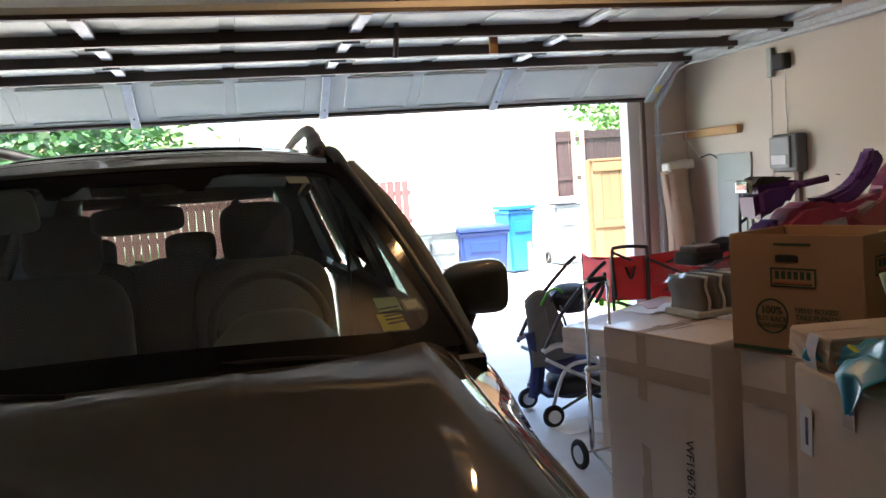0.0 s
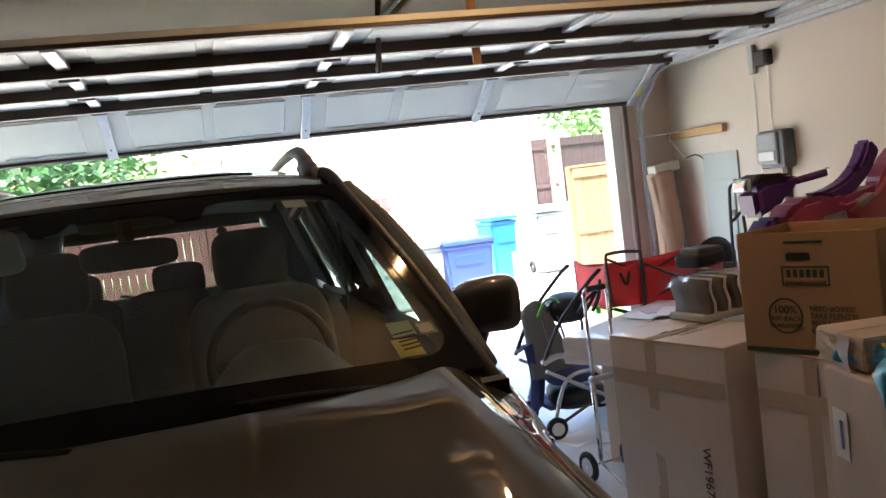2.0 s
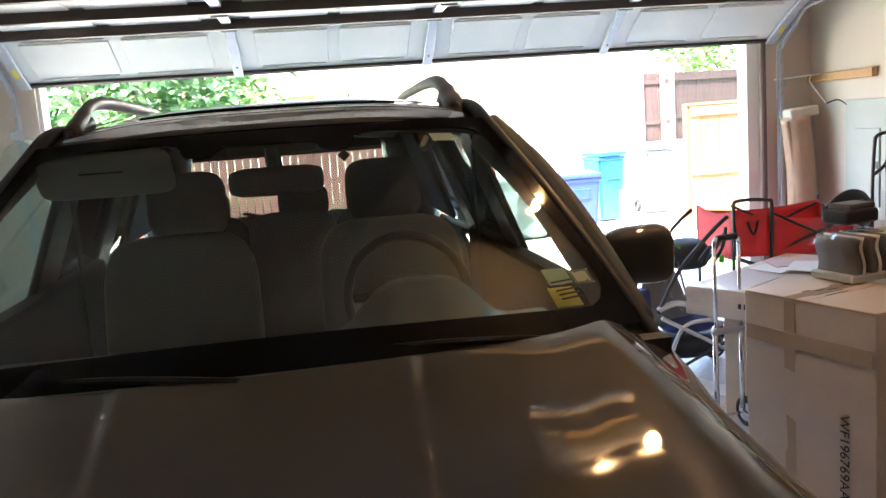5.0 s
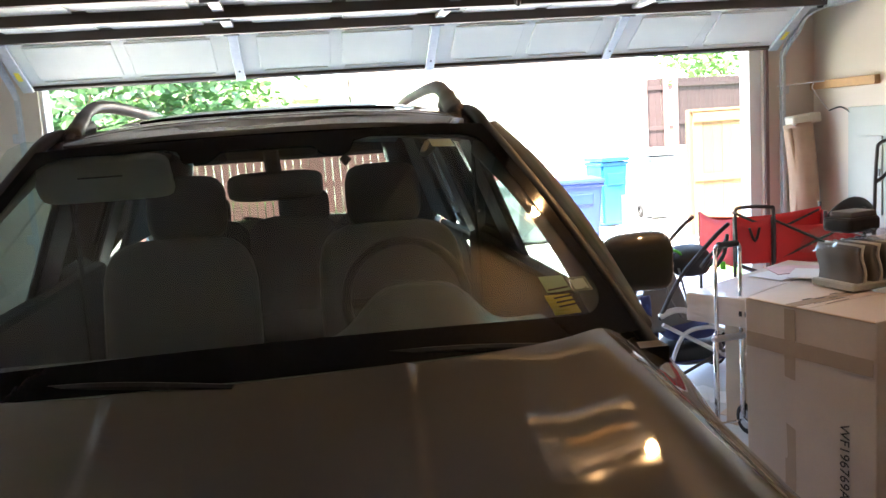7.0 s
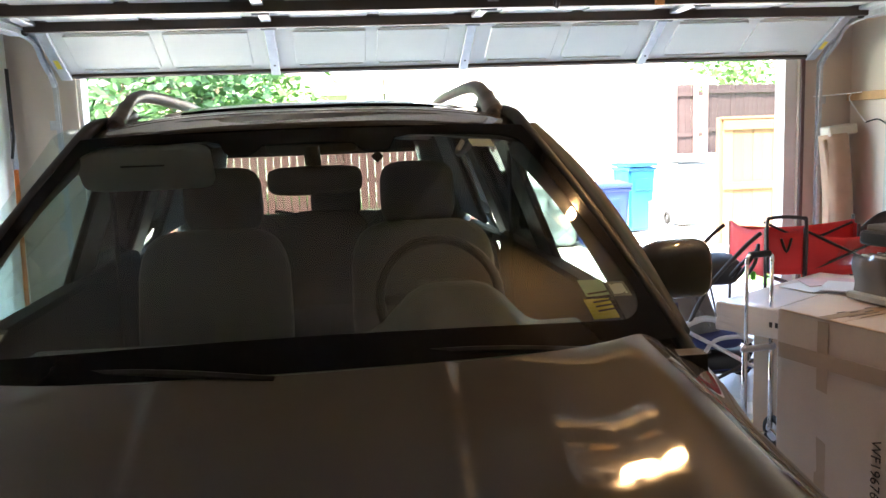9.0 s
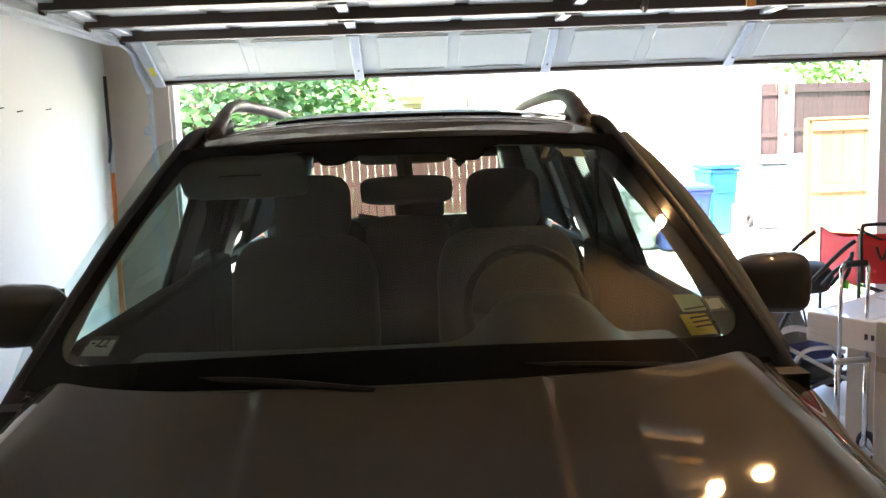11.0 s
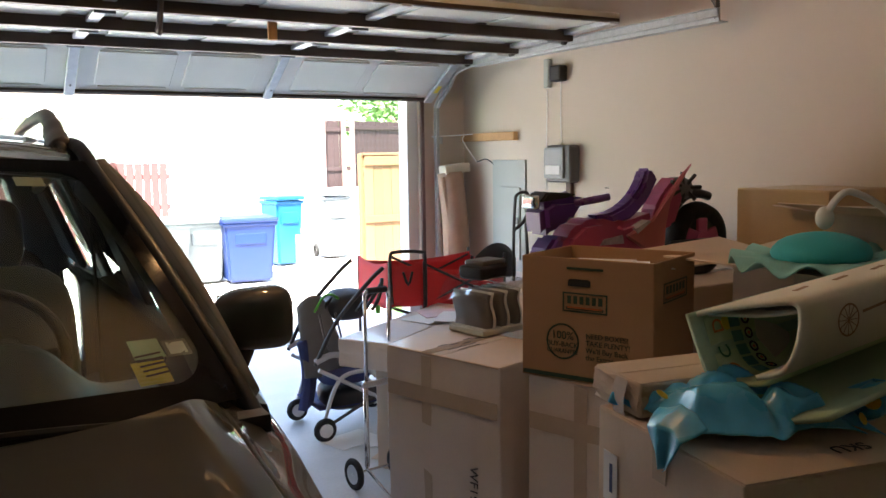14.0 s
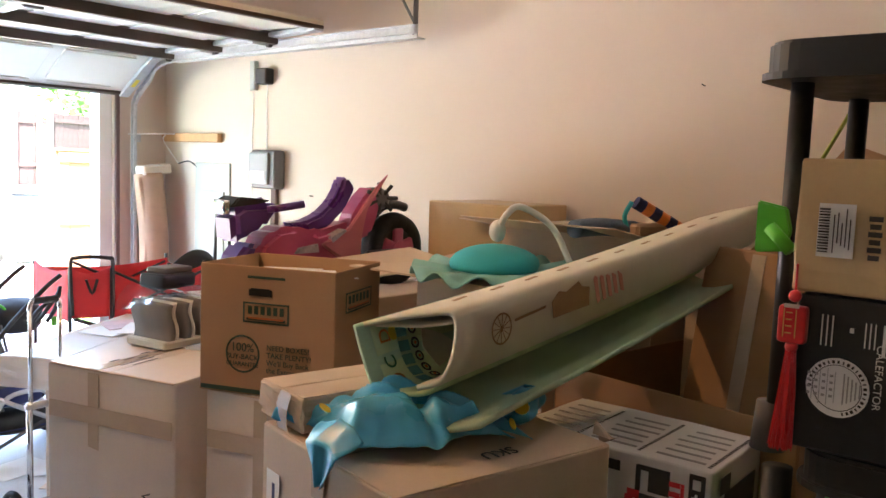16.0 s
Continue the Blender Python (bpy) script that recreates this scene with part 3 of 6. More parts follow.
HALF = ((0.62, 0.7), (0.9, 0.88), (1.4, 0.92), (2.2, 0.925), (4.6, 0.925), (5.3, 0.84))
def base_y(x):       # the foot of the windscreen, swept back at its sides
    return 1.80 + 0.23 * (abs(x) / 0.8) ** 2
HOOD_SLOPE = ((0.0, 0.0), (0.215, -0.03), (0.227, -0.04), (0.233, -0.42), (0.240, -0.42), (0.248, -0.055), (0.34, -0.07), (0.42, -0.095), (0.48, -0.09), (0.525, -0.015), (0.575, 0.0), (0.605, -0.015), (0.63, -0.10), (0.66, -0.22), (0.72, -0.45), (0.80, -0.85), (0.92, -1.9), (1.1, -2.0))
HOOD_DROP = [0.0]
for _k in range(1100):
    _x = _k / 1000
    for (_a, _p), (_b, _q) in zip(HOOD_SLOPE, HOOD_SLOPE[1:]):
        if _a <= _x <= _b:
            HOOD_DROP.append(HOOD_DROP[-1] + 0.001 * (_p + (_q - _p) * (_x - _a) / (_b - _a)))
            break
def hood_z(x, y):
    """A crowned middle between two creases, a shallow trough outside them and a crest before the fender."""
    d = 1.85 - y
    zc = 1.212 - 0.125 * d - 0.02 * d * d - 0.6 * max(0, d - 0.8) ** 2
    a = abs(x)
    k = min(1, max(0, (a - 0.58) / 0.2))
    q = min(1.09, lerp(a / (1 + 0.33 * (min(y, 1.95) - 1.4)), a, k * k * (3 - 2 * k)))
    i = int(q * 1000)
    return zc + lerp(HOOD_DROP[i], HOOD_DROP[i + 1], q * 1000 - i)
def tight(t, n):
    """Draws the outermost of n rows close to the edge, so that the gloss stays even up to it."""
    e = 1 / n
    if t < e: return 0.0012 * t / e
    if t > 1 - e: return 1 - 0.0012 * (1 - t) / e
    return lerp(0.0012, 0.9988, (t - e) / (1 - 2 * e))
def hood(u, v):
    u, v = tight(u, 160), tight(v, 40)
    x = lerp(-0.74, 0.74, u)
    y = lerp(0.62, base_y(x) - 0.005, v)
    return (x, y, hood_z(x, y) - (0.03 * max(0, (0.06 - v) / 0.06)))
def flanged(b, deep=0.02):
    """Turns the open edges of a pressed panel down into a flange."""
    r = bmesh.ops.extrude_edge_only(b, edges=[e for e in b.edges if e.is_boundary])
    for v in r["geom"]:
        if isinstance(v, bmesh.types.BMVert):
            v.co.z -= deep
    return b
part("hood", flanged(sheet(hood, 160, 40)), "paint", car, smooth=True)
def fender(s):
    def f(u, v):
        v = tight(v, 30)
        y = lerp(0.72, 2.25, v)
        hw = table(HALF, y)
        k = min(1, max(0, (y - 1.70) / 0.5))
        rise = 0.092 * k * k * (3 - 2 * k)
        if u < 0.45:
            x = lerp(0.744, hw - 0.03, u / 0.45)
            z = hood_z(min(x, 0.92), min(y, 1.95)) - 0.002 + rise * u / 0.45
        else:
            t = (u - 0.45) / 0.55
            z0 = hood_z(hw - 0.03, min(y, 1.95)) - 0.002 + rise
            x = hw - 0.03 + 0.03 * math.sin(min(1, t * 4) * math.pi / 2) + 0.012 * math.sin(t * math.pi)
            z = lerp(z0, 0.42, t)
            if abs(y - 1.42) < 0.40:
                z = max(z, 0.36 + math.sqrt(0.40 ** 2 - (y - 1.42) ** 2) * 1.0)
        return (s * x, y, z)
    return f
def headlight(s):
    """A lamp let into the top of the fender, drawn out to a point towards the door."""
    f = fender(s)
    def g(u, v):
        y = lerp(0.78, 1.40, v)
        p = Vector(f(lerp(lerp(0.12, 0.47, v ** 1.5), lerp(0.62, 0.50, v), u), (y - 0.72) / 1.53))
        return p + Vector((s * 0.006, 0, 0.008 + 0.01 * math.sin(math.pi * u) * math.sin(math.pi * v)))
    return sheet(g, 10, 16)
for s in (-1, 1):
    part("fender", flanged(sheet(fender(s), 26, 30)), "paint", car, smooth=True)
# side panels below the windows
def side(s):
    def f(u, v):
        y = lerp(2.25, 5.28, v)
        hw = table(HALF, y)
        z = lerp(1.10, 0.32, u)
        x = hw - 0.035 * (1 - min(1, u * 5)) ** 2 + 0.012 * math.sin(u * math.pi)
        if abs(y - 4.25) < 0.40 and z < 0.36 + math.sqrt(max(0, 0.16 - (y - 4.25) ** 2)):
            z = 0.36 + math.sqrt(max(0, 0.16 - (y - 4.25) ** 2))
        return (s * x, y, z)
    return sheet(f, 14, 40, 0.02)
for s in (-1, 1):
    part("side_panel", side(s), "paint", car, smooth=True)
    for y in (3.3, 4.2):
        part("door_seam", block(0.004, 0.008, 0.7, (s * 0.928, y, 0.72)), "rubber", car)
    for y in (3.05, 3.98):
        part("door_handle", block(0.03, 0.17, 0.035, (s * 0.945, y, 0.98), 0.012, seg=2), "paint", car)
# windscreen
WT = 0.62
def screen(u, v):
    x0, x1 = lerp(-0.80, 0.80, u), lerp(-WT, WT, u)
    x = lerp(x0, x1, v)
    k = abs(2 * u - 1)
    y = lerp(base_y(x0), 2.74 + 0.03 * (k * k) - 0.02, v)
    z = lerp(1.205 - 0.045 * k * k, 1.655 - 0.02 * k * k, v)
    return Vector((x, y + 0.0 , z + 0.018 * math.sin(v * math.pi)))
def inset(f, u0, u1, v0, v1, lift=0.0):
    return lambda u, v: Vector(f(lerp(u0, u1, u), lerp(v0, v1, v))) + Vector((0, -0.55, 0.83)) * lift
w = part("windscreen", sheet(inset(screen, 0.0, 1.0, 0.0, 1.0), 30, 16), "glass", car, "tinted laminated windscreen", smooth=True)
w.visible_shadow = False
def glass_border():
    """The black print round the glass: straight outside, rounded inside, with two tabs at its upper edge."""
    b = bmesh.new()
    u0, u1, v0, r = 0.022, 0.978, 0.07, 0.11
    def top(u):
        k = max(0.0, 1 - abs(u - 0.505) / 0.24)
        tabs = sum(max(0.0, 1 - (abs(u - c) / 0.042) ** 4) for c in (0.365, 0.64))
        return 0.935 - 0.055 * min(1, 3 * k) - 0.06 * tabs
    inner, outer = [], []
    n = 14
    def corner(cu, cv, a0, ou, ov, vr):
        for k in range(n + 1):
            a = radians(a0 + 90 * k / n)
            inner.append((cu + 0.5 * r * math.cos(a), cv + vr * math.sin(a)))
            outer.append((ou, ov))
    for k in range(1, 40):
        t = k / 40
        inner.append((lerp(u0 + 0.5 * r, u1 - 0.5 * r, t), v0 + 0.02 * math.sin(math.pi * t)))
        outer.append((t, 0.0))
    corner(u1 - 0.5 * r, v0 + r, -90, 1.0, 0.0, r)
    for k in range(1, 20):
        t = k / 20
        inner.append((lerp(u1, u1 - 0.012, t), lerp(v0 + r, 0.875, t)))
        outer.append((1.0, t))
    corner(u1 - 0.012 - 0.5 * r, 0.875, 0, 1.0, 1.0, 0.06)
    for k in range(1, 90):
        t = k / 90
        u = lerp(u1 - 0.012 - 0.5 * r, u0 + 0.012 + 0.5 * r, t)
        inner.append((u, top(u)))
        outer.append((1 - t, 1.0))
    corner(u0 + 0.012 + 0.5 * r, 0.875, 90, 0.0, 1.0, 0.06)
    for k in range(1, 20):
        t = k / 20
        inner.append((lerp(u0 + 0.012, u0, t), lerp(0.875, v0 + r, t)))
        outer.append((0.0, 1 - t))
    corner(u0 + 0.5 * r, v0 + r, 180, 0.0, 0.0, r)
    rows = []
    for (a, c), (d, e) in zip(inner, outer):
        rows.append([b.verts.new(Vector(screen(lerp(a, d, q / 3), lerp(c, e, q / 3))) + Vector((0, -0.55, 0.83)) * 0.003) for q in range(4)])
    for k in range(len(rows)):
        p, q = rows[k], rows[(k + 1) % len(rows)]
        for m in range(3):
            b.faces.new((p[m], q[m], q[m + 1], p[m + 1]))
    bmesh.ops.remove_doubles(b, verts=b.verts, dist=1e-5)
    bmesh.ops.recalc_face_normals(b, faces=b.faces)
    return b
part("glass_border", glass_border(), "frit", w, "black printed glass border with two tabs", smooth=True)
def sticker(u0, u1, v0, v1, material, label):
    return part("sticker", sheet(inset(screen, u0, u1, v0, v1, -0.004), 2, 2), material, w, label)
sticker(0.062, 0.112, 0.10, 0.165, "darkgrey", "dark registration sticker")
sticker(0.065, 0.109, 0.105, 0.152, "paper", "white registration sticker")
sticker(0.885, 0.928, 0.085, 0.15, "yellow", "yellow sticker with dark lines")
sticker(0.937, 0.972, 0.155, 0.205, "darkgrey", "square sticker")
sticker(0.942, 0.967, 0.162, 0.198, "paper", "square white sticker")
sticker(0.893, 0.934, 0.158, 0.215, "matgreen", "green sticker")
sticker(0.85, 0.90, 0.855, 0.905, "visor", "pale label in the corner of the windscreen")
m0 = Matrix.Translation(Vector(screen(0.087, 0.128)) + Vector((-0.003, -0.008, 0.012))) @ pose(0, 0, 0, 40, 0, -22)
lettering("01-22", 0.034, m0, "ink", w)
bars([(0, 0.012 * k - 0.02, 0.055, 0.004) for k in range(5)], Matrix.Translation(Vector(screen(0.906, 0.118)) + Vector((0.003, -0.008, 0.012))) @ pose(0, 0, 0, 40, 0, 22), "ink", w)
# cowl, wipers
def cowl(u, v):
    x = lerp(-0.80, 0.80, u)
    return (x, lerp(base_y(x) - 0.06, base_y(x) + 0.05, v), hood_z(min(0.75, abs(x)), 1.8) - 0.045 + 0.012 * v)
part("cowl", sheet(cowl, 24, 4, 0.012), "plastic", car, "black plastic cowl", smooth=True)
for x0, x1 in ((-0.05, -0.70), (0.62, -0.12)):
    p = [(x0, base_y(x0) - 0.02, 1.215 - 0.05 * (abs(x0) / 0.8) ** 2), (lerp(x0, x1, 0.4), base_y(lerp(x0, x1, 0.4)) + 0.02, 1.232 - 0.05 * (abs(lerp(x0, x1, 0.4)) / 0.8) ** 2), (x1, base_y(x1) + 0.035, 1.232 - 0.05 * (abs(x1) / 0.8) ** 2)]
    part("wiper", tube(arc([(a, b, c - 0.012) for a, b, c in p], 5), 0.008, 6, flat=0.7), "rubber", car, "black wiper")
for s in (-1, 1):
    part("cowl_corner", prism([(1.80, 0.98), (2.22, 0.98), (2.24, 1.12), (2.12, 1.135), (1.98, 1.10), (1.86, 1.055), (1.80, 1.02)], 0.11, "x", (s * 0.785, 0, 0), 0.02), "plastic", car, smooth=True)
# pillars and roof
def pillar(s):
    u = 0.5 + 0.5 * s
    pts = [Vector((s * 0.83, 1.97, 1.09))] + [Vector(screen(u, v)) + Vector((s * 0.014, 0.02, -0.006)) for v in (0.02, 0.25, 0.5, 0.75, 0.95)] + [Vector(p) for p in ((s * 0.628, 2.92, 1.675), (s * 0.62, 3.2, 1.69), (s * 0.615, 3.7, 1.70), (s * 0.615, 4.6, 1.68), (s * 0.615, 5.05, 1.63))]
    return tube(arc(pts, 4), 0.019, 10)
for s in (-1, 1):
    # black instead of body paint: the pillar's dark reflections are put into its colour
    part("roof_pillar", pillar(s), "plastic", car, "pillar and roof-edge trim, black also for the dark it reflects", smooth=True)
    part("pillar_trim", tube(arc([(s * 0.815, 2.12, 1.12), (s * 0.765, 2.36, 1.32), (s * 0.71, 2.58, 1.47), (s * 0.64, 2.82, 1.595)], 5), 0.062, 12, flat=0.45), "pillartrim", car, smooth=True)
def roof(u, v):
    x = lerp(-0.64, 0.64, u)
    y = lerp(2.70, 5.15, v)
    k = abs(x) / 0.64
    z = table(((2.70, 1.655), (2.95, 1.712), (3.4, 1.742), (4.2, 1.74), (5.15, 1.66)), y)
    return (x, y + 0.05 * k * k * max(0, 1 - v * 3), z - 0.045 * k ** 3)
part("roof", sheet(roof, 30, 34, 0.03), "paint", car, smooth=True)
part("headliner", sheet(lambda u, v: Vector(roof(lerp(0.05, 0.95, u), lerp(0.05, 0.97, v))) - Vector((0, 0, 0.05)), 12, 12, 0.012), "liner", car, smooth=True)
def sunroof(u, v):
    x, y = lerp(-0.40, 0.40, u), lerp(3.05, 3.75, v)
    return Vector(roof((x + 0.64) / 1.28, (y - 2.7) / 2.45)) + Vector((0, 0, 0.006))
part("sunroof", sheet(sunroof, 12, 8, 0.006), "frit", car, "black glass sunroof", smooth=True)
for s in (-1, 1):
    rail = arc([(s * 0.585, 2.98, 1.672), (s * 0.585, 3.09, 1.715), (s * 0.584, 3.22, 1.762), (s * 0.583, 3.40, 1.783), (s * 0.582, 3.75, 1.785), (s * 0.58, 4.4, 1.77), (s * 0.58, 4.75, 1.735), (s * 0.58, 4.95, 1.65)], 5)
    part("roof_rail", tube(rail, 0.024, 10, flat=0.75, taper=[1.5 if k < 4 else 1.3 if k < 8 else 1.05 for k in range(len(rail))]), "railgrey", car, "dark grey arched roof rail", smooth=True)
    part("rail_foot", tube(arc([(s * 0.585, 2.94, 1.668), (s * 0.585, 3.08, 1.700), (s * 0.585, 3.24, 1.715)], 4), 0.026, 8, taper=[0.5, 0.7, 0.8, 0.9, 1, 1, 1, 0.9, 0.6]), "plastic", car, "black rail foot", smooth=True)
# side windows, middle and rear pillars
def side_glass(s, y0, y1, k0=0.0, k1=0.0):
    def f(u, v):
        y = lerp(y0, y1, u)
        x = lerp(0.885, 0.665, v)
        return (s * x, lerp(y, y + (k0 if u < 0.5 else k1), v), lerp(1.10, 1.67, v))
    return sheet(f, 4, 4)
for s in (-1, 1):
    def f(u, v, s=s):
        y = lerp(2.12, 3.27, u)
        top = min(1.0, max(0.0, (y - 2.0) / 0.72))
        return (s * lerp(0.885, lerp(0.86, 0.665, top), v), y, lerp(1.10, lerp(1.14, 1.67, top), v))
    g = part("side_window", sheet(f, 10, 4), "sideglass", car, "front side window", smooth=True)
    g.visible_shadow = False
    for y0, y1 in ((3.35, 4.2), (4.32, 4.95)):
        g = part("side_window", side_glass(s, y0, y1), "darkglass", car, "dark tinted rear side window")
        g.visible_shadow = False
    for y, w2 in ((3.42, 0.26), (4.28, 0.24)):
        pb = block(0.03, w2, 0.63, (0, y, 1.365), 0.008)
        for v in pb.verts:
            v.co.x = s * (0.885 - 0.386 * (v.co.z - 1.10)) + v.co.x
        part("door_pillar", pb, "plastic", car, "black door pillar")
    part("rear_pillar", tube(arc([(s * 0.60, 4.97, 1.62), (s * 0.65, 5.08, 1.42), (s * 0.74, 5.2, 1.10)], 4), 0.11, 10), "paint", car, smooth=True)
    # panel added behind the quarter glass to block the bright sliver there
    part("quarter_blocker", block(0.03, 0.78, 0.50, (s * 0.70, 4.74, 1.40), 0.012, pose(0, 0, 0, 0, -s * 21, 0)), "seatdark", car, "dark panel added behind the quarter window against its bright reflection")
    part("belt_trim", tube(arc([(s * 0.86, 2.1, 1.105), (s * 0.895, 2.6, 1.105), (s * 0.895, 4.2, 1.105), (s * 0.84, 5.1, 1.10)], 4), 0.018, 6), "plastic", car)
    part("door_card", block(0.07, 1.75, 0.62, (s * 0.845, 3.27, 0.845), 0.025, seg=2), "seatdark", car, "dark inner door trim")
    part("grab_handle", tube(arc([(s * 0.60, 3.55, 1.58), (s * 0.57, 3.6, 1.54), (s * 0.57, 3.75, 1.54), (s * 0.60, 3.8, 1.58)], 4), 0.012, 6), "liner", car)
    part("seat_belt", block(0.006, 0.045, 0.85, (s * 0.70, 3.33, 1.2)), "rubber", car, "black seat belt")
g = part("rear_window", sheet(lambda u, v: (lerp(-lerp(0.68, 0.56, v), lerp(0.68, 0.56, v), u), lerp(5.22, 5.06, v) + 0.03 * (1 - (2 * u - 1) ** 2), lerp(1.17, 1.53, v)), 10, 4), "rearglass", car, "dark rear window", smooth=True)
g.visible_shadow = False
part("tailgate", prism([(-0.8, 0.45), (0.8, 0.45), (0.78, 1.18), (-0.78, 1.18)], 0.05, "y", (0, 5.28, 0)), "paint", car)
part("rear_bumper", block(1.72, 0.14, 0.26, (0, 5.33, 0.42), 0.05, seg=3), "plastic", car)
part("tailgate_header", block(1.2, 0.1, 0.15, (0, 5.09, 1.595), 0.02), "plastic", car)
part("rear_wiper", tube([(0.05, 5.27, 1.13), (-0.3, 5.25, 1.2)], 0.01, 6), "rubber", car)
# nose
part("grille", block(1.1, 0.06, 0.24, (0, 0.66, 0.70), 0.03, seg=2), "plastic", car)
part("front_bumper", block(1.62, 0.2, 0.3, (0, 0.70, 0.45), 0.08, seg=3), "paint", car)
part("nose_panel", prism([(-0.82, 0.55), (0.82, 0.55), (0.76, 0.88), (-0.76, 0.88)], 0.1, "y", (0, 0.72, 0), 0.03), "paint", car)
for s in (-1, 1):
    part("headlight", headlight(s), "lamp", car, "clear wraparound headlight", smooth=True)
# under the body
part("floor_pan", block(1.7, 4.4, 0.08, (0, 3.0, 0.36)), "plastic", car)
part("firewall", block(1.66, 0.05, 0.78, (0, 1.97, 0.755)), "plastic", car)
for s in (-1, 1):
    for y in (1.42, 4.25):
        wh = part("wheel", ring(0.27, 0.085, 0.11, "x", (s * 0.80, y, 0.355), 32), "rubber", car, "black tyre", smooth=True)
        part("rim", rod((s * 0.72, y, 0.355), (s * 0.89, y, 0.355), 0.2, 20), "silver", wh, "silver wheel rim")
# mirrors
def mirror_shell(s):
    b = ball(1.0, (0, 0, 0), (1, 1, 1), 20, 14)
    for v in b.verts:
        x, y, z = v.co
        e = 0.55
        v.co = (math.copysign(abs(x) ** e, x) * 0.098, math.copysign(abs(y) ** 0.8, y) * 0.085 * (1.0 if y < 0 else 0.45), math.copysign(abs(z) ** e, z) * (0.078 + 0.012 * (s * x)))
        v.co += Vector((s * 0.945, 2.42, 1.245))
    return b
for s in (-1, 1):
    h = part("wing_mirror", mirror_shell(s), "paint", car, "bronze and black wing mirror", smooth=True)
    part("mirror_glass", block(0.15, 0.006, 0.115, (s * 0.945, 2.462, 1.245), 0.002), "mirror", h, "mirror glass")
    part("mirror_foot", tube(arc([(s * 0.84, 2.36, 1.12), (s * 0.885, 2.40, 1.135), (s * 0.92, 2.42, 1.19)], 4), 0.035, 8), "plastic", h, "black mirror foot", smooth=True)
# inside
def dashf(u, v):
    x = lerp(-0.72, 0.72, u)
    y = lerp(base_y(x) + 0.08, 2.72, v)
    z = 1.10 + 0.02 * math.sin(v * 3) - 0.10 * max(0, v - 0.8) / 0.2
    z += 0.13 * math.exp(-((x - 0.37) / 0.17) ** 4) * min(1, max(0, (v - 0.3) * 3)) - 0.02
    return (x, y, z)
part("dashboard", sheet(dashf, 40, 16, 0.05), "dash", car, "grey moulded dashboard", smooth=True)
part("dash_vent", block(0.22, 0.06, 0.012, (0.55, 2.2, 1.13), 0.004), "visor", car, "pale card on the dashboard")
sw = part("steering_wheel", ring(0.185, 0.016, 0.016, "y", (0, 0, 0), 36), "plastic", car, "black steering wheel", smooth=True)
sw.matrix_local = pose(0.37, 2.82, 1.125, -25, 0, 0)
part("wheel_hub", block(0.16, 0.05, 0.12, (0, 0, 0), 0.03, seg=2), "dash", sw)
part("wheel_spoke", block(0.34, 0.02, 0.035, (0, 0, 0), 0.008), "plastic", sw)
def cushion(w, d, h, at, tilt=0, k=0.5):
    b = ball(1, (0, 0, 0), (1, 1, 1), 18, 12)
    for v in b.verts:
        v.co = Vector([math.copysign(abs(c) ** k, c) * q / 2 for c, q in zip(v.co, (w, d, h))])
    bmesh.ops.transform(b, matrix=Matrix.Translation(at) @ pose(0, 0, 0, tilt, 0, 0), verts=b.verts)
    return b
for s in (-1, 1):
    st = part("front_seat", cushion(0.52, 0.52, 0.2, (s * 0.37, 3.02, 0.72), 6), "seat", car, "charcoal fabric front seat", smooth=True)
    part("seat_back", cushion(0.53, 0.19, 0.68, (s * 0.37, 3.30, 0.975), -14, 0.45), "seat", st, smooth=True)
    part("head_rest", cushion(0.275, 0.12, 0.235, (s * 0.35 + 0.015, 3.40, 1.405), -10), "seat", st, smooth=True)
    for q in (-0.06, 0.06):
        part("head_rest_post", rod((s * 0.36 + q, 3.385, 1.28), (s * 0.36 + q, 3.40, 1.40), 0.007, 8), "chrome", st)
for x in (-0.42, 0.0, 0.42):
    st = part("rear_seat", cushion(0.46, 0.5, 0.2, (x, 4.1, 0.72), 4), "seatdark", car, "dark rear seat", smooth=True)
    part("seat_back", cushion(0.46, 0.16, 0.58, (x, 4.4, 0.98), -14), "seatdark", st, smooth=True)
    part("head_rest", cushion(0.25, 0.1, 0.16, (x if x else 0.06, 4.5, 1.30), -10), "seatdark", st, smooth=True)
part("console", block(0.2, 0.9, 0.3, (0, 3.0, 0.7), 0.04, seg=2), "dash", car)
rm = part("rear_view_mirror", cushion(0.26, 0.05, 0.08, (0.016, 2.66, 1.505), 0, 0.45), "plastic", car, "black rear-view mirror", smooth=True)
part("mirror_stem", tube([(0.016, 2.67, 1.51), (0.01, 2.66, 1.60)], 0.022, 8), "plastic", rm)
part("sun_visor", cushion(0.37, 0.155, 0.03, (-0.455, 2.77, 1.553), -50, 0.3), "visor", car, "grey sun visor folded down", smooth=True)
part("visor_slot", block(0.12, 0.012, 0.004, (-0.46, 2.745, 1.562), 0.002, pose(0, 0, 0, 50, 0, 0)), "darkgrey", car)
part("sun_visor", cushion(0.42, 0.16, 0.025, (0.34, 2.84, 1.635), 8, 0.35), "visor", car, smooth=True)
part("overhead_console", block(0.26, 0.36, 0.06, (0.01, 2.90, 1.605), 0.025, seg=2), "dash", car, "dark overhead console")
part("aerial", rod((0.35, 4.9, 1.68), (0.35, 5.0, 1.95), 0.004, 6), "rubber", car)
part("door_tag", block(0.05, 0.002, 0.05, (0.30, 5.02, 1.5), 0, pose(0, 0, 0, 0, 45, 0)), "plastic", car, "dark diamond sign hung in the rear window")

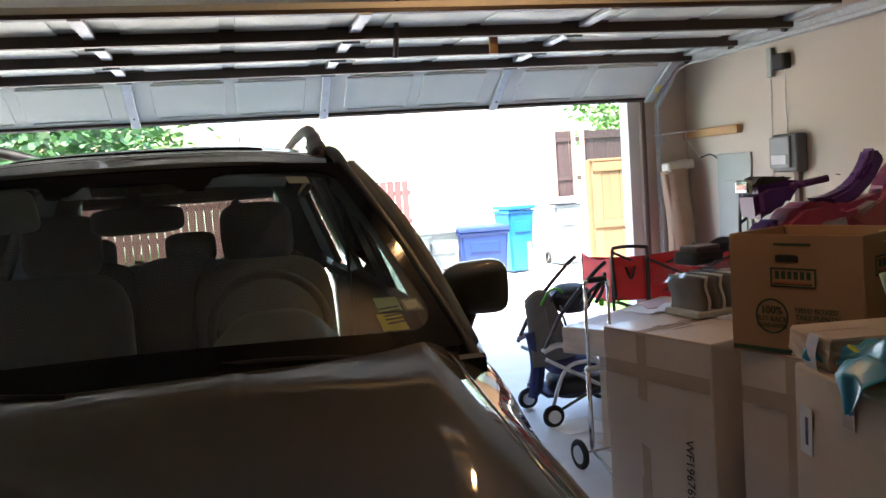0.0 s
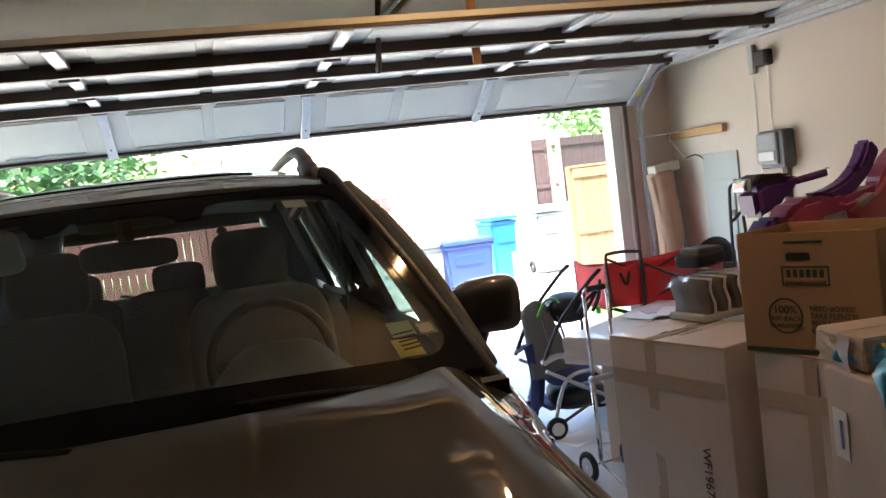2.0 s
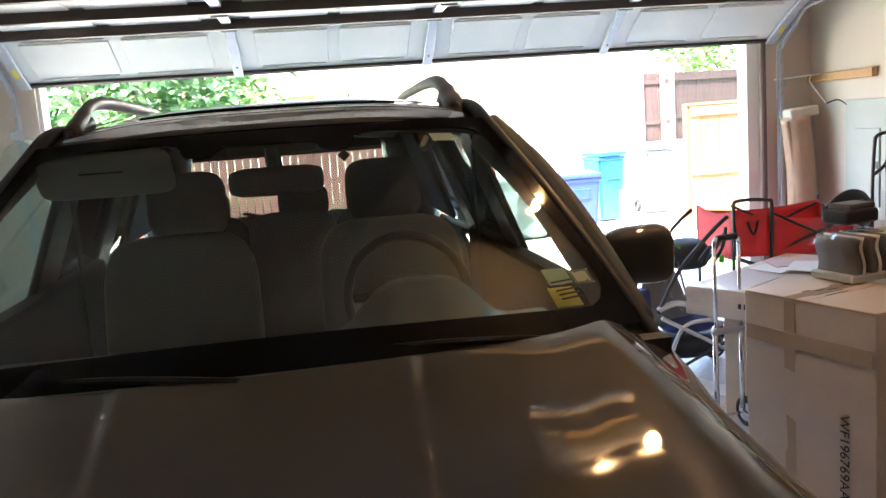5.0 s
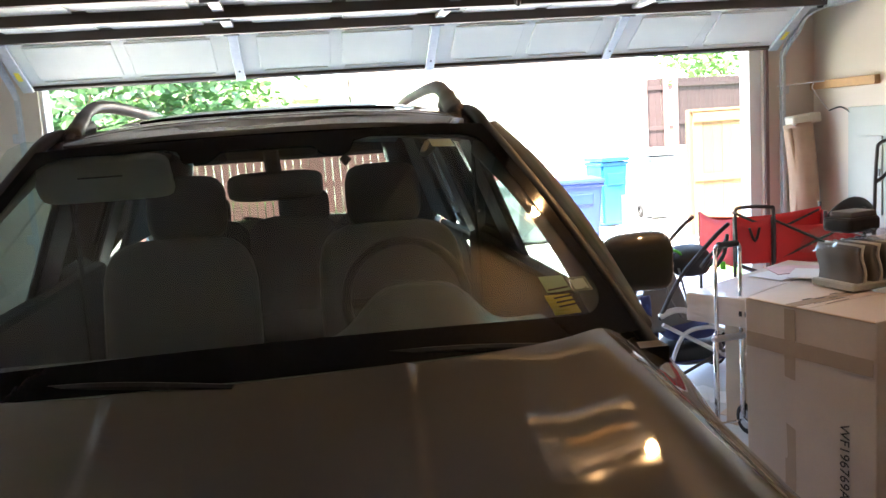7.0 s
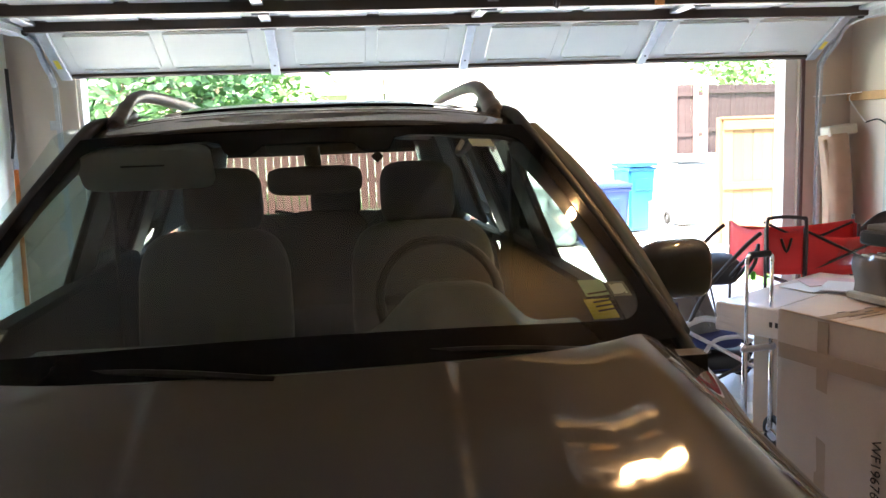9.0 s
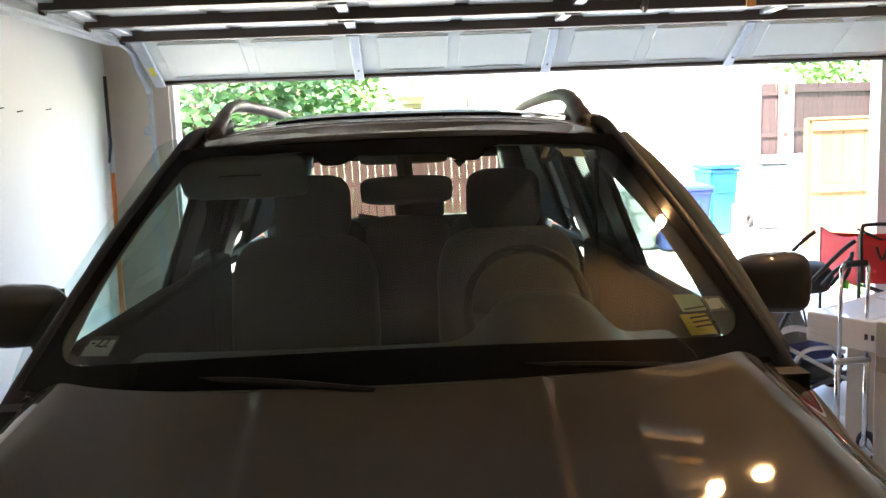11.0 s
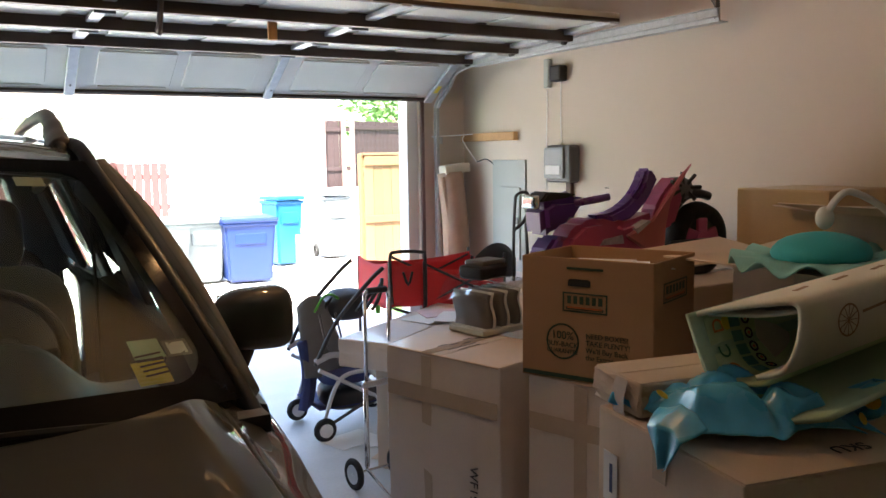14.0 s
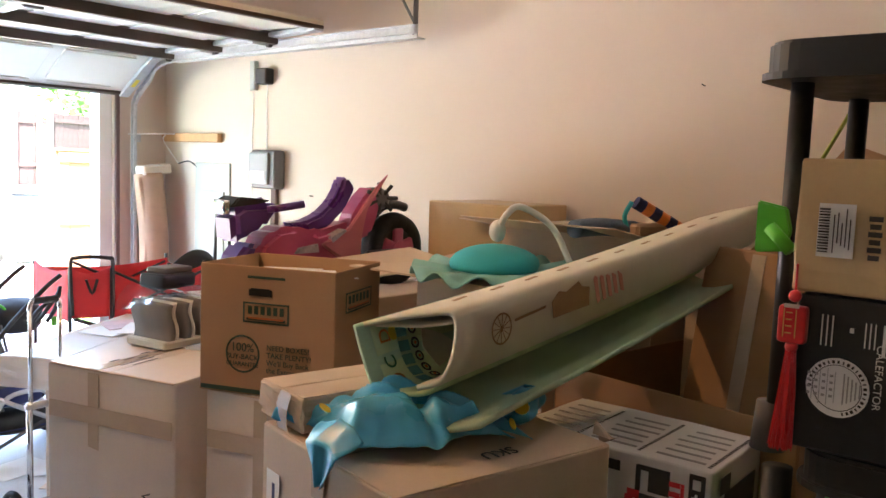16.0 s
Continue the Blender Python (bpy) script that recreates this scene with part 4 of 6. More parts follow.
# ---- outdoors ----
def fence(name, label, p, q, height, material, post="brownpost", posts=2.4, w=0.14, back=1, z0=-0.06, rails=(0.25, 0.9, 1.6), capped=False, group="fences", gap=0.0015):
    """A picket fence from p to q; back: the side on which the rails and posts stand."""
    p, q = Vector((*p, 0)), Vector((*q, 0))
    L = (q - p).length
    a = math.degrees(math.atan2(q.y - p.y, q.x - p.x))
    f = thing(name, label, "fence", (p.x, p.y, z0), a, group)
    base = block(w - gap, 0.02, height, (0, 0, height / 2), 0.004)
    first = part("picket", base, material, f)
    n = int(L / w)
    rnd = random.Random(len(label))
    for i in range(n):
        o = first if i == 0 else new("picket", first.data)
        o.parent = f
        o.matrix_local = pose((i + 0.5) * w, rnd.uniform(-0.006, 0.006), rnd.uniform(-0.012, 0.012), 0, rnd.uniform(-0.1, 0.1), 0)
    for z in rails:
        part("rail", block(L, 0.04, 0.09, (L / 2, back * 0.032, z), 0.004), material, f)
    k = 0.0
    while k <= L + 0.01:
        part("post", block(0.09, 0.09, height + 0.05, (min(k, L), back * 0.075, height / 2), 0.006), post, f)
        k += posts
    if capped:
        part("cap_board", block(L + 0.04, 0.14, 0.035, (L / 2, 0.02 * back, height + 0.018), 0.004), material, f)
        part("fascia_board", block(L, 0.022, 0.13, (L / 2, -0.03 * 1, height - 0.075), 0.004), material, f)
        part("fascia_board", block(L, 0.022, 0.1, (L / 2, -0.03, height * 0.48), 0.004), material, f)
    return f
fence("cedar_fence", "new cedar privacy fence beside the driveway", (5.1, 11.0), (9.8, 11.0), 1.70, "cedar", "cedar", 2.4, 0.14, 1, -0.06, (0.2, 0.85, 1.5), True)
fence("brown_fence", "dark brown stained wooden fence with pale posts", (7.5, 18.5), (8.2, 18.5), 2.5, "brownfence", "brownpost", 0.5, 0.14, -1, -0.06, (0.4, 1.4, 2.3))
fence("brown_fence", "dark brown stained wooden fence with pale posts", (8.2, 18.5), (16.5, 21.5), 2.5, "brownfence", "brownpost", 2.4, 0.14, -1, -0.06, (0.4, 1.5, 2.35))
fence("red_fence", "faded red stained picket fence", (-12.0, 14.6), (3.25, 14.6), 1.62, "redfence", "redfence", 2.4, 0.13, 1, -0.06, (0.3, 0.9, 1.4), gap=0.016)

# added pale block: stands in for the washed-out white that hides the fence's foot
setting("wall_glare", block(3.0, 0.25, 1.0, (8.1, 18.2, 0.42), 0.02), "stucco", "pale block added for the overexposed white below the brown fence", "wall")
hs = thing("neighbour_house", "sunlit cream house with a low shingled roof", "house", (6.0, 20.0, -0.06))
part("wall", block(8.6, 6.0, 2.75, (-1.4, 4.0, 1.375)), "stucco", hs)
part("wall", block(6.0, 0.3, 2.75, (-4.5, 8.0, 1.375)), "stucco", hs)
rf = part("roof", prism([(-6.3, 2.62), (3.4, 2.62), (3.1, 2.78), (-1.5, 4.3), (-6.0, 2.78)], 7.2, "y", (0, 4.0, 0)), "shingle", hs)
part("fascia", block(9.6, 0.03, 0.16, (-1.45, 0.38, 2.69)), "white", rf)
part("garage_door", block(4.2, 0.06, 2.1, (-2.0, 0.98, 1.05), 0.01), "white", hs, "white panelled garage door")
part("window", block(0.9, 0.06, 1.1, (1.9, 0.98, 1.5), 0.01), "white", hs)
h2 = thing("neighbour_house", "low cream house behind the red fence", "house", (-7.0, 26.0, -0.06))
part("wall", block(14, 6.0, 2.6, (0, 3.0, 1.3)), "stucco", h2)
part("roof", prism([(-7.6, 2.5), (7.6, 2.5), (5.0, 4.6), (-5.0, 4.6)], 7.0, "y", (0, 3.0, 0)), "shingle", h2)

def bin_(label, at, turn, material, size=(0.58, 0.68, 0.95), lid_mat=None):
    """A wheeled bin: tapered body, rim, hinged lid, bar and two wheels."""
    sx, sy, sz = size
    b = thing("wheeled_bin", label, "bin", at, turn, "wheeled bins")
    body = bmesh.new()
    lo = [(-0.42, -0.4), (0.42, -0.4), (0.42, 0.4), (-0.42, 0.4)]
    hi = [(-0.5, -0.5), (0.5, -0.5), (0.5, 0.5), (-0.5, 0.5)]
    v0 = [body.verts.new((x * sx, y * sy, 0.03)) for x, y in lo]
    v1 = [body.verts.new((x * sx, y * sy, sz * 0.9)) for x, y in hi]
    body.faces.new(v0[::-1]); body.faces.new(v1)
    for i in range(4):
        body.faces.new((v0[i], v0[(i + 1) % 4], v1[(i + 1) % 4], v1[i]))
    bmesh.ops.bevel(body, geom=list(body.edges), offset=0.03, segments=2, affect="EDGES")
    part("body", body, material, b)
    part("rim", block(sx * 1.06, sy * 1.05, 0.05, (0, 0, sz * 0.89), 0.015, seg=2), material, b)
    part("lid", block(sx * 1.08, sy * 1.1, 0.06, (0, -0.02, sz * 0.95), 0.025, seg=2), lid_mat or material, b)
    part("front_panel", block(sx * 0.6, 0.02, sz * 0.16, (0, -sy * 0.487, sz * 0.68), 0.006), material, b)
    part("bar", rod((-sx * 0.4, sy * 0.56, sz * 0.86), (sx * 0.4, sy * 0.56, sz * 0.86), 0.015, 8), "rubber", b)
    for s in (-1, 1):
        part("wheel", ring(0.085, 0.03, 0.03, "x", (s * sx * 0.45, sy * 0.4, 0.115), 18), "rubber", b, "black wheel")
    return b
bin_("pale grey wheeled bin with a grey lid", (2.42, 11.5, -0.04), 8, "bingrey", (0.6, 0.68, 0.92))
bin_("pale grey wheeled bin with a grey lid", (2.98, 11.75, -0.04), 0, "bingrey", (0.55, 0.66, 0.9))
bin_("deep blue wheeled bin", (3.55, 11.5, -0.04), -5, "binblue", (0.68, 0.7, 0.9))
bin_("light blue wheeled recycling bin", (4.55, 12.9, -0.04), 10, "bincyan", (0.46, 0.55, 1.1))
bin_("pale grey wheeled bin beside the cedar fence", (5.55, 13.3, -0.04), 0, "bingrey", (0.46, 0.55, 1.12))
pl = thing("utility_post", "short weathered post beside the bins", "post", (4.18, 11.2, -0.04))
part("post", block(0.05, 0.05, 0.62, (0, 0, 0.31), 0.006), "brownpost", pl)

def tree(name, label, at, height, spread, seed, leaf="leaf", n=2600, low=0.35):
    """Trunk with limbs and a crown of many separate leaves in uneven clumps."""
    rnd = random.Random(seed)
    t = thing(name, label, "tree", at, 0, "trees")
    b = tube([(0, 0, 0), (0.05, 0.03, height * 0.3), (-0.05, 0.05, height * 0.6), (0, 0, height * 0.85)], 0.16, 8, taper=[1.2, 0.9, 0.6, 0.2])
    tips = []
    for i in range(11):
        a = i * 2.4 + rnd.random()
        z0 = height * rnd.uniform(0.25, 0.6)
        r = spread * rnd.uniform(0.5, 0.95)
        tip = Vector((math.cos(a) * r, math.sin(a) * r, z0 + height * rnd.uniform(0.05, 0.35)))
        tube([(0, 0, z0), tip * 0.5 + Vector((0, 0, z0 * 0.55)), tip], 0.06, 5, bm=b, taper=[1, 0.6, 0.2])
        tips.append(tip)
    part("trunk", b, "bark", t)
    vs, fs = [], []
    for i in range(n):
        c = rnd.choice(tips)
        p = c + Vector((rnd.gauss(0, 1), rnd.gauss(0, 1), rnd.gauss(0, 0.8))) * spread * 0.24
        if p.z < height * low: p.z = height * low + rnd.random() * 0.5
        s = rnd.uniform(0.07, 0.16)
        u = Vector((rnd.uniform(-1, 1), rnd.uniform(-1, 1), rnd.uniform(-0.5, 0.5))).normalized()
        w = u.orthogonal().normalized()
        w.rotate(Matrix.Rotation(rnd.random() * 6.28, 3, u))
        k = len(vs)
        vs += [p - u * s, p + w * s * 0.5, p + u * s, p - w * s * 0.5]
        fs.append((k, k + 1, k + 2, k + 3))
    me = bpy.data.meshes.new("crown")
    me.from_pydata([tuple(v) for v in vs], [], fs)
    me.materials.append(M[leaf])
    o = new("crown", me)
    o.parent = t
    return t
tree("tree", "leafy green tree behind the red fence", (-4.2, 17.0, -0.06), 5.2, 2.4, 3, "leaf", 4200, 0.3)
tree("tree", "leafy green tree behind the red fence", (-2.9, 19.5, -0.06), 4.6, 2.0, 5, "leaf2", 3600, 0.34)
tree("tree", "leafy green tree behind the red fence", (-7.5, 16.5, -0.06), 4.8, 2.4, 7, "leaf", 3200, 0.3)
tree("tree", "bright green tree behind the brown fence", (13.0, 24.0, -0.06), 5.6, 2.6, 9, "leaf2", 3600, 0.4)
tree("tree", "bright green tree behind the brown fence", (17.5, 25.0, -0.06), 5.8, 2.8, 11, "leaf2", 3200, 0.4)

# ---- cartons and goods along the right-hand wall ----
def code_box(label, at, size, seed):
    b = carton("cardboard_box", label, at, 17, size, "cardpale", None, seed)
    sx, sy, sz = size
    part("tape", block(0.0016, 0.05, sz - 0.02, (-sx / 2 - 0.005, 0.07, sz / 2)), "tape", b, "shiny clear packing tape")
    part("tape", block(0.0016, sy - 0.02, 0.06, (-sx / 2 - 0.0065, 0, sz - 0.16)), "tape", b)
    part("tape", block(sx, 0.05, 0.0016, (0, 0.07, sz + 0.0045)), "tape", b)
    lettering("WF196769AAB", 0.055, on_face("left", sx, sy, sz, 0.17, -0.12, 0.0085, -90), "ink", b)
    part("edge_strip", block(0.012, sy - 0.02, 0.006, (-sx / 2 + 0.004, 0, sz - 0.001), 0.002), "card", b, "worn torn edge")
    return b
a_box = code_box("tall taped cardboard box with a printed part code", (1.976, 3.15, 0), (0.42, 0.585, 0.885), 2)
bars([(-0.09 + 0.05 * i, 0.1 - 0.02 * (i % 3), 0.045, 0.006) for i in range(5)] + [(-0.05, 0.03, 0.16, 0.004), (-0.04, 0.0, 0.12, 0.004)], on_face("top", 0.42, 0.585, 0.885, 0, 0, 0.0062), "ink", a_box)
code_box("tall taped cardboard box under the moving box", (2.20, 2.50, 0), (0.42, 0.575, 0.884), 3)

def moving_box():
    sx, sy, sz = 0.47, 0.36, 0.41
    m = open_carton("moving_box", "brown printed moving box, open and full of papers", (2.15, 2.573, 0.889), -66, (sx, sy, sz), "card2", ())
    b = prism([(-0.04, -0.012), (0.04, -0.012), (0.04, 0.008), (0.03, 0.012), (-0.03, 0.012), (-0.04, 0.008)], 0.003, "z")
    part("hand_hole", b, "rubber", m, "dark hand hole").matrix_local = on_face("front", sx, sy, sz, -0.02, 0.125, 0.001)
    def logo(face, u, v, w):
        f = on_face(face, sx, sy, sz, u, v, 0.001)
        bars([(0, 0.03, w, 0.005), (0, -0.03, w, 0.005), (-w / 2, 0, 0.005, 0.065), (w / 2, 0, 0.005, 0.065), (0.0, -0.02, w * 0.86, 0.008)], f, "inkgreen", m, "logo_frame")
        k = w * 0.86 / 6
        bars([(-w * 0.36 + k * i, 0.008, k * 0.62, 0.026) for i in range(6)], f, "inkgreen", m, "logo")
        bars([(0, -0.017, w * 0.8, 0.006)], f @ pose(0, 0, 0.001), "inkorange", m, "logo_line")
    logo("front", -0.0, 0.06, 0.155)
    logo("right", 0.0, 0.1, 0.2)
    f = on_face("front", sx, sy, sz, 0, 0, 0.001)
    rg = part("seal", ring(0.058, 0.003, 0.001, "z", (-0.08, -0.075, 0), 28, rows=6), "inkgreen", m)
    rg.matrix_local = f
    lettering("100%", 0.038, f @ pose(-0.08, -0.055, 0.001), "inkgreen", m)
    lettering("BUY-BACK", 0.024, f @ pose(-0.08, -0.085, 0.001), "inkgreen", m)
    lettering("GUARANTEE", 0.02, f @ pose(-0.08, -0.108, 0.001), "inkgreen", m)
    for i, t in enumerate(("NEED BOXES?", "TAKE PLENTY!", "We'll Buy Back", "the Extras.")):
        lettering(t, 0.024, f @ pose(0.005, -0.048 - 0.024 * i, 0.001), "inkgreen", m, align="LEFT")
    bars([(0, -0.193, sx * 0.98, 0.014)], f, "inkgreen", m, "print_band")
    bars([(0, 0.172, 0.13, 0.008)], f, "inkgreen", m)
    part("paper_pile", sheet(lambda u, v: (lerp(-0.2, 0.2, u), lerp(-0.15, 0.15, v), 0.35 + 0.015 * math.sin(7 * u + 3 * v)), 8, 6, 0.06), "paper", m, "loose white papers")
    for i in range(3):
        part("paper", block(0.22, 0.16, 0.004, (-0.05 + 0.08 * i, 0.02 - 0.03 * i, 0.37 + 0.006 * i), 0, pose(0, 0, 0, 4 - 3 * i, 3 * i - 2, 20 * i)), "paper", m)
moving_box()

vb = carton("cardboard_box", "large cardboard box with a shipping label on its side", (1.785, 1.605, 0), -11, (0.58, 0.53, 1.034), "card", "top", 5)
part("shipping_label", block(0.0016, 0.06, 0.12, (-0.295, 0.2, 0.88)), "paper", vb, "white shipping label")
part("label_print", block(0.0016, 0.012, 0.07, (-0.2962, 0.195, 0.88)), "binblue", vb)
lettering("SKU", 0.06, on_face("left", 0.58, 0.53, 1.034, 0.03, 0.15, 0.008), "ink", vb)
lettering("SKU", 0.05, on_face("top", 0.58, 0.53, 1.034, 0.03, -0.185, 0.0062, 180), "ink", vb)
part("torn_tape", sheet(lambda u, v: (lerp(0.29, 0.32, u), -0.26 + 0.05 * v, 1.045 + 0.03 * math.sin(u * 5) * v), 6, 4, 0.001), "tape", vb, "peeling tape")
fl = carton("cardboard_box", "flat cardboard box lying on a larger box", (1.79, 1.835, 1.041), -10, (0.46, 0.20, 0.078), "card", None, 15)
part("torn_tape", sheet(lambda u, v: (-0.235 - 0.012 * math.sin(3 * u), -0.06 + 0.05 * v, 0.08 - 0.1 * u), 6, 3, 0.001), "tape", fl, "peeling clear tape")

# white printed carton
wb = carton("white_box", "white carton with black lettering shapes and small print", (2.262, 1.352, 0), 3, (0.33, 0.50, 1.0), "paper", None, 7, False)
F = on_face("left", 0.33, 0.50, 1.0, 0, 0, 0.008)
bars([(-0.2 + 0.10 * i, 0.465, 0.08, 0.024) for i in range(3)] + [(-0.23 + 0.10 * i, 0.40, 0.024, 0.14) for i in range(3)], F, "ink", wb, "block_print")
bars([(0.085, 0.45, 0.012, 0.06), (0.10, 0.475, 0.03, 0.012), (0.135, 0.452, 0.05, 0.058), (0.125, 0.39, 0.07, 0.05), (0.16, 0.35, 0.03, 0.05)], F, "ink", wb, "block_print")
bars([(0.172, 0.455 - 0.022 * i, 0.026, 0.012) for i in range(3)] + [(0.19, 0.433, 0.008, 0.056)], F, "redsilk", wb, "red_print")
bars([(0.075, 0.41, 0.03, 0.02), (0.065, 0.38, 0.02, 0.05)], F, "redsilk", wb, "red_print")
bars([(0.222, 0.45, 0.036, 0.08)], F, "ink", wb, "age_mark")
bars([(0.222, 0.468, 0.018, 0.022), (0.222, 0.437, 0.02, 0.006), (0.222, 0.437, 0.006, 0.02)], F @ pose(0, 0, 0.002), "paper", wb, "age_print")
for c0 in range(3):
    T = on_face("top", 0.33, 0.50, 1.0, 0, 0, 0.004)
    bars([(-0.13 + 0.042 * i, 0.165 - 0.165 * c0, 0.010, 0.115 - 0.01 * (i % 3)) for i in range(6)], T, "faintink", wb, "small_print")
    bars([(-0.145 + 0.012 * i, 0.165 - 0.165 * c0 - 0.072, 0.004 + 0.003 * (i % 2), 0.008) for i in range(22)], T, "ink", wb, "small_print")
bars([(0.0, 0.36, 0.2, 0.16), (-0.1, 0.46, 0.06, 0.04)], on_face("front", 0.33, 0.50, 1.0, 0, 0, 0.008), "ink", wb, "block_print")

ob = open_carton("open_carton", "deep brown cardboard box standing open", (2.86, 1.36, 0), -8, (0.72, 0.78, 1.04), "card2", (("right", 0.2, 35),))
for i, (x, y, rz, ry) in enumerate(((2.80, 1.33, -22, 8), (2.90, 1.24, -20, 10))):
    lb = thing("flat_box", "flat brown cardboard box leaning in an open carton", "box", (x, y, 0.62), rz, "leaning boxes")
    o = part("shell", carton_mesh(0.09, 0.42, 0.80, 20 + i, 0.002), "card2", lb)
    o.matrix_local = pose(0, 0, 0, 0, ry, 0)
    o = part("tape", block(0.002, 0.05, 0.78, (-0.048, 0, 0.4)), "tape", lb)
    o.matrix_local = pose(0, 0, 0, 0, ry, 0)
carton("cardboard_box", "tall brown cardboard box under a teal play mat cushion", (2.83, 2.13, 0), 0, (0.52, 0.56, 1.25), "card", "top", 9)
sh = part("cardboard_sheet", sheet(lambda u, v: (lerp(2.33, 3.0, u), lerp(1.88, 2.5, v), 1.275 + 0.012 * math.sin(5 * u + 2) + 0.03 * v * u), 10, 8, 0.006), "card", None)
tagged(sh, "loose flattened cardboard sheet on a box", "cardboard")
carton("kraft_box", "shiny kraft-wrapped box against the wall", (3.43, 2.72, 0), 0, (0.44, 0.45, 1.475), "kraft", None, 10)
ofl = open_carton("open_carton", "big cardboard box with loose flaps against the wall", (3.38, 2.10, 0), 0, (0.56, 0.68, 1.40), "card", (("left", 0.28, 80), ("back", 0.24, 86)))
carton("cardboard_box", "brown cardboard box beside the wall", (3.40, 1.40, 0), 6, (0.5, 0.55, 1.36), "card", None, 12)
fp = part("cardboard_flap", prism([(0, 0), (0.42, 0), (0.46, 0.34), (0.3, 0.4)], 0.006, "y"), "card2", None)
fp.matrix_world = pose(3.25, 1.50, 1.37, -12, 0, -70)
tagged(fp, "reddish brown cardboard flap sticking up", "cardboard")
for i, (x, y, z, rz, rx, w, d) in enumerate(((2.55, 2.98, 1.17, 12, 0, 0.34, 0.5), (2.72, 2.75, 1.24, -15, 4, 0.5, 0.36))):
    o = part("cardboard_sheet", block(w, d, 0.008, (0, 0, 0), 0.002), "card", None)
    o.matrix_world = pose(x, y, z, rx, -6, rz)
    tagged(o, "flattened piece of brown cardboard", "cardboard")
carton("cardboard_box", "wide cardboard box under the toy motorcycle", (2.98, 3.30, 0), 0, (1.2, 0.6, 1.045), "card", "top", 13)
carton("cardboard_box", "low brown cardboard box under a flat carton", (2.55, 4.32, 0), 33, (0.86, 0.46, 0.578), "card", None, 14)
fb = carton("flat_carton", "wide pale flat carton with papers on it", (2.48, 4.318, 0.58), 33, (1.1, 0.6, 0.14), "cardpale", None, 16)
bars([(-0.45 + 0.035 * i, 0.0, 0.02, 0.03) for i in range(9)], on_face("front", 1.1, 0.6, 0.14, 0, 0, 0.008), "ink", fb)
bars([(0.03 * i - 0.1, 0.0, 0.016, 0.026) for i in range(8)], on_face("left", 1.1, 0.6, 0.14, 0.1, 0.0, 0.008), "ink", fb)
for i, (x, y, r, mt) in enumerate(((2.50, 4.45, 20, "paper"), (2.62, 4.50, -12, "pink_paper"), (2.60, 4.33, 50, "paper"))):
    o = part("magazine", sheet(lambda u, v: (lerp(-0.15, 0.15, u), lerp(-0.11, 0.11, v), 0.004 * math.sin(4 * u) + 0.003), 6, 4, 0.004), mt, None)
    o.matrix_world = pose(x, y, 0.728 + 0.008 * i, 0, 0, r)
    tagged(o, "loose printed paper lying on a carton", "paper")
# wrapped bundle of striped packets
bd = thing("wrapped_bundle", "row of dark striped packets wrapped in clear film", "packet bundle", (2.17, 3.36, 0.893), 10)
for i in range(6):
    part("packet", sheet(lambda u, v: (-0.105 + 0.04 * i + 0.01 * math.sin(v * 6.3), lerp(-0.1, 0.1, u), 0.02 + 0.16 * v), 3, 10, (0.03, 0.007)[i % 2]), ("greyfab", "visor")[i % 2], bd, smooth=True)
part("tray", block(0.26, 0.22, 0.03, (0, 0, 0.016), 0.006), "panel", bd, "green-grey tray")
part("film", sheet(lambda u, v: (lerp(-0.15, 0.15, u) + 0.008 * math.sin(17 * v), lerp(-0.15, 0.15, v) + 0.008 * math.sin(13 * u), 0.215 - 0.06 * (2 * u - 1) ** 4 + 0.02 * math.sin(9 * u + 5 * v)), 16, 12), "film", bd, "crumpled clear plastic film", smooth=True)
bk = thing("black_case", "black and grey plastic case on the bundle", "case", (2.2, 3.44, 1.105), 15)
part("body", block(0.18, 0.14, 0.06, (0, 0, 0.03), 0.02, seg=3), "plastic", bk)
part("lid", block(0.15, 0.11, 0.03, (0.01, 0.0, 0.068), 0.012, seg=2), "darkgrey", bk)

# folded play mat, lying across the boxes
pm = thing("play_mat", "cream and green printed foam play mat, folded over", "play mat", (0, 0, 0))
def mat_prof(rows, off=0.0):
    pts = arc([(0, y, z) for y, z in rows], 5)
    return pts
def mat_sheet(rows, x0, x1, material, label="", thick=0.012, rise=0.235, drift=-0.03, parent=None, name="layer", open_=0.0):
    p = mat_prof(rows)
    n = len(p) - 1
    def f(u, v):
        q = p[min(n, int(round(v * n)))]
        x = lerp(x0, x1, u)
        k = (x - 1.72) / 1.48
        sag = -0.02 * math.sin(min(1, max(0, k)) * math.pi)
        flat = 1 - 0.25 * k
        return (x, 1.62 + (q.y - 1.62) * flat + drift * k - 0.06 * k * k, 1.2 + (q.z - 1.2) * (1 - 0.2 * k) + rise * k + sag)
    return part(name, sheet(f, 24, n, thick), material, parent or pm, label, smooth=True)
mat_sheet([(1.60, 1.145), (1.53, 1.175), (1.495, 1.25), (1.503, 1.33), (1.60, 1.318), (1.70, 1.292), (1.79, 1.265)], 1.72, 3.2, "matcream", "cream outer layer")
mat_sheet([(1.79, 1.265), (1.755, 1.19), (1.715, 1.125), (1.665, 1.09), (1.60, 1.07), (1.52, 1.078), (1.46, 1.095), (1.405, 1.115)], 1.70, 3.0, "matgreen", "pale green lower layer")
mat_sheet([(1.775, 1.255), (1.74, 1.17), (1.69, 1.125), (1.62, 1.122), (1.555, 1.15), (1.52, 1.2)], 1.735, 2.9, "matlime", "yellow-green printed inner layer", 0.008)
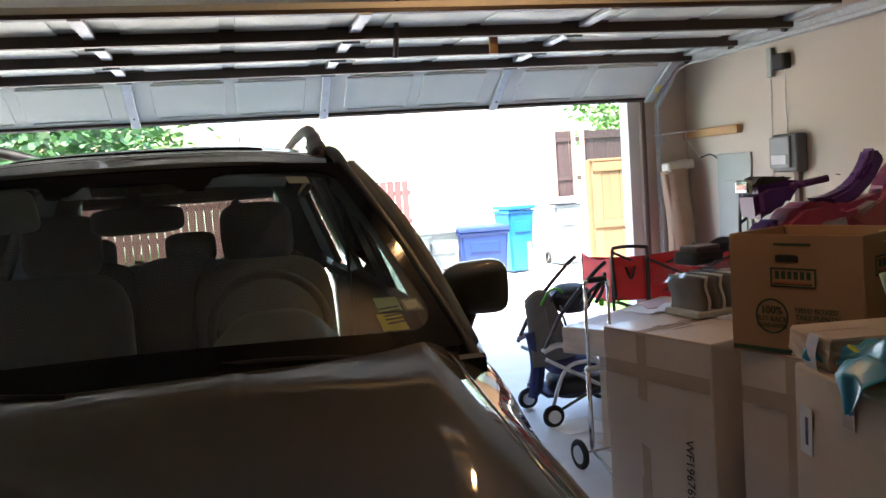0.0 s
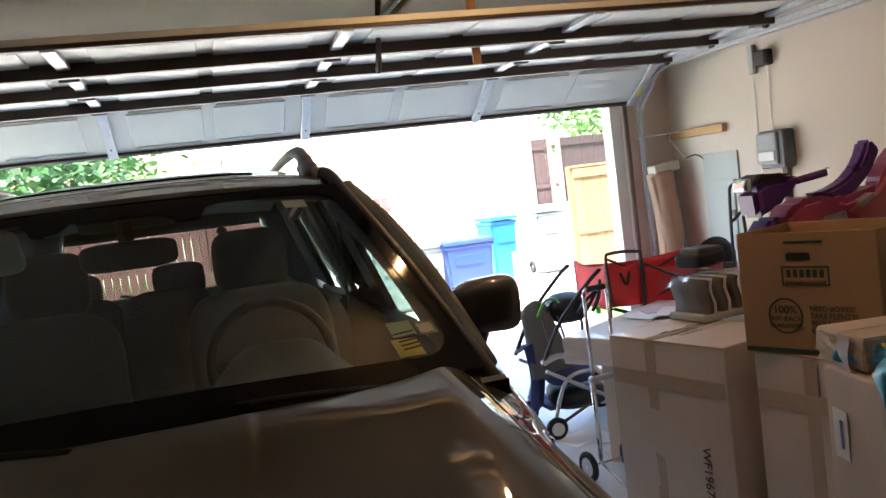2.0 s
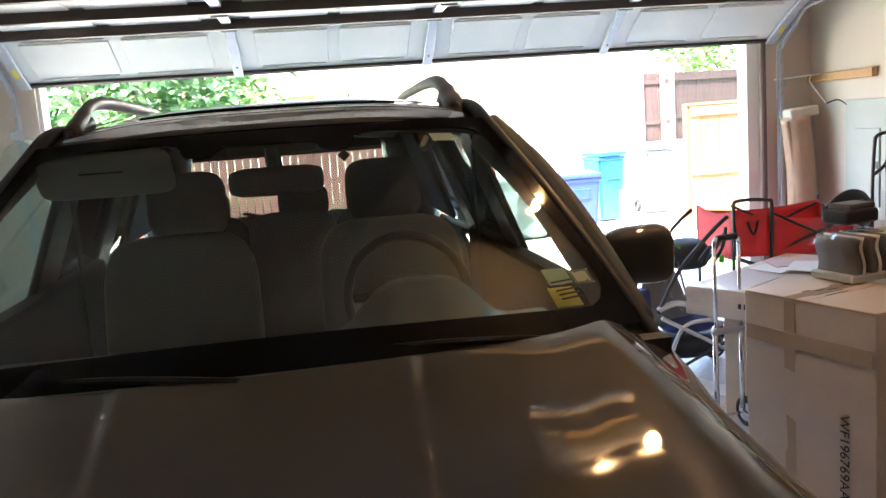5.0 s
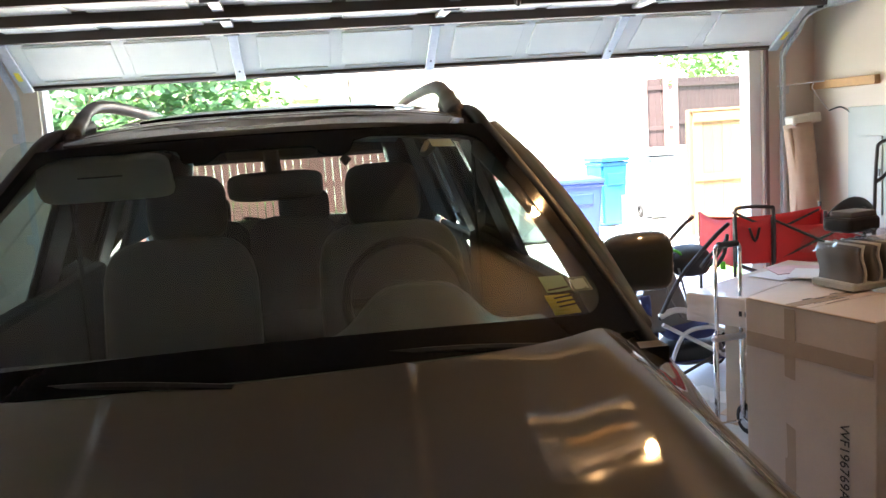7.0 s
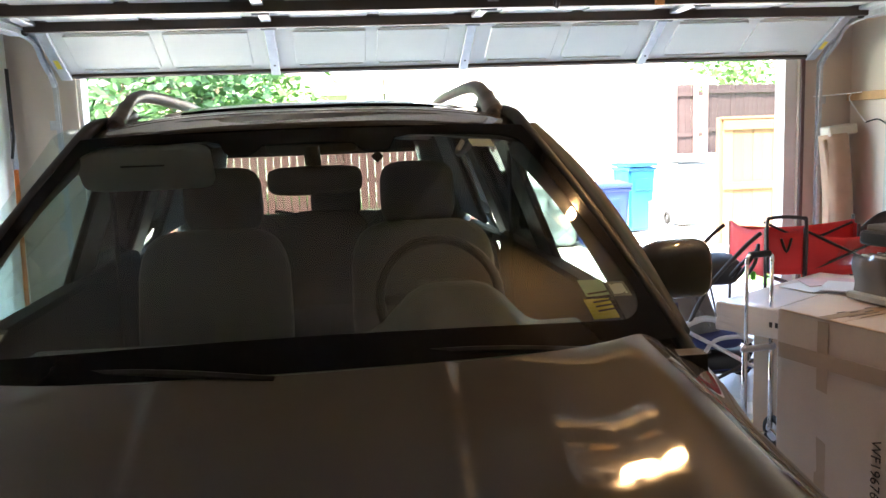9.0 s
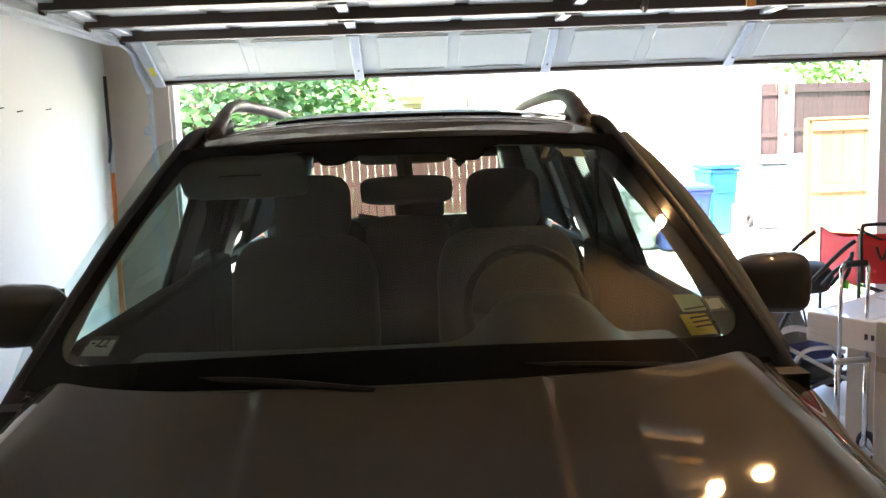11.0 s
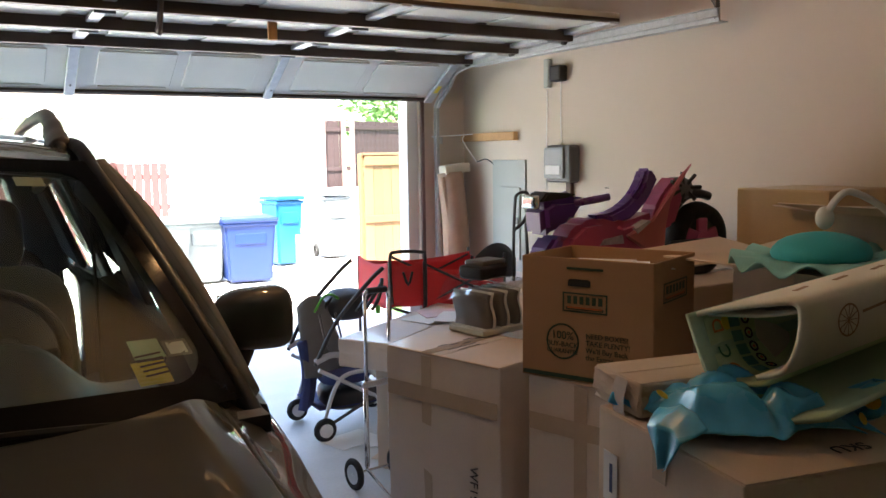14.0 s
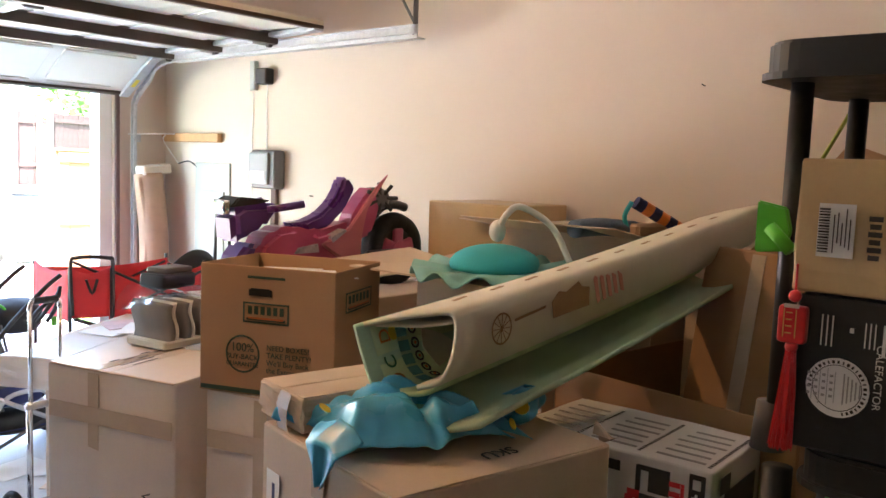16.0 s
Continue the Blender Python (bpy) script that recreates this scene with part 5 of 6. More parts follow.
mat_sheet([(1.765, 1.262), (1.70, 1.272), (1.62, 1.283), (1.53, 1.305)], 1.745, 2.9, "matcream", "", 0.008)
# prints on the cream side: a wheel, a chimney and a striped roof
def side_pt(x, s):
    """A point on the mat's side that faces the room: s from 0 (fold) to 1 (top edge)."""
    k = (x - 1.72) / 1.48
    flat = 1 - 0.25 * k
    y = 1.495 if s < 0.8 else 1.503
    z = lerp(1.24, 1.32, s)
    return Vector((x, 1.62 + (y - 1.62) * flat - 0.03 * k - 0.06 * k * k - 0.010, 1.2 + (z - 1.2) * (1 - 0.2 * k) + 0.235 * k - 0.02 * math.sin(k * math.pi)))
slope = math.degrees(math.atan2(0.235, 1.48))
o = part("wheel_print", ring(0.034, 0.0022, 0.001, "z", (0, 0, 0), 26, rows=6), "matbrown", pm)
o.matrix_local = Matrix.Translation(side_pt(1.86, 0.35)) @ pose(0, 0, 0, 90, 0, 0)
b = bmesh.new()
for i in range(6):
    block(0.064, 0.0015, 0.001, (0, 0, 0), 0, pose(0, 0, 0, 0, 0, 30 * i), b)
part("spoke_print", b, "matbrown", pm).matrix_local = Matrix.Translation(side_pt(1.86, 0.35)) @ pose(0, 0, 0, 90, 0, 0)
part("branch_print", block(0.12, 0.006, 0.001), "matbrown", pm).matrix_local = Matrix.Translation(side_pt(1.965, 0.5)) @ pose(0, 0, 0, 90, -slope, 0)
part("house_print", prism([(-0.075, -0.03), (0.07, -0.034), (0.075, 0.012), (0.045, 0.02), (0.03, 0.036), (-0.02, 0.022), (-0.05, 0.03), (-0.078, 0.01)], 0.001, "z"), "matbrown", pm).matrix_local = Matrix.Translation(side_pt(2.13, 0.5)) @ pose(0, 0, 0, 90, -slope, -3)
for i in range(5):
    part("stripe_print", prism([(-0.008, -0.036 + 0.003 * i), (0.006, -0.034), (0.009, 0.03 - 0.004 * i), (0.0, 0.038 - 0.004 * i), (-0.007, 0.03)], 0.001, "z"), "matpink", pm).matrix_local = Matrix.Translation(side_pt(2.24 + 0.028 * i, 0.5)) @ pose(0, 0, 0, 90, -slope - 12, -3)
for i in range(10):
    x = 1.80 + 0.13 * i
    k = (x - 1.72) / 1.48
    part("dash_print", block(0.04, 0.012, 0.001), "matbrown", pm).matrix_local = pose(x, 1.62 + (1.56 - 1.62) * (1 - 0.25 * k) - 0.03 * k - 0.06 * k * k, 1.336 + (0.235 - 0.03) * k - 0.02 * math.sin(k * math.pi) + 0.002, -7, -slope, 0)
    if 0 < i < 9:
        part("dash_print", block(0.035, 0.01, 0.002), "matbrown", pm).matrix_local = pose(x, 1.62 + (1.42 - 1.62) * (1 - 0.25 * k) - 0.03 * k - 0.06 * k * k, 1.119 + 0.25 * k - 0.02 * math.sin(k * math.pi), -15, -slope, 0)
p_in = mat_prof([(1.775, 1.255), (1.74, 1.17), (1.69, 1.125), (1.62, 1.122), (1.555, 1.15), (1.52, 1.2)])
def inner(x, s, spin=0, lift=0.0125):
    """The frame of the mat's inner side: s metres down from its upper edge, x along it."""
    k = (x - 1.72) / 1.48
    pts = [Vector((0, 1.62 + (q.y - 1.62) * (1 - 0.25 * k) - 0.03 * k - 0.06 * k * k, 1.2 + (q.z - 1.2) * (1 - 0.2 * k) + 0.235 * k - 0.02 * math.sin(min(1, max(0, k)) * math.pi))) for q in p_in]
    for a, b_ in zip(pts, pts[1:]):
        d = (b_ - a).length
        if s <= d:
            break
        s -= d
    t_ = (b_ - a).normalized()
    c = a + t_ * s
    ex, ey = Vector((1, 0, 0)), -t_
    ez = ex.cross(ey).normalized()
    m = Matrix((ex, ey, ez)).transposed().to_4x4()
    return Matrix.Translation(Vector((x, c.y, c.z)) + ez * lift) @ m @ pose(0, 0, 0, 0, 0, spin)
for ch, x, q, mt in (("D", 1.765, 0.03, "orange"), ("C", 1.765, 0.095, "darkgreen"), ("D", 1.765, 0.145, "orange")):
    lettering(ch, 0.048, inner(x, q, 95), mt, pm)
for i in range(5):
    part("train_print", block(0.034, 0.026, 0.001), "tealdark", pm).matrix_local = inner(1.815, 0.03 + 0.036 * i)
    part("train_wheel_print", ring(0.011, 0.0026, 0.001, "z", (0, 0, 0), 16, rows=5), "ink", pm).matrix_local = inner(1.85, 0.03 + 0.036 * i)
    part("train_wheel_print", rod((0, 0, 0), (0, 0, 0.001), 0.004, 10), "orange", pm).matrix_local = inner(1.85, 0.03 + 0.036 * i)
part("cream_print", prism([(0.06 * math.cos(k * 0.449) * (1 + 0.12 * (k % 2)), 0.07 * math.sin(k * 0.449)) for k in range(14)], 0.001, "z"), "matcream", pm).matrix_local = inner(1.93, 0.09)
part("yellow_print", prism([(0.014 * math.cos(k * 0.5236), 0.018 * math.sin(k * 0.5236)) for k in range(12)], 0.001, "z"), "yellow", pm).matrix_local = inner(1.79, 0.028)

# blue plastic bag
bg = thing("plastic_bag", "crumpled shiny blue plastic bag draped over a box", "plastic bag", (0, 0, 0))
def crease(p, a, sharp=2.0):
    """A soft fold: a ridge that is round on one side and sharper on the other."""
    q = (p / a) % 1.0
    return (q / 0.65 if q < 0.65 else (1 - q) / 0.35) ** sharp
def bag_folds(x, y):
    ridge = lambda p: 1 - 2 * abs(noise.noise(p))
    return 0.026 * ridge(Vector((x * 9, y * 8, 3.1))) + 0.013 * ridge(Vector((x * 19 + y * 9, y * 17, 6.4)))
def bag_body(u, v):
    """The bag's main part: u along the box's front edge, v from front to back."""
    x = lerp(1.485, 1.83, u) + 0.10 * v * (1 - u) + 0.05 * v + 0.012 * math.sin(v * 7 + u * 3)
    y = lerp(1.565, 1.425, u) + lerp(0.28, 0.12, u) * v + 0.022 * math.sin(u * 9.5 + 0.5) * (1 - v)
    top = 0.060 * math.sin(math.pi * min(1, 0.10 + 0.95 * v)) ** 0.8 * (0.45 + 0.55 * math.sin(math.pi * min(1, 0.1 + 0.9 * u)))
    valley = -0.035 * math.exp(-((u - 0.46 - 0.15 * v) / 0.06) ** 2)
    edge = min(1.0, v * 4 + 0.25, u * 6 + 0.3, (1 - u) * 6 + 0.1)
    return (x, y, 1.056 + max(0.0, edge * (top + valley + bag_folds(x, y) + 0.006)))
part("film", sheet(bag_body, 64, 44, 0.0016), "bag", bg, smooth=True)
def bag_drape(u, v):
    """The corner that hangs over the box's side, narrowing to a tip."""
    y = lerp(lerp(1.70, 1.54, u), 1.625, (1 - v) ** 1.6 * 0.85)
    x = 1.478 + 0.16 * (y - 1.55) + 0.07 * max(0, v - 0.55) - 0.024 * min(1, 2.2 * (1 - v)) + 0.008 * math.sin(u * 9 + 2) * (1 - v)
    z = 1.062 + 0.05 * max(0, v - 0.55) - 0.13 * max(0, 0.55 - v) + (0.022 * math.sin(math.pi * u) + 0.4 * bag_folds(x, y)) * v
    return (x, y, z)
part("drape", sheet(bag_drape, 24, 24, 0.0016), "bag", bg, smooth=True)
def bag_tail(u, v):
    """The loose end that lies towards the far corner."""
    x = lerp(1.60, 1.545, u) + 0.02 * v
    y = lerp(1.69, 1.86, u)
    wide = lerp(0.075, 0.02, u)
    return (x + wide * (v - 0.5), y - wide * (v - 0.5), 1.056 + lerp(0.05, 0.03, u) * math.sin(math.pi * v) + 0.010 * crease(u * 1.4 + v, 0.6, 1.2))
part("tail", sheet(bag_tail, 24, 14, 0.002), "bag", bg, smooth=True)
def bag_back(u, v):
    """The gathered part that rises under the mat."""
    x = lerp(1.64, 1.84, u) + 0.02 * v
    y = lerp(1.70, 1.80, v) - 0.10 * u
    return (x, y, 1.06 + 0.085 * math.sin(math.pi * (0.1 + 0.85 * u)) * math.sin(math.pi * (0.15 + 0.75 * v)) + 0.014 * crease(u + 0.6 * v, 0.31, 1.2))
part("gather", sheet(bag_back, 24, 16, 0.002), "bag", bg, smooth=True)
def bag_knot(u, v):
    a = u * 6.2832
    r = 0.052 * math.sin(math.pi * (0.12 + 0.80 * v)) * (1 + 0.16 * math.sin(3 * a + 4 * v) + 0.07 * math.sin(7 * a))
    return (1.925 + 1.15 * r * math.cos(a) + 0.03 * v, 1.495 + r * math.sin(a) - 0.02 * v, 1.055 + 0.085 * v)
part("knot", sheet(bag_knot, 40, 14, 0.002), "bag", bg, "twisted end of the bag", smooth=True)
def bag_point(u, v):
    return (lerp(1.83, 1.87, u) + 0.05 * v * (1 - u), lerp(1.50, 1.405, u) - 0.01 * v, 1.055 + 0.045 * (1 - u) * math.sin(math.pi * (0.1 + 0.8 * v)))
part("knot_tail", sheet(bag_point, 12, 10, 0.002), "bag", bg, smooth=True)
for px_, py_, pz_, w_, d_, rx, rz in ((1.885, 1.440, 1.112, 0.018, 0.034, 55, -38), (1.852, 1.438, 1.082, 0.007, 0.03, 40, -30), (1.575, 1.735, 1.105, 0.012, 0.03, 30, 20)):
    part("yellow_print", prism([(w_ * math.cos(k * 0.5236), d_ / 2 * math.sin(k * 0.5236)) for k in range(12)], 0.0016, "z"), "yellow", bg).matrix_local = pose(px_, py_, pz_, rx, 0, rz)

# teal cushion with a white arm
tc_ = thing("play_gym", "teal cushion with a pale ruffle and a bent white arm", "baby toy", (2.62, 2.10, 1.285), 25)
part("ruffle", sheet(lambda u, v: Vector(((0.14 + 0.17 * v) * math.cos(u * 6.2832) * 1.25, (0.14 + 0.13 * v) * math.sin(u * 6.2832), 0.01 + 0.02 * v * math.sin(u * 75))), 90, 3, 0.004), "tealpale", tc_, "pale teal gathered ruffle", smooth=True)
part("cushion", cushion(0.38, 0.30, 0.13, (0, 0, 0.03), 0, 1.0), "teal", tc_, "teal fabric cushion", smooth=True)
part("arm", tube(arc([(-0.07, -0.02, 0.14), (-0.08, -0.05, 0.20), (-0.04, -0.09, 0.225), (0.04, -0.18, 0.16), (0.08, -0.24, 0.04)], 6), 0.011, 8), "whiteplastic", tc_, "bent white plastic arm", smooth=True)
part("arm_joint", ball(0.028, (-0.07, -0.02, 0.145), (1, 1, 1.3)), "whiteplastic", tc_, smooth=True)
rl = thing("cloth_roll", "blue-grey knitted roll on the cardboard", "cloth roll", (0, 0, 0))
part("roll", tube(arc([(2.86, 1.95, 1.435), (3.0, 1.93, 1.44), (3.14, 1.87, 1.43)], 8), 0.032, 10), "denim", rl, smooth=True)
tg = thing("toy_tube", "orange and navy striped toy tube with a turquoise clip", "toy", (3.12, 1.86, 1.50), -20)
for i in range(6):
    part("band", rod((0.0 + 0.028 * i, -0.01 * i, 0.03 - 0.016 * i), (0.028 * (i + 1), -0.01 * (i + 1), 0.03 - 0.016 * (i + 1)), 0.024, 14), ("navy", "orange")[i % 2], tg)
part("clip", tube(arc([(-0.02, 0, 0.03), (-0.05, 0, -0.02), (-0.03, 0, -0.07)], 4), 0.009, 6), "teal", tg, "turquoise clip")
part("support", block(0.16, 0.1, 0.05, (0.05, 0, -0.07), 0.01), "cardin", tg)

# toy motorcycle
tm = thing("toy_motorcycle", "purple and magenta ride-on toy motorcycle on a box", "toy motorcycle", (0, 3.30, 0))
def slab(rows, t, name, material, label="", bevel=0.018, y=0.0):
    return part(name, prism(rows, t, "y", (0, y, 0), bevel), material, tm, label, smooth=False)
slab([(2.44, 1.08), (3.04, 1.08), (3.035, 1.24), (3.01, 1.37), (2.93, 1.35), (2.80, 1.325), (2.68, 1.355), (2.58, 1.345), (2.50, 1.29), (2.45, 1.20)], 0.17, "body", "magenta", "dusty magenta plastic body", 0.03)
slab([(2.98, 1.16), (3.03, 1.16), (3.04, 1.30), (3.07, 1.42), (3.20, 1.585), (3.13, 1.53), (3.03, 1.42), (2.955, 1.335), (2.80, 1.27)], 0.02, "side_panel", "finpink", "pale pink pointed side panel", 0.006, -0.095)
slab([(3.0, 1.25), (3.15, 1.30), (3.20, 1.42), (3.16, 1.53), (3.08, 1.46), (3.02, 1.38)], 0.12, "tail", "magenta", "", 0.02)
slab([(2.67, 1.362), (2.76, 1.368), (2.85, 1.40), (2.92, 1.455), (2.965, 1.525), (2.975, 1.565), (3.005, 1.565), (3.05, 1.515), (2.99, 1.42), (2.90, 1.345), (2.79, 1.305), (2.70, 1.325)], 0.085, "seat", "purple", "purple pointed saddle", 0.014)
slab([(2.355, 1.42), (2.42, 1.452), (2.56, 1.455), (2.60, 1.44), (2.56, 1.385), (2.53, 1.35), (2.44, 1.325), (2.37, 1.275)], 0.16, "head", "purple", "purple front cowl", 0.03)
slab([(2.355, 1.435), (2.40, 1.478), (2.50, 1.470), (2.56, 1.462), (2.50, 1.448)], 0.12, "dash_panel", "plastic", "black instrument panel", 0.008)
for s in (-1, 1):
    part("grip", tube([(2.53, s * 0.07, 1.425), (2.58, s * 0.12, 1.438), (2.655, s * 0.15, 1.452)], 0.016, 8), "purple", tm, smooth=True)
part("headlight", block(0.03, 0.10, 0.06, (2.352, 0, 1.435), 0.012, seg=3), "chrome", tm, "chromed headlight", smooth=True)
slab([(2.36, 1.12), (2.47, 1.20), (2.50, 1.28), (2.44, 1.29), (2.38, 1.22)], 0.14, "front_fairing", "purple", "", 0.02)
for x, z0, q in ((3.335, 1.215, 1.0), (2.50, 1.145, 0.5)):
    wh = part("wheel", ring(0.138 * q, 0.046 * q, 0.06, "y", (x, 0.0, z0), 36), "rubber", tm, "black plastic tyre", smooth=True)
    part("rim", rod((x, -0.035, z0), (x, 0.035, z0), 0.115 * q, 28), "plastic", wh, "dark wheel disc")
    part("hub", rod((x, -0.055, z0), (x, 0.055, z0), 0.045 * q, 20), "magenta", wh, "magenta hub")
    for i in range(5):
        a = i * 1.2566 + 0.3
        part("spoke", block(0.085 * q, 0.1, 0.066 * q, (x + 0.066 * q * math.cos(a), 0, z0 + 0.066 * q * math.sin(a)), 0.014, pose(0, 0, 0, 0, -math.degrees(a), 0), seg=2), "magenta", wh)
part("fender", tube(arc([(3.19, 0, 1.37), (3.26, 0, 1.425), (3.35, 0, 1.435), (3.42, 0, 1.42)], 4), 0.022, 8), "plastic", tm, "black mudguard", smooth=True)
eng = part("engine", cushion(0.16, 0.13, 0.11, (3.20, 0, 1.465), 0, 0.8), "darkgrey", tm, "dark moulded engine block", smooth=True)
for i in range(7):
    a = i * 0.9
    part("stub", rod((3.20, -0.05, 1.47), (3.20 + 0.10 * math.cos(a), -0.06, 1.47 + 0.075 * math.sin(a)), 0.010, 6), "plastic", eng)
part("axle_arm", block(0.3, 0.03, 0.05, (3.25, -0.065, 1.2), 0.01), "plastic", tm)
slab([(2.66, 1.235), (2.80, 1.235), (2.79, 1.275), (2.68, 1.26)], 0.176, "decal", "decal", "", 0.001)
slab([(2.86, 1.275), (2.94, 1.325), (2.93, 1.335), (2.85, 1.30)], 0.215, "decal", "decal", "", 0.001)

# ---- right wall fixtures ----
def fixture(name, label, cat): return thing(name, label, cat, (XR, 0, 0))
ep = fixture("electrical_panel", "grey-green flush electrical panel on the wall", "electrical panel")
part("cover", block(0.014, 0.415, 0.80, (-0.007, 5.43, 1.195), 0.003), "panel", ep)
d_ = part("panel_door", block(0.012, 0.25, 0.52, (-0.019, 5.40, 1.14), 0.003), "panel", ep, "hinged panel door")
part("latch", block(0.008, 0.03, 0.05, (-0.028, 5.30, 1.16), 0.003), "darkgrey", d_)
tb = fixture("sprinkler_timer", "grey plastic irrigation timer on the wall", "timer")
part("case", block(0.09, 0.25, 0.245, (-0.045, 4.755, 1.57), 0.025, seg=3), "darkgrey", tb)
part("cover", block(0.02, 0.2, 0.2, (-0.098, 4.78, 1.575), 0.012, seg=2), "grey", tb)
part("shiny_panel", block(0.006, 0.15, 0.06, (-0.11, 4.78, 1.53), 0.002), "silver", tb)
part("conduit", block(0.03, 0.05, 0.95, (-0.015, 4.72, 0.98), 0.004), "brownpost", tb, "flat brown conduit")
tr = fixture("transformer", "black plug transformer high on the wall", "transformer")
part("body", block(0.07, 0.11, 0.10, (-0.035, 4.82, 2.155), 0.008), "plastic", tr)
part("cable", tube(arc([(-0.012, 4.82, 2.11), (-0.01, 4.825, 1.9), (-0.012, 4.815, 1.7)], 5), 0.004, 6), "paper", tr, "thin white cable")
part("cable", tube(arc([(-0.01, 4.97, 2.06), (-0.008, 4.98, 1.6), (-0.01, 4.96, 1.1), (-0.01, 4.93, 0.8)], 5), 0.0035, 6), "white", tr, "thin cream cable")
gb = fixture("cable_cover", "grey metal cable cover below the track", "cable cover")
part("cover", block(0.035, 0.055, 0.19, (-0.018, 4.955, 2.165), 0.006), "panel", gb)
bw = thing("wooden_board", "pine board fixed across the corner of the walls", "board", (0, 0, 0))
part("plank", block(0.04, 0.72, 0.06, (3.685, 5.68, 1.765), 0.003), "wood", bw)
part("wire", tube(arc([(3.66, 5.98, 1.78), (3.6, 5.9, 1.74), (3.665, 5.86, 1.62), (3.66, 5.8, 1.58)], 5), 0.004, 6), "whiteplastic", bw, "bent white wire bracket")
part("wire", tube([(3.40, 6.03, 1.775), (3.66, 5.85, 1.79)], 0.005, 6), "whiteplastic", bw)
part("cable", tube(arc([(3.66, 5.8, 1.58), (3.695, 5.72, 1.60), (3.70, 5.62, 1.56)], 5), 0.005, 6), "plastic", bw, "short black cable")
for y, z in ((4.36, 1.42), (1.9, 2.0)):
    nl = part("wall_nail", rod((XR, y, z), (XR - 0.03, y, z + 0.004), 0.003, 6), "darksteel", None)
    tagged(nl, "small dark nail in the wall", "nail", "wall nails")
cr = thing("carpet_roll", "tan rolled carpet leaning in the corner", "carpet roll", (3.50, 5.86, 0.0))
part("roll", tube(arc([(-0.03, -0.1, 0.0), (0.0, -0.02, 0.7), (0.02, 0.03, 1.1), (0.0, 0.07, 1.5)], 5), 0.10, 14, taper=None), "carpet", cr, smooth=True)
part("roll_edge", tube(arc([(-0.12, -0.13, 0.02), (-0.09, -0.05, 0.7), (-0.05, 0.0, 1.1), (-0.09, 0.03, 1.47)], 5), 0.022, 8), "carpet", cr, smooth=True)
part("foam_end", block(0.22, 0.12, 0.07, (0.03, 0.05, 1.53), 0.01, pose(0, 0, 0, 0, -6, 0)), "foam", cr, "cream foam pad at the top")
fc = thing("folding_chair", "black folding chair leaning by the wall", "chair", (3.42, 5.18, 0))
part("back", sheet(lambda u, v: (lerp(-0.17, 0.2, u), 0.05 * (2 * u - 1) ** 2, 0.78 + 0.25 * v * (1 - 0.5 * (2 * u - 1) ** 2)), 10, 5, 0.02), "plastic", fc, "curved black back", smooth=True)
for s in (-1, 1):
    part("leg", tube([(s * 0.16, 0.02, 0.0), (s * 0.17, 0.04, 0.95)], 0.012, 8), "darksteel", fc)
part("seat", block(0.36, 0.06, 0.36, (0, -0.04, 0.55), 0.02, pose(0, 0, 0, 12, 0, 0)), "plastic", fc)
ht = thing("hand_truck", "black folding hand truck with a loop handle", "hand truck", (3.58, 5.05, 0))
part("frame", tube(arc([(-0.09, 0, 0.05), (-0.07, 0.05, 0.9), (-0.05, 0.06, 1.28), (-0.03, 0.06, 1.36), (0.05, 0.06, 1.37), (0.07, 0.06, 1.29), (0.02, 0.05, 1.18), (-0.06, 0.05, 1.12)], 5), 0.011, 8), "darksteel", ht, smooth=True)
part("frame", tube([(0.09, 0, 0.05), (0.03, 0.05, 1.18)], 0.011, 8), "darksteel", ht)
for s in (-1, 1):
    part("wheel", ring(0.07, 0.02, 0.02, "x", (s * 0.12, 0.05, 0.092), 20), "rubber", ht, smooth=True)
part("toe_plate", block(0.24, 0.16, 0.008, (0, -0.1, 0.03)), "darksteel", ht)

# ---- between the car and the cartons ----
wg = thing("folding_wagon", "red canvas folding wagon with a black frame", "wagon", (2.52, 5.02, 0))
def cloth(p0, p1, z0, z1, name="panel", sag=0.03):
    p0, p1 = Vector(p0), Vector(p1)
    return part(name, sheet(lambda u, v: (lerp(p0.x, p1.x, u), lerp(p0.y, p1.y, u) - 0.02 * math.sin(u * 3.14) * (1 - v), lerp(z0, z1, v) - sag * math.sin(u * 3.1416) * v), 12, 6, 0.006), "red", wg, "red canvas side", smooth=True)
cloth((0, 0), (0.2, -0.06), 0.70, 0.98)
cloth((0.2, -0.06), (0.86, 0.0), 0.68, 0.95, sag=0.05)
cloth((0.0, 0.45), (0.86, 0.45), 0.68, 0.95)
cloth((0.86, 0.0), (0.86, 0.45), 0.68, 0.93)
cloth((0.0, 0.0), (0.0, 0.45), 0.68, 0.98)
part("floor_panel", block(0.84, 0.44, 0.02, (0.43, 0.22, 0.36), 0.005), "red", wg)
for y in (-0.03, 0.46):
    for a, b_ in (((0.22, 0.70), (0.84, 0.93)), ((0.22, 0.96), (0.84, 0.66)), ((0.0, 0.35), (0.86, 0.72)), ((0.0, 0.7), (0.86, 0.35))):
        part("frame_bar", tube([(a[0], y - 0.02, a[1]), (b_[0], y - 0.02, b_[1])], 0.009, 6), "darksteel", wg)
for x, y in ((0.0, 0), (0.21, -0.07), (0.86, 0), (0.0, 0.46), (0.86, 0.46)):
    part("upright", tube([(x, y, 0.2), (x, y, 0.98)], 0.011, 8), "darksteel", wg)
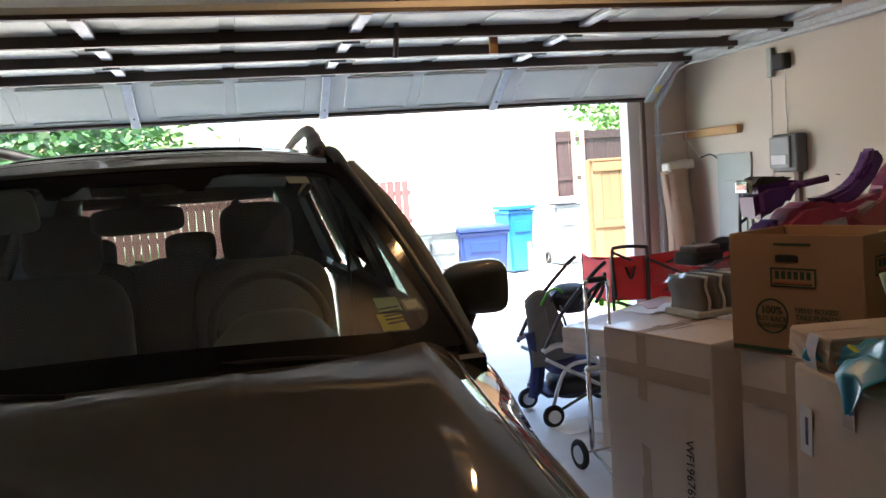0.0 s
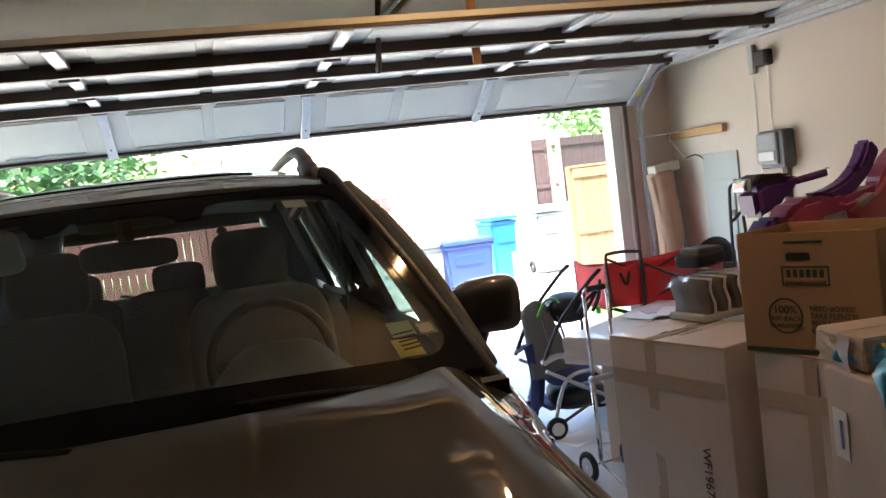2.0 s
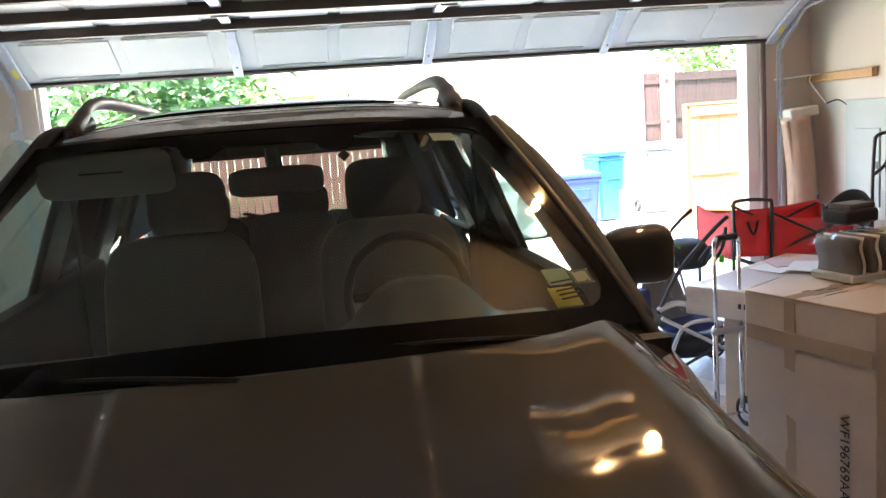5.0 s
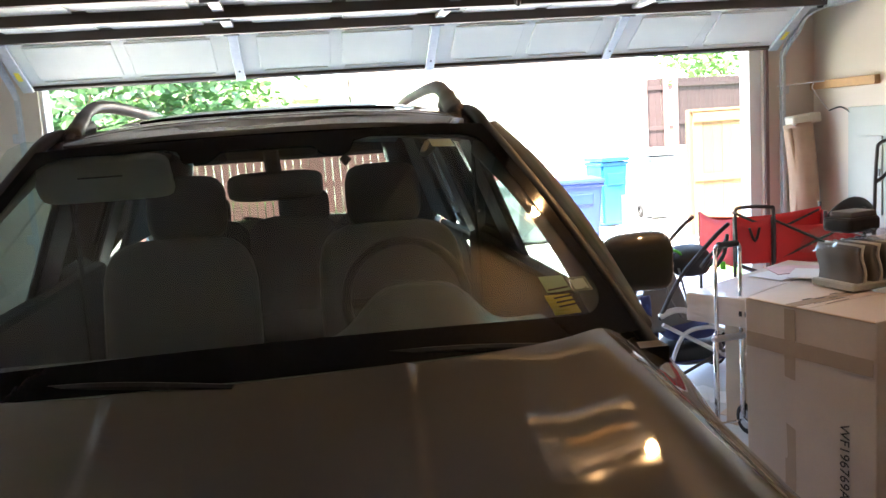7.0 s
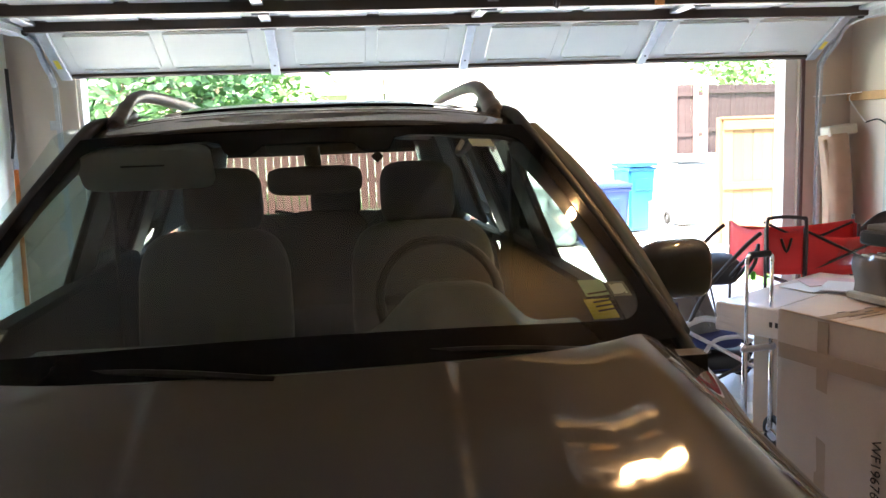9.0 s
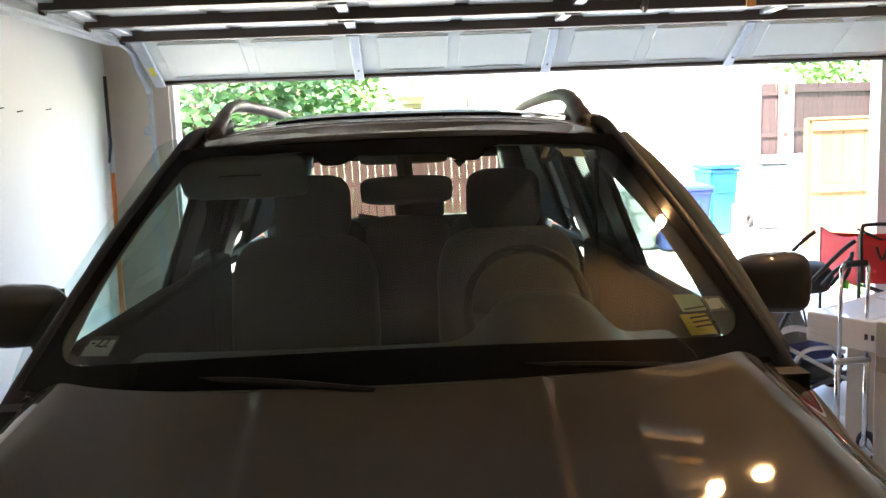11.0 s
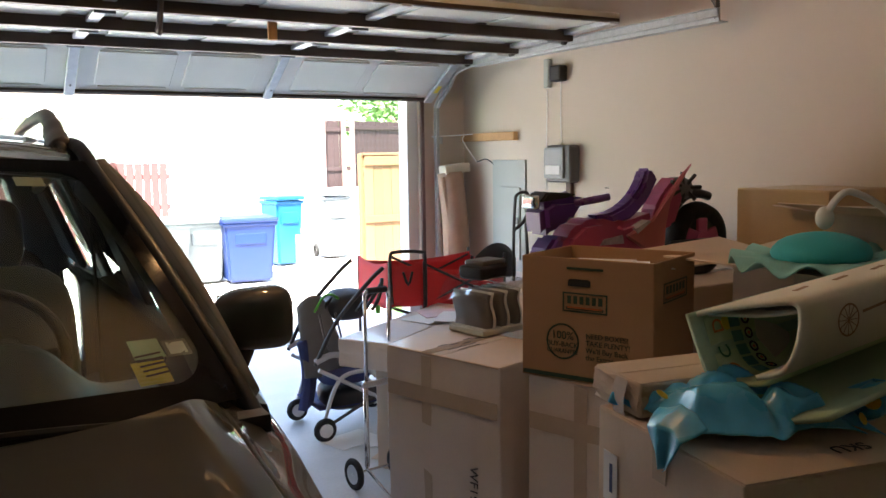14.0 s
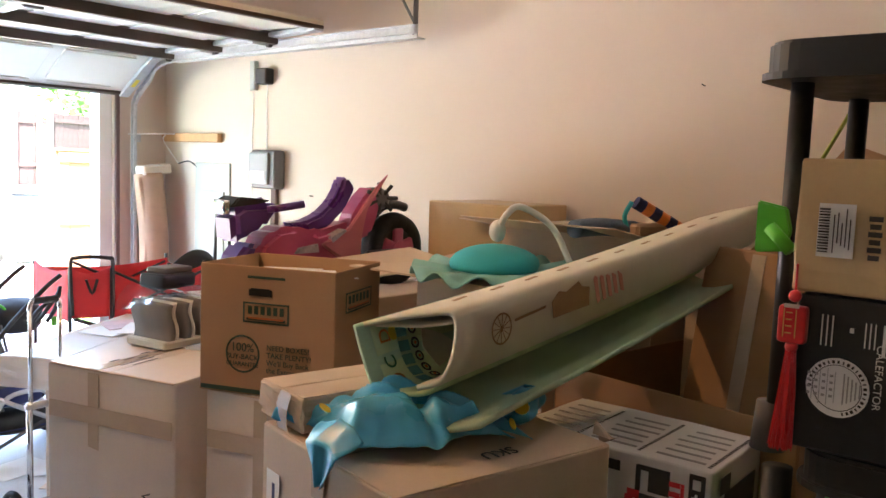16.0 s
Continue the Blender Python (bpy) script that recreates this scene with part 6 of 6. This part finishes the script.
part("pull_bar", tube(arc([(0.0, -0.03, 0.72), (-0.01, -0.03, 1.0), (0.03, -0.03, 1.045), (0.18, -0.08, 1.04), (0.21, -0.08, 1.0), (0.21, -0.08, 0.7)], 5), 0.011, 8), "darksteel", wg, smooth=True)
for x, y in ((0.08, -0.03), (0.78, -0.03), (0.08, 0.48), (0.78, 0.48)):
    part("wheel", ring(0.075, 0.025, 0.028, "y", (x, y, 0.1), 20), "rubber", wg, "black wheel", smooth=True)
part("pocket_strap", tube(arc([(0.07, -0.05, 0.92), (0.1, -0.06, 0.84), (0.13, -0.06, 0.92)], 4), 0.008, 6), "darksteel", wg)

st = thing("stroller", "grey and navy folding stroller with silver arms", "stroller", (2.08, 5.02, 0), 0)
part("seat_back", sheet(lambda u, v: (-0.17 + 0.30 * u * (1 - 0.35 * v) + 0.02 * v, -0.10 + 0.16 * v - 0.03 * math.sin(u * 3.14), 0.36 + 0.46 * v - 0.07 * (2 * u - 1) ** 2 * v), 12, 12, 0.03), "greyfab", st, "grey padded seat back", smooth=True)
part("canopy", sheet(lambda u, v: (lerp(-0.05, 0.16, u), 0.02 + 0.24 * v, 0.60 + 0.20 * math.sin(u * 2.6) * (1 - 0.4 * v) + 0.05 * v), 12, 8, 0.012), "plastic", st, "folded black canopy", smooth=True)
part("canopy_piping", tube(arc([(-0.06, 0.0, 0.72), (0.0, -0.02, 0.815), (0.08, -0.01, 0.80), (0.15, 0.0, 0.68)], 5), 0.008, 6), "lime", st, "lime green piping", smooth=True)
for k in range(2):
    part("harness_strap", tube(arc([(-0.06 + 0.1 * k, -0.08, 0.72), (-0.05 + 0.1 * k, -0.15, 0.56), (0.02 + 0.05 * k, -0.16, 0.44)], 5), 0.014, 6, flat=0.4), "darkgrey", st, smooth=True)
part("side_bag", sheet(lambda u, v: (-0.20 + 0.10 * u + 0.03 * math.sin(v * 3), -0.05 + 0.14 * u, 0.16 + 0.40 * v), 6, 8, 0.05), "navy", st, "navy fabric bag", smooth=True)
part("seat", cushion(0.32, 0.34, 0.09, (0.08, -0.02, 0.36), 8), "navy", st, "navy seat", smooth=True)
part("basket", sheet(lambda u, v: (lerp(-0.1, 0.38, u), lerp(-0.14, 0.24, v), 0.17 - 0.05 * math.sin(u * 3.14) * math.sin(v * 3.14)), 10, 8, 0.008), "navy", st, "navy basket", smooth=True)
for y in (-0.2, 0.26):
    part("arm_rest", tube(arc([(-0.14, y, 0.47), (-0.02, y, 0.50), (0.14, y, 0.44), (0.24, y, 0.34)], 5), 0.02, 8, flat=0.7), "silver", st, "silver plastic arm", smooth=True)
    part("frame_bar", tube(arc([(-0.10, y, 0.10), (0.0, y, 0.34), (0.16, y, 0.38), (0.26, y, 0.35)], 5), 0.013, 8), "silver", st, smooth=True)
    part("frame_bar", tube([(-0.12, y, 0.42), (0.40, y, 0.12)], 0.012, 8), "silver", st)
    part("frame_bar", tube([(-0.08, y, 0.08), (0.42, y, 0.30)], 0.01, 8), "darksteel", st)
    part("push_bar", tube(arc([(-0.14, y, 0.45), (0.0, y + 0.02, 0.68), (0.20, y, 0.90), (0.30, y, 0.98)], 5), 0.013, 8), "plastic", st, "black push bar", smooth=True)
    for x in (-0.10, 0.42):
        w_ = part("wheel", ring(0.052, 0.018, 0.02, "y", (x, y - 0.02, 0.07), 22), "rubber", st, "black tyre", smooth=True)
        part("hub", rod((x, y - 0.045, 0.07), (x, y + 0.005, 0.07), 0.04, 16), "whiteplastic", w_, "white hub")
part("cross_bar", tube([(0.0, -0.2, 0.3), (0.0, 0.26, 0.3)], 0.01, 8), "darksteel", st)
part("canopy_fold", cushion(0.26, 0.22, 0.17, (0.17, 0.06, 0.74), 20, 0.7), "plastic", st, "bunched black canopy cloth", smooth=True)
part("basket_bag", cushion(0.36, 0.30, 0.15, (0.15, 0.02, 0.20), 6, 0.6), "plastic", st, "black bag in the basket", smooth=True)
part("green_clip", block(0.03, 0.02, 0.05, (0.30, -0.12, 0.72), 0.006), "lime", st, "lime green clip")
for i in range(3):
    part("buckle_strap", tube(arc([(0.16 + 0.05 * i, -0.12, 0.72), (0.22 + 0.04 * i, -0.14, 0.80), (0.34, -0.1, 0.86 + 0.02 * i)], 4), 0.012, 6), "plastic", st, "black strap", smooth=True)

hc = thing("luggage_cart", "chrome folding luggage cart", "luggage cart", (1.97, 4.05, 0), 8)
for x in (-0.075, 0.075):
    part("upright", tube([(x, 0, 0.12), (x, 0.0, 0.55)], 0.013, 10), "steel", hc, smooth=True)
    part("inner_tube", tube([(x * 0.92, 0, 0.5), (x * 0.92, 0, 0.97)], 0.009, 10), "steel", hc, smooth=True)
    w_ = part("wheel", ring(0.062, 0.018, 0.016, "x", (x * 1.7, 0.04, 0.08), 22), "rubber", hc, "black tyre", smooth=True)
    part("hub", rod((x * 1.7 - 0.012, 0.04, 0.08), (x * 1.7 + 0.012, 0.04, 0.08), 0.048, 16), "silver", w_)
part("pull_bar", tube(arc([(-0.069, 0, 0.95), (-0.06, 0, 0.985), (0.0, 0, 0.99), (0.06, 0, 0.985), (0.069, 0, 0.95)], 5), 0.01, 10), "steel", hc, smooth=True)
part("pull_bar_grip", rod((-0.055, 0, 0.99), (0.055, 0, 0.99), 0.016, 10), "plastic", hc)
part("cross_bar", block(0.19, 0.03, 0.03, (0, 0, 0.53), 0.008), "silver", hc)
part("axle", rod((-0.14, 0.04, 0.08), (0.14, 0.04, 0.08), 0.007, 8), "steel", hc)
part("base_bar", tube([(-0.08, 0, 0.11), (-0.08, -0.2, 0.03), (0.08, -0.2, 0.03), (0.08, 0, 0.11)], 0.008, 8), "steel", hc)
pw = part("wood_panel", block(0.03, 0.3, 0.55, (2.02, 3.72, 0.275), 0.004, pose(0, 0, 0, 0, 0, 12)), "foam", None)
tagged(pw, "pale board standing beside a box", "board")
for i, (x, y, r, w_, d_, mt) in enumerate(((2.12, 4.75, 15, 0.3, 0.22, "paper"), (2.3, 4.62, -20, 0.3, 0.2, "paper"), (2.2, 4.4, 40, 0.2, 0.14, "card"), (2.38, 4.5, 5, 0.35, 0.12, "visor"))):
    o = part("floor_paper", block(w_, d_, 0.003, (x, y, 0.0035 + 0.004 * i), 0, pose(0, 0, 0, 0, 0, r)), mt, None)
    tagged(o, "flat scrap of paper lying on the floor", "paper scrap", "floor scraps")

# ---- black plastic shelving ----
sf = thing("plastic_shelf", "black plastic shelving unit with tubular legs", "shelf", (2.05, 0.46, 0))
def tray(z):
    o = [(-0.22, -0.48), (0.22, -0.48), (0.22, 0.48), (-0.22, 0.48)]
    dy, ly = (0.0, 0.98) if z > 1.5 else (-0.05, 0.86)
    b = block(0.46, ly, 0.06, (0, dy, z))
    vert = [e for e in b.edges if abs(e.verts[0].co.z - e.verts[1].co.z) > 0.05]
    bmesh.ops.bevel(b, geom=vert, offset=0.07, segments=6, profile=0.5, affect="EDGES")
    bmesh.ops.bevel(b, geom=[e for e in b.edges if e.is_manifold and e.calc_face_angle(0) > 1.2], offset=0.006, segments=2, affect="EDGES")
    s = part("shelf_board", b, "plastic", sf, smooth=False)
    lip = block(0.478, ly + 0.018, 0.012, (0, dy, z - 0.028))
    vert = [e for e in lip.edges if abs(e.verts[0].co.z - e.verts[1].co.z) > 0.005]
    bmesh.ops.bevel(lip, geom=vert, offset=0.075, segments=6, profile=0.5, affect="EDGES")
    part("lip", lip, "plastic", s)
for z in (1.83, 1.16, 0.62, 0.1):
    tray(z)
for x in (-0.165, 0.165):
    for y in (-0.41, 0.425):
        for z0, z1 in ((0.0, 0.08), (0.13, 0.59), (0.65, 1.13), (1.19, 1.80)):
            thin = z0 > 1.1 and y > 0
            dx, dy = (0.012, 0.012) if thin else (0, 0)
            part("leg", rod((x + dx, y + dy, z0), (x + dx, y + dy, z1), 0.019 if thin else 0.026, 14), "plastic", sf, "", smooth=True)
            part("leg_collar", rod((x + dx, y + dy + (0.012 if thin else 0), z0 - 0.035), (x + dx, y + dy + (0.012 if thin else 0), z0 + 0.05), 0.031, 18, 0.024), "darkgrey", sf, "dark grey collar", smooth=True)
part("brace", tube([(0.16, 0.41, 1.5), (0.16, 0.1, 1.80)], 0.008, 6), "plastic", sf)
part("brace", tube([(0.16, 0.38, 1.5), (-0.1, 0.2, 1.80)], 0.008, 6), "plastic", sf)
bb = carton("black_box", "black product carton with a round white label", (1.985, 0.575, 1.192), 0, (0.32, 0.56, 0.255), "black", None, 30, False)
F = on_face("left", 0.32, 0.56, 0.255, 0, 0, 0.008)
part("round_label", prism([(0.048 * math.cos(i * 0.2618), 0.048 * math.sin(i * 0.2618)) for i in range(24)], 0.002, "z"), "paper", bb, "round white label").matrix_local = F @ pose(-0.205, -0.015, 0)
bars([(-0.243 + 0.0115 * i, -0.015, 0.0008, 0.05 + 0.012 * math.sin(i * 1.05)) for i in range(4)] + [(-0.2485 + 0.0115 * i, -0.03 + 0.011 * k, 0.005, 0.004) for i in range(4) for k in range(4)] + [(-0.195 + 0.006 * i, -0.015, 0.002, 0.05 - 0.007 * i) for i in range(5)], F @ pose(0, 0, 0.002), "faintink", bb, "label_print")
part("round_rim", ring(0.037, 0.0006, 0.0006, "z", (0, 0, 0), 36, rows=6), "ink", bb).matrix_local = F @ pose(-0.205, -0.015, 0.0015)
for i in range(26):
    a = i * 0.18 - 1.3
    part("rim_print", block(0.0022 + 0.001 * (i % 3), 0.005, 0.0008), "ink", bb).matrix_local = F @ pose(-0.205 + 0.042 * math.cos(a), -0.015 + 0.042 * math.sin(a), 0.0018, 0, 0, math.degrees(a) - 90)
bars([(-0.235 + 0.008 * i, 0.075, 0.002, 0.05) for i in range(3)] + [(-0.19, 0.08, 0.006, 0.008)] + [(-0.17 + 0.007 * i, 0.075, 0.0018, 0.04) for i in range(3)], F @ pose(0, 0, 0.001), "visor", bb, "small_print")
bars([(-0.115, 0.07, 0.06, 0.05)], F @ pose(0, 0, 0.001), "paper", bb, "bar_label")
bars([(-0.138 + 0.0065 * i, 0.07, 0.0025 + 0.001 * (i % 3), 0.044) for i in range(8)], F @ pose(0, 0, 0.003), "ink", bb, "bar_print")
lettering("CALEFACTOR", 0.0165, F @ pose(-0.147, 0.012, 0.001, 0, 0, -90), "visor", bb)
ab = carton("tan_box", "tan shipping box with a barcode label", (1.99, 0.575, 1.452), 0, (0.34, 0.58, 0.217), "kraft", None, 31, False)
F = on_face("left", 0.34, 0.58, 0.205, 0, 0, 0.008)
bars([(-0.225, 0.0, 0.055, 0.085)], F, "paper", ab, "paper_label")
bars([(-0.243, -0.034 + 0.0045 * i, 0.016, 0.002 + 0.001 * (i % 2)) for i in range(16)], F @ pose(0, 0, 0.002), "ink", ab, "bar_print")
bars([(-0.228 + 0.006 * i, -0.005 + 0.01 * (i % 2), 0.0015, 0.06 - 0.012 * (i % 3)) for i in range(5)], F @ pose(0, 0, 0.002), "ink", ab, "label_print")
bars([(-0.168, 0.022 - 0.012 * i, 0.02 - 0.004 * (i % 2), 0.008) for i in range(6)], F, "ink", ab, "brand_print")
part("tape", block(0.0016, 0.03, 0.2, (-0.1775, 0.13, 0.1)), "tape", ab)
gp = thing("stuffed_toy", "olive green quilted soft toy on the top shelf", "soft toy", (2.02, 0.42, 1.862), 0)
for i in range(4):
    part("segment", cushion(0.13, 0.13, 0.09, (-0.06 + 0.03 * (i % 2), 0.26 - 0.12 * i, 0.035 + 0.015 * math.sin(i * 1.5)), 0, 0.7), "olive", gp, smooth=True)
g2 = thing("green_cloth", "olive green cloth hanging behind the shelf leg", "cloth", (2.30, 0.99, 1.45))
part("fold", sheet(lambda u, v: (0.02 * math.sin(u * 9), lerp(-0.02, 0.05, u), lerp(0.0, 0.22, v) + 0.01 * math.sin(u * 7)), 8, 6, 0.015), "olive", g2, smooth=True)
part("cord", tube([(0, 0, 0.21), (-0.08, -0.1, 0.36)], 0.004, 6), "olive", g2)
gi = thing("green_box", "green printed box on the lower shelf", "box", (2.0, 0.5, 0.652))
part("shell", carton_mesh(0.34, 0.62, 0.44, 33), "lime", gi)
gt = thing("green_trinket", "grey box with a green top on the shelf", "small box", (2.1, 0.62, 1.664))
part("box", block(0.12, 0.3, 0.06, (0, -0.1, 0.03), 0.005), "darkgrey", gt)
part("tuft", cushion(0.1, 0.14, 0.05, (-0.05, -0.02, 0.025), 0, 0.8), "lime", gt, smooth=True)
cl = thing("green_clip", "lime green plastic clip on the shelf leg", "clip", (1.865, 0.895, 1.55))
part("plate", prism([(0.02, 0.045), (-0.03, 0.035), (-0.04, -0.005), (-0.03, -0.04), (0.02, -0.045)], 0.012, "x", (0.0, 0.03, 0), 0.003), "lime", cl)
part("peg", tube([(-0.02, 0.02, 0.0), (-0.03, -0.02, -0.035)], 0.012, 8), "lime", cl, smooth=True)
ts = thing("red_tassel", "red silk charm with a long tassel hung on the shelf", "tassel", (1.815, 0.855, 1.183))
ts.scale = (0.8, 0.8, 0.8)
part("cord", tube([(0, 0, 0.32), (0, 0, 0.39), (0.05, 0.02, 0.39)], 0.0025, 6), "redsilk", ts)
part("bead", ball(0.013, (0, 0, 0.325)), "redsilk", ts, smooth=True)
part("pouch", cushion(0.026, 0.056, 0.078, (0, 0, 0.267), 0, 0.22), "redsilk", ts, "red silk pouch", smooth=True)
for i in range(4):
    part("stitching", block(0.0015, 0.012, 0.0025, (-0.0162, 0.004, 0.292 - 0.014 * i)), "gold", ts, "gold embroidery")
part("stitching", block(0.0015, 0.002, 0.058, (-0.0162, 0.014, 0.27)), "gold", ts)
part("stitching", block(0.0015, 0.002, 0.058, (-0.0162, -0.01, 0.27)), "gold", ts)
part("white_tag", block(0.0015, 0.03, 0.008, (-0.0165, 0.0, 0.306)), "paper", ts)
part("bead", ball(0.013, (0, 0, 0.22)), "redsilk", ts, smooth=True)
rt = random.Random(8)
b = bmesh.new()
for i in range(220):
    a = rt.random() * 6.28
    r = rt.random() ** 0.5
    tube([(0.009 * r * math.cos(a), 0.010 * r * math.sin(a), 0.215), (0.014 * r * math.cos(a) + rt.uniform(-0.002, 0.002), 0.018 * r * math.sin(a) + 0.002, 0.12), (0.017 * r * math.cos(a) + rt.uniform(-0.002, 0.002), 0.024 * r * math.sin(a) + 0.008 + rt.uniform(-0.003, 0.003), 0.0 + rt.uniform(0, 0.018))], 0.0011, 4, bm=b)
tagged(part("threads", b, "redsilk", ts, "long red silk threads"), kind="stuff")

# ---- left wall ----
lv = thing("roof_rake", "long-handled tool with a black shaft and an orange grip", "tool", (-2.0, 5.88, 0))
part("shaft", tube([(0.0, -0.1, 0.4), (-0.03, 0.05, 1.5)], 0.015, 8), "orange", lv, "orange grip", smooth=True)
part("shaft", tube([(-0.03, 0.05, 1.48), (-0.035, 0.07, 1.72)], 0.018, 8), "silver", lv, "silver collar", smooth=True)
part("shaft", tube([(-0.035, 0.07, 1.70), (-0.04, 0.09, 2.11)], 0.012, 8), "plastic", lv, smooth=True)
part("lever", tube(arc([(-0.03, 0.05, 1.74), (0.0, -0.02, 1.68), (-0.01, -0.05, 1.55)], 4), 0.009, 6), "plastic", lv, smooth=True)
part("foot", block(0.05, 0.05, 0.42, (0.0, -0.1, 0.21), 0.01), "plastic", lv)
for k, (y, z) in enumerate(((4.55, 1.86), (4.75, 1.85), (5.1, 1.87))):
    nl = part("wall_nail", rod((XL, y, z), (XL + 0.03, y, z + 0.004), 0.003, 6), "darksteel", None)
    tagged(nl, "small dark nail in the wall", "nail", "wall nails")
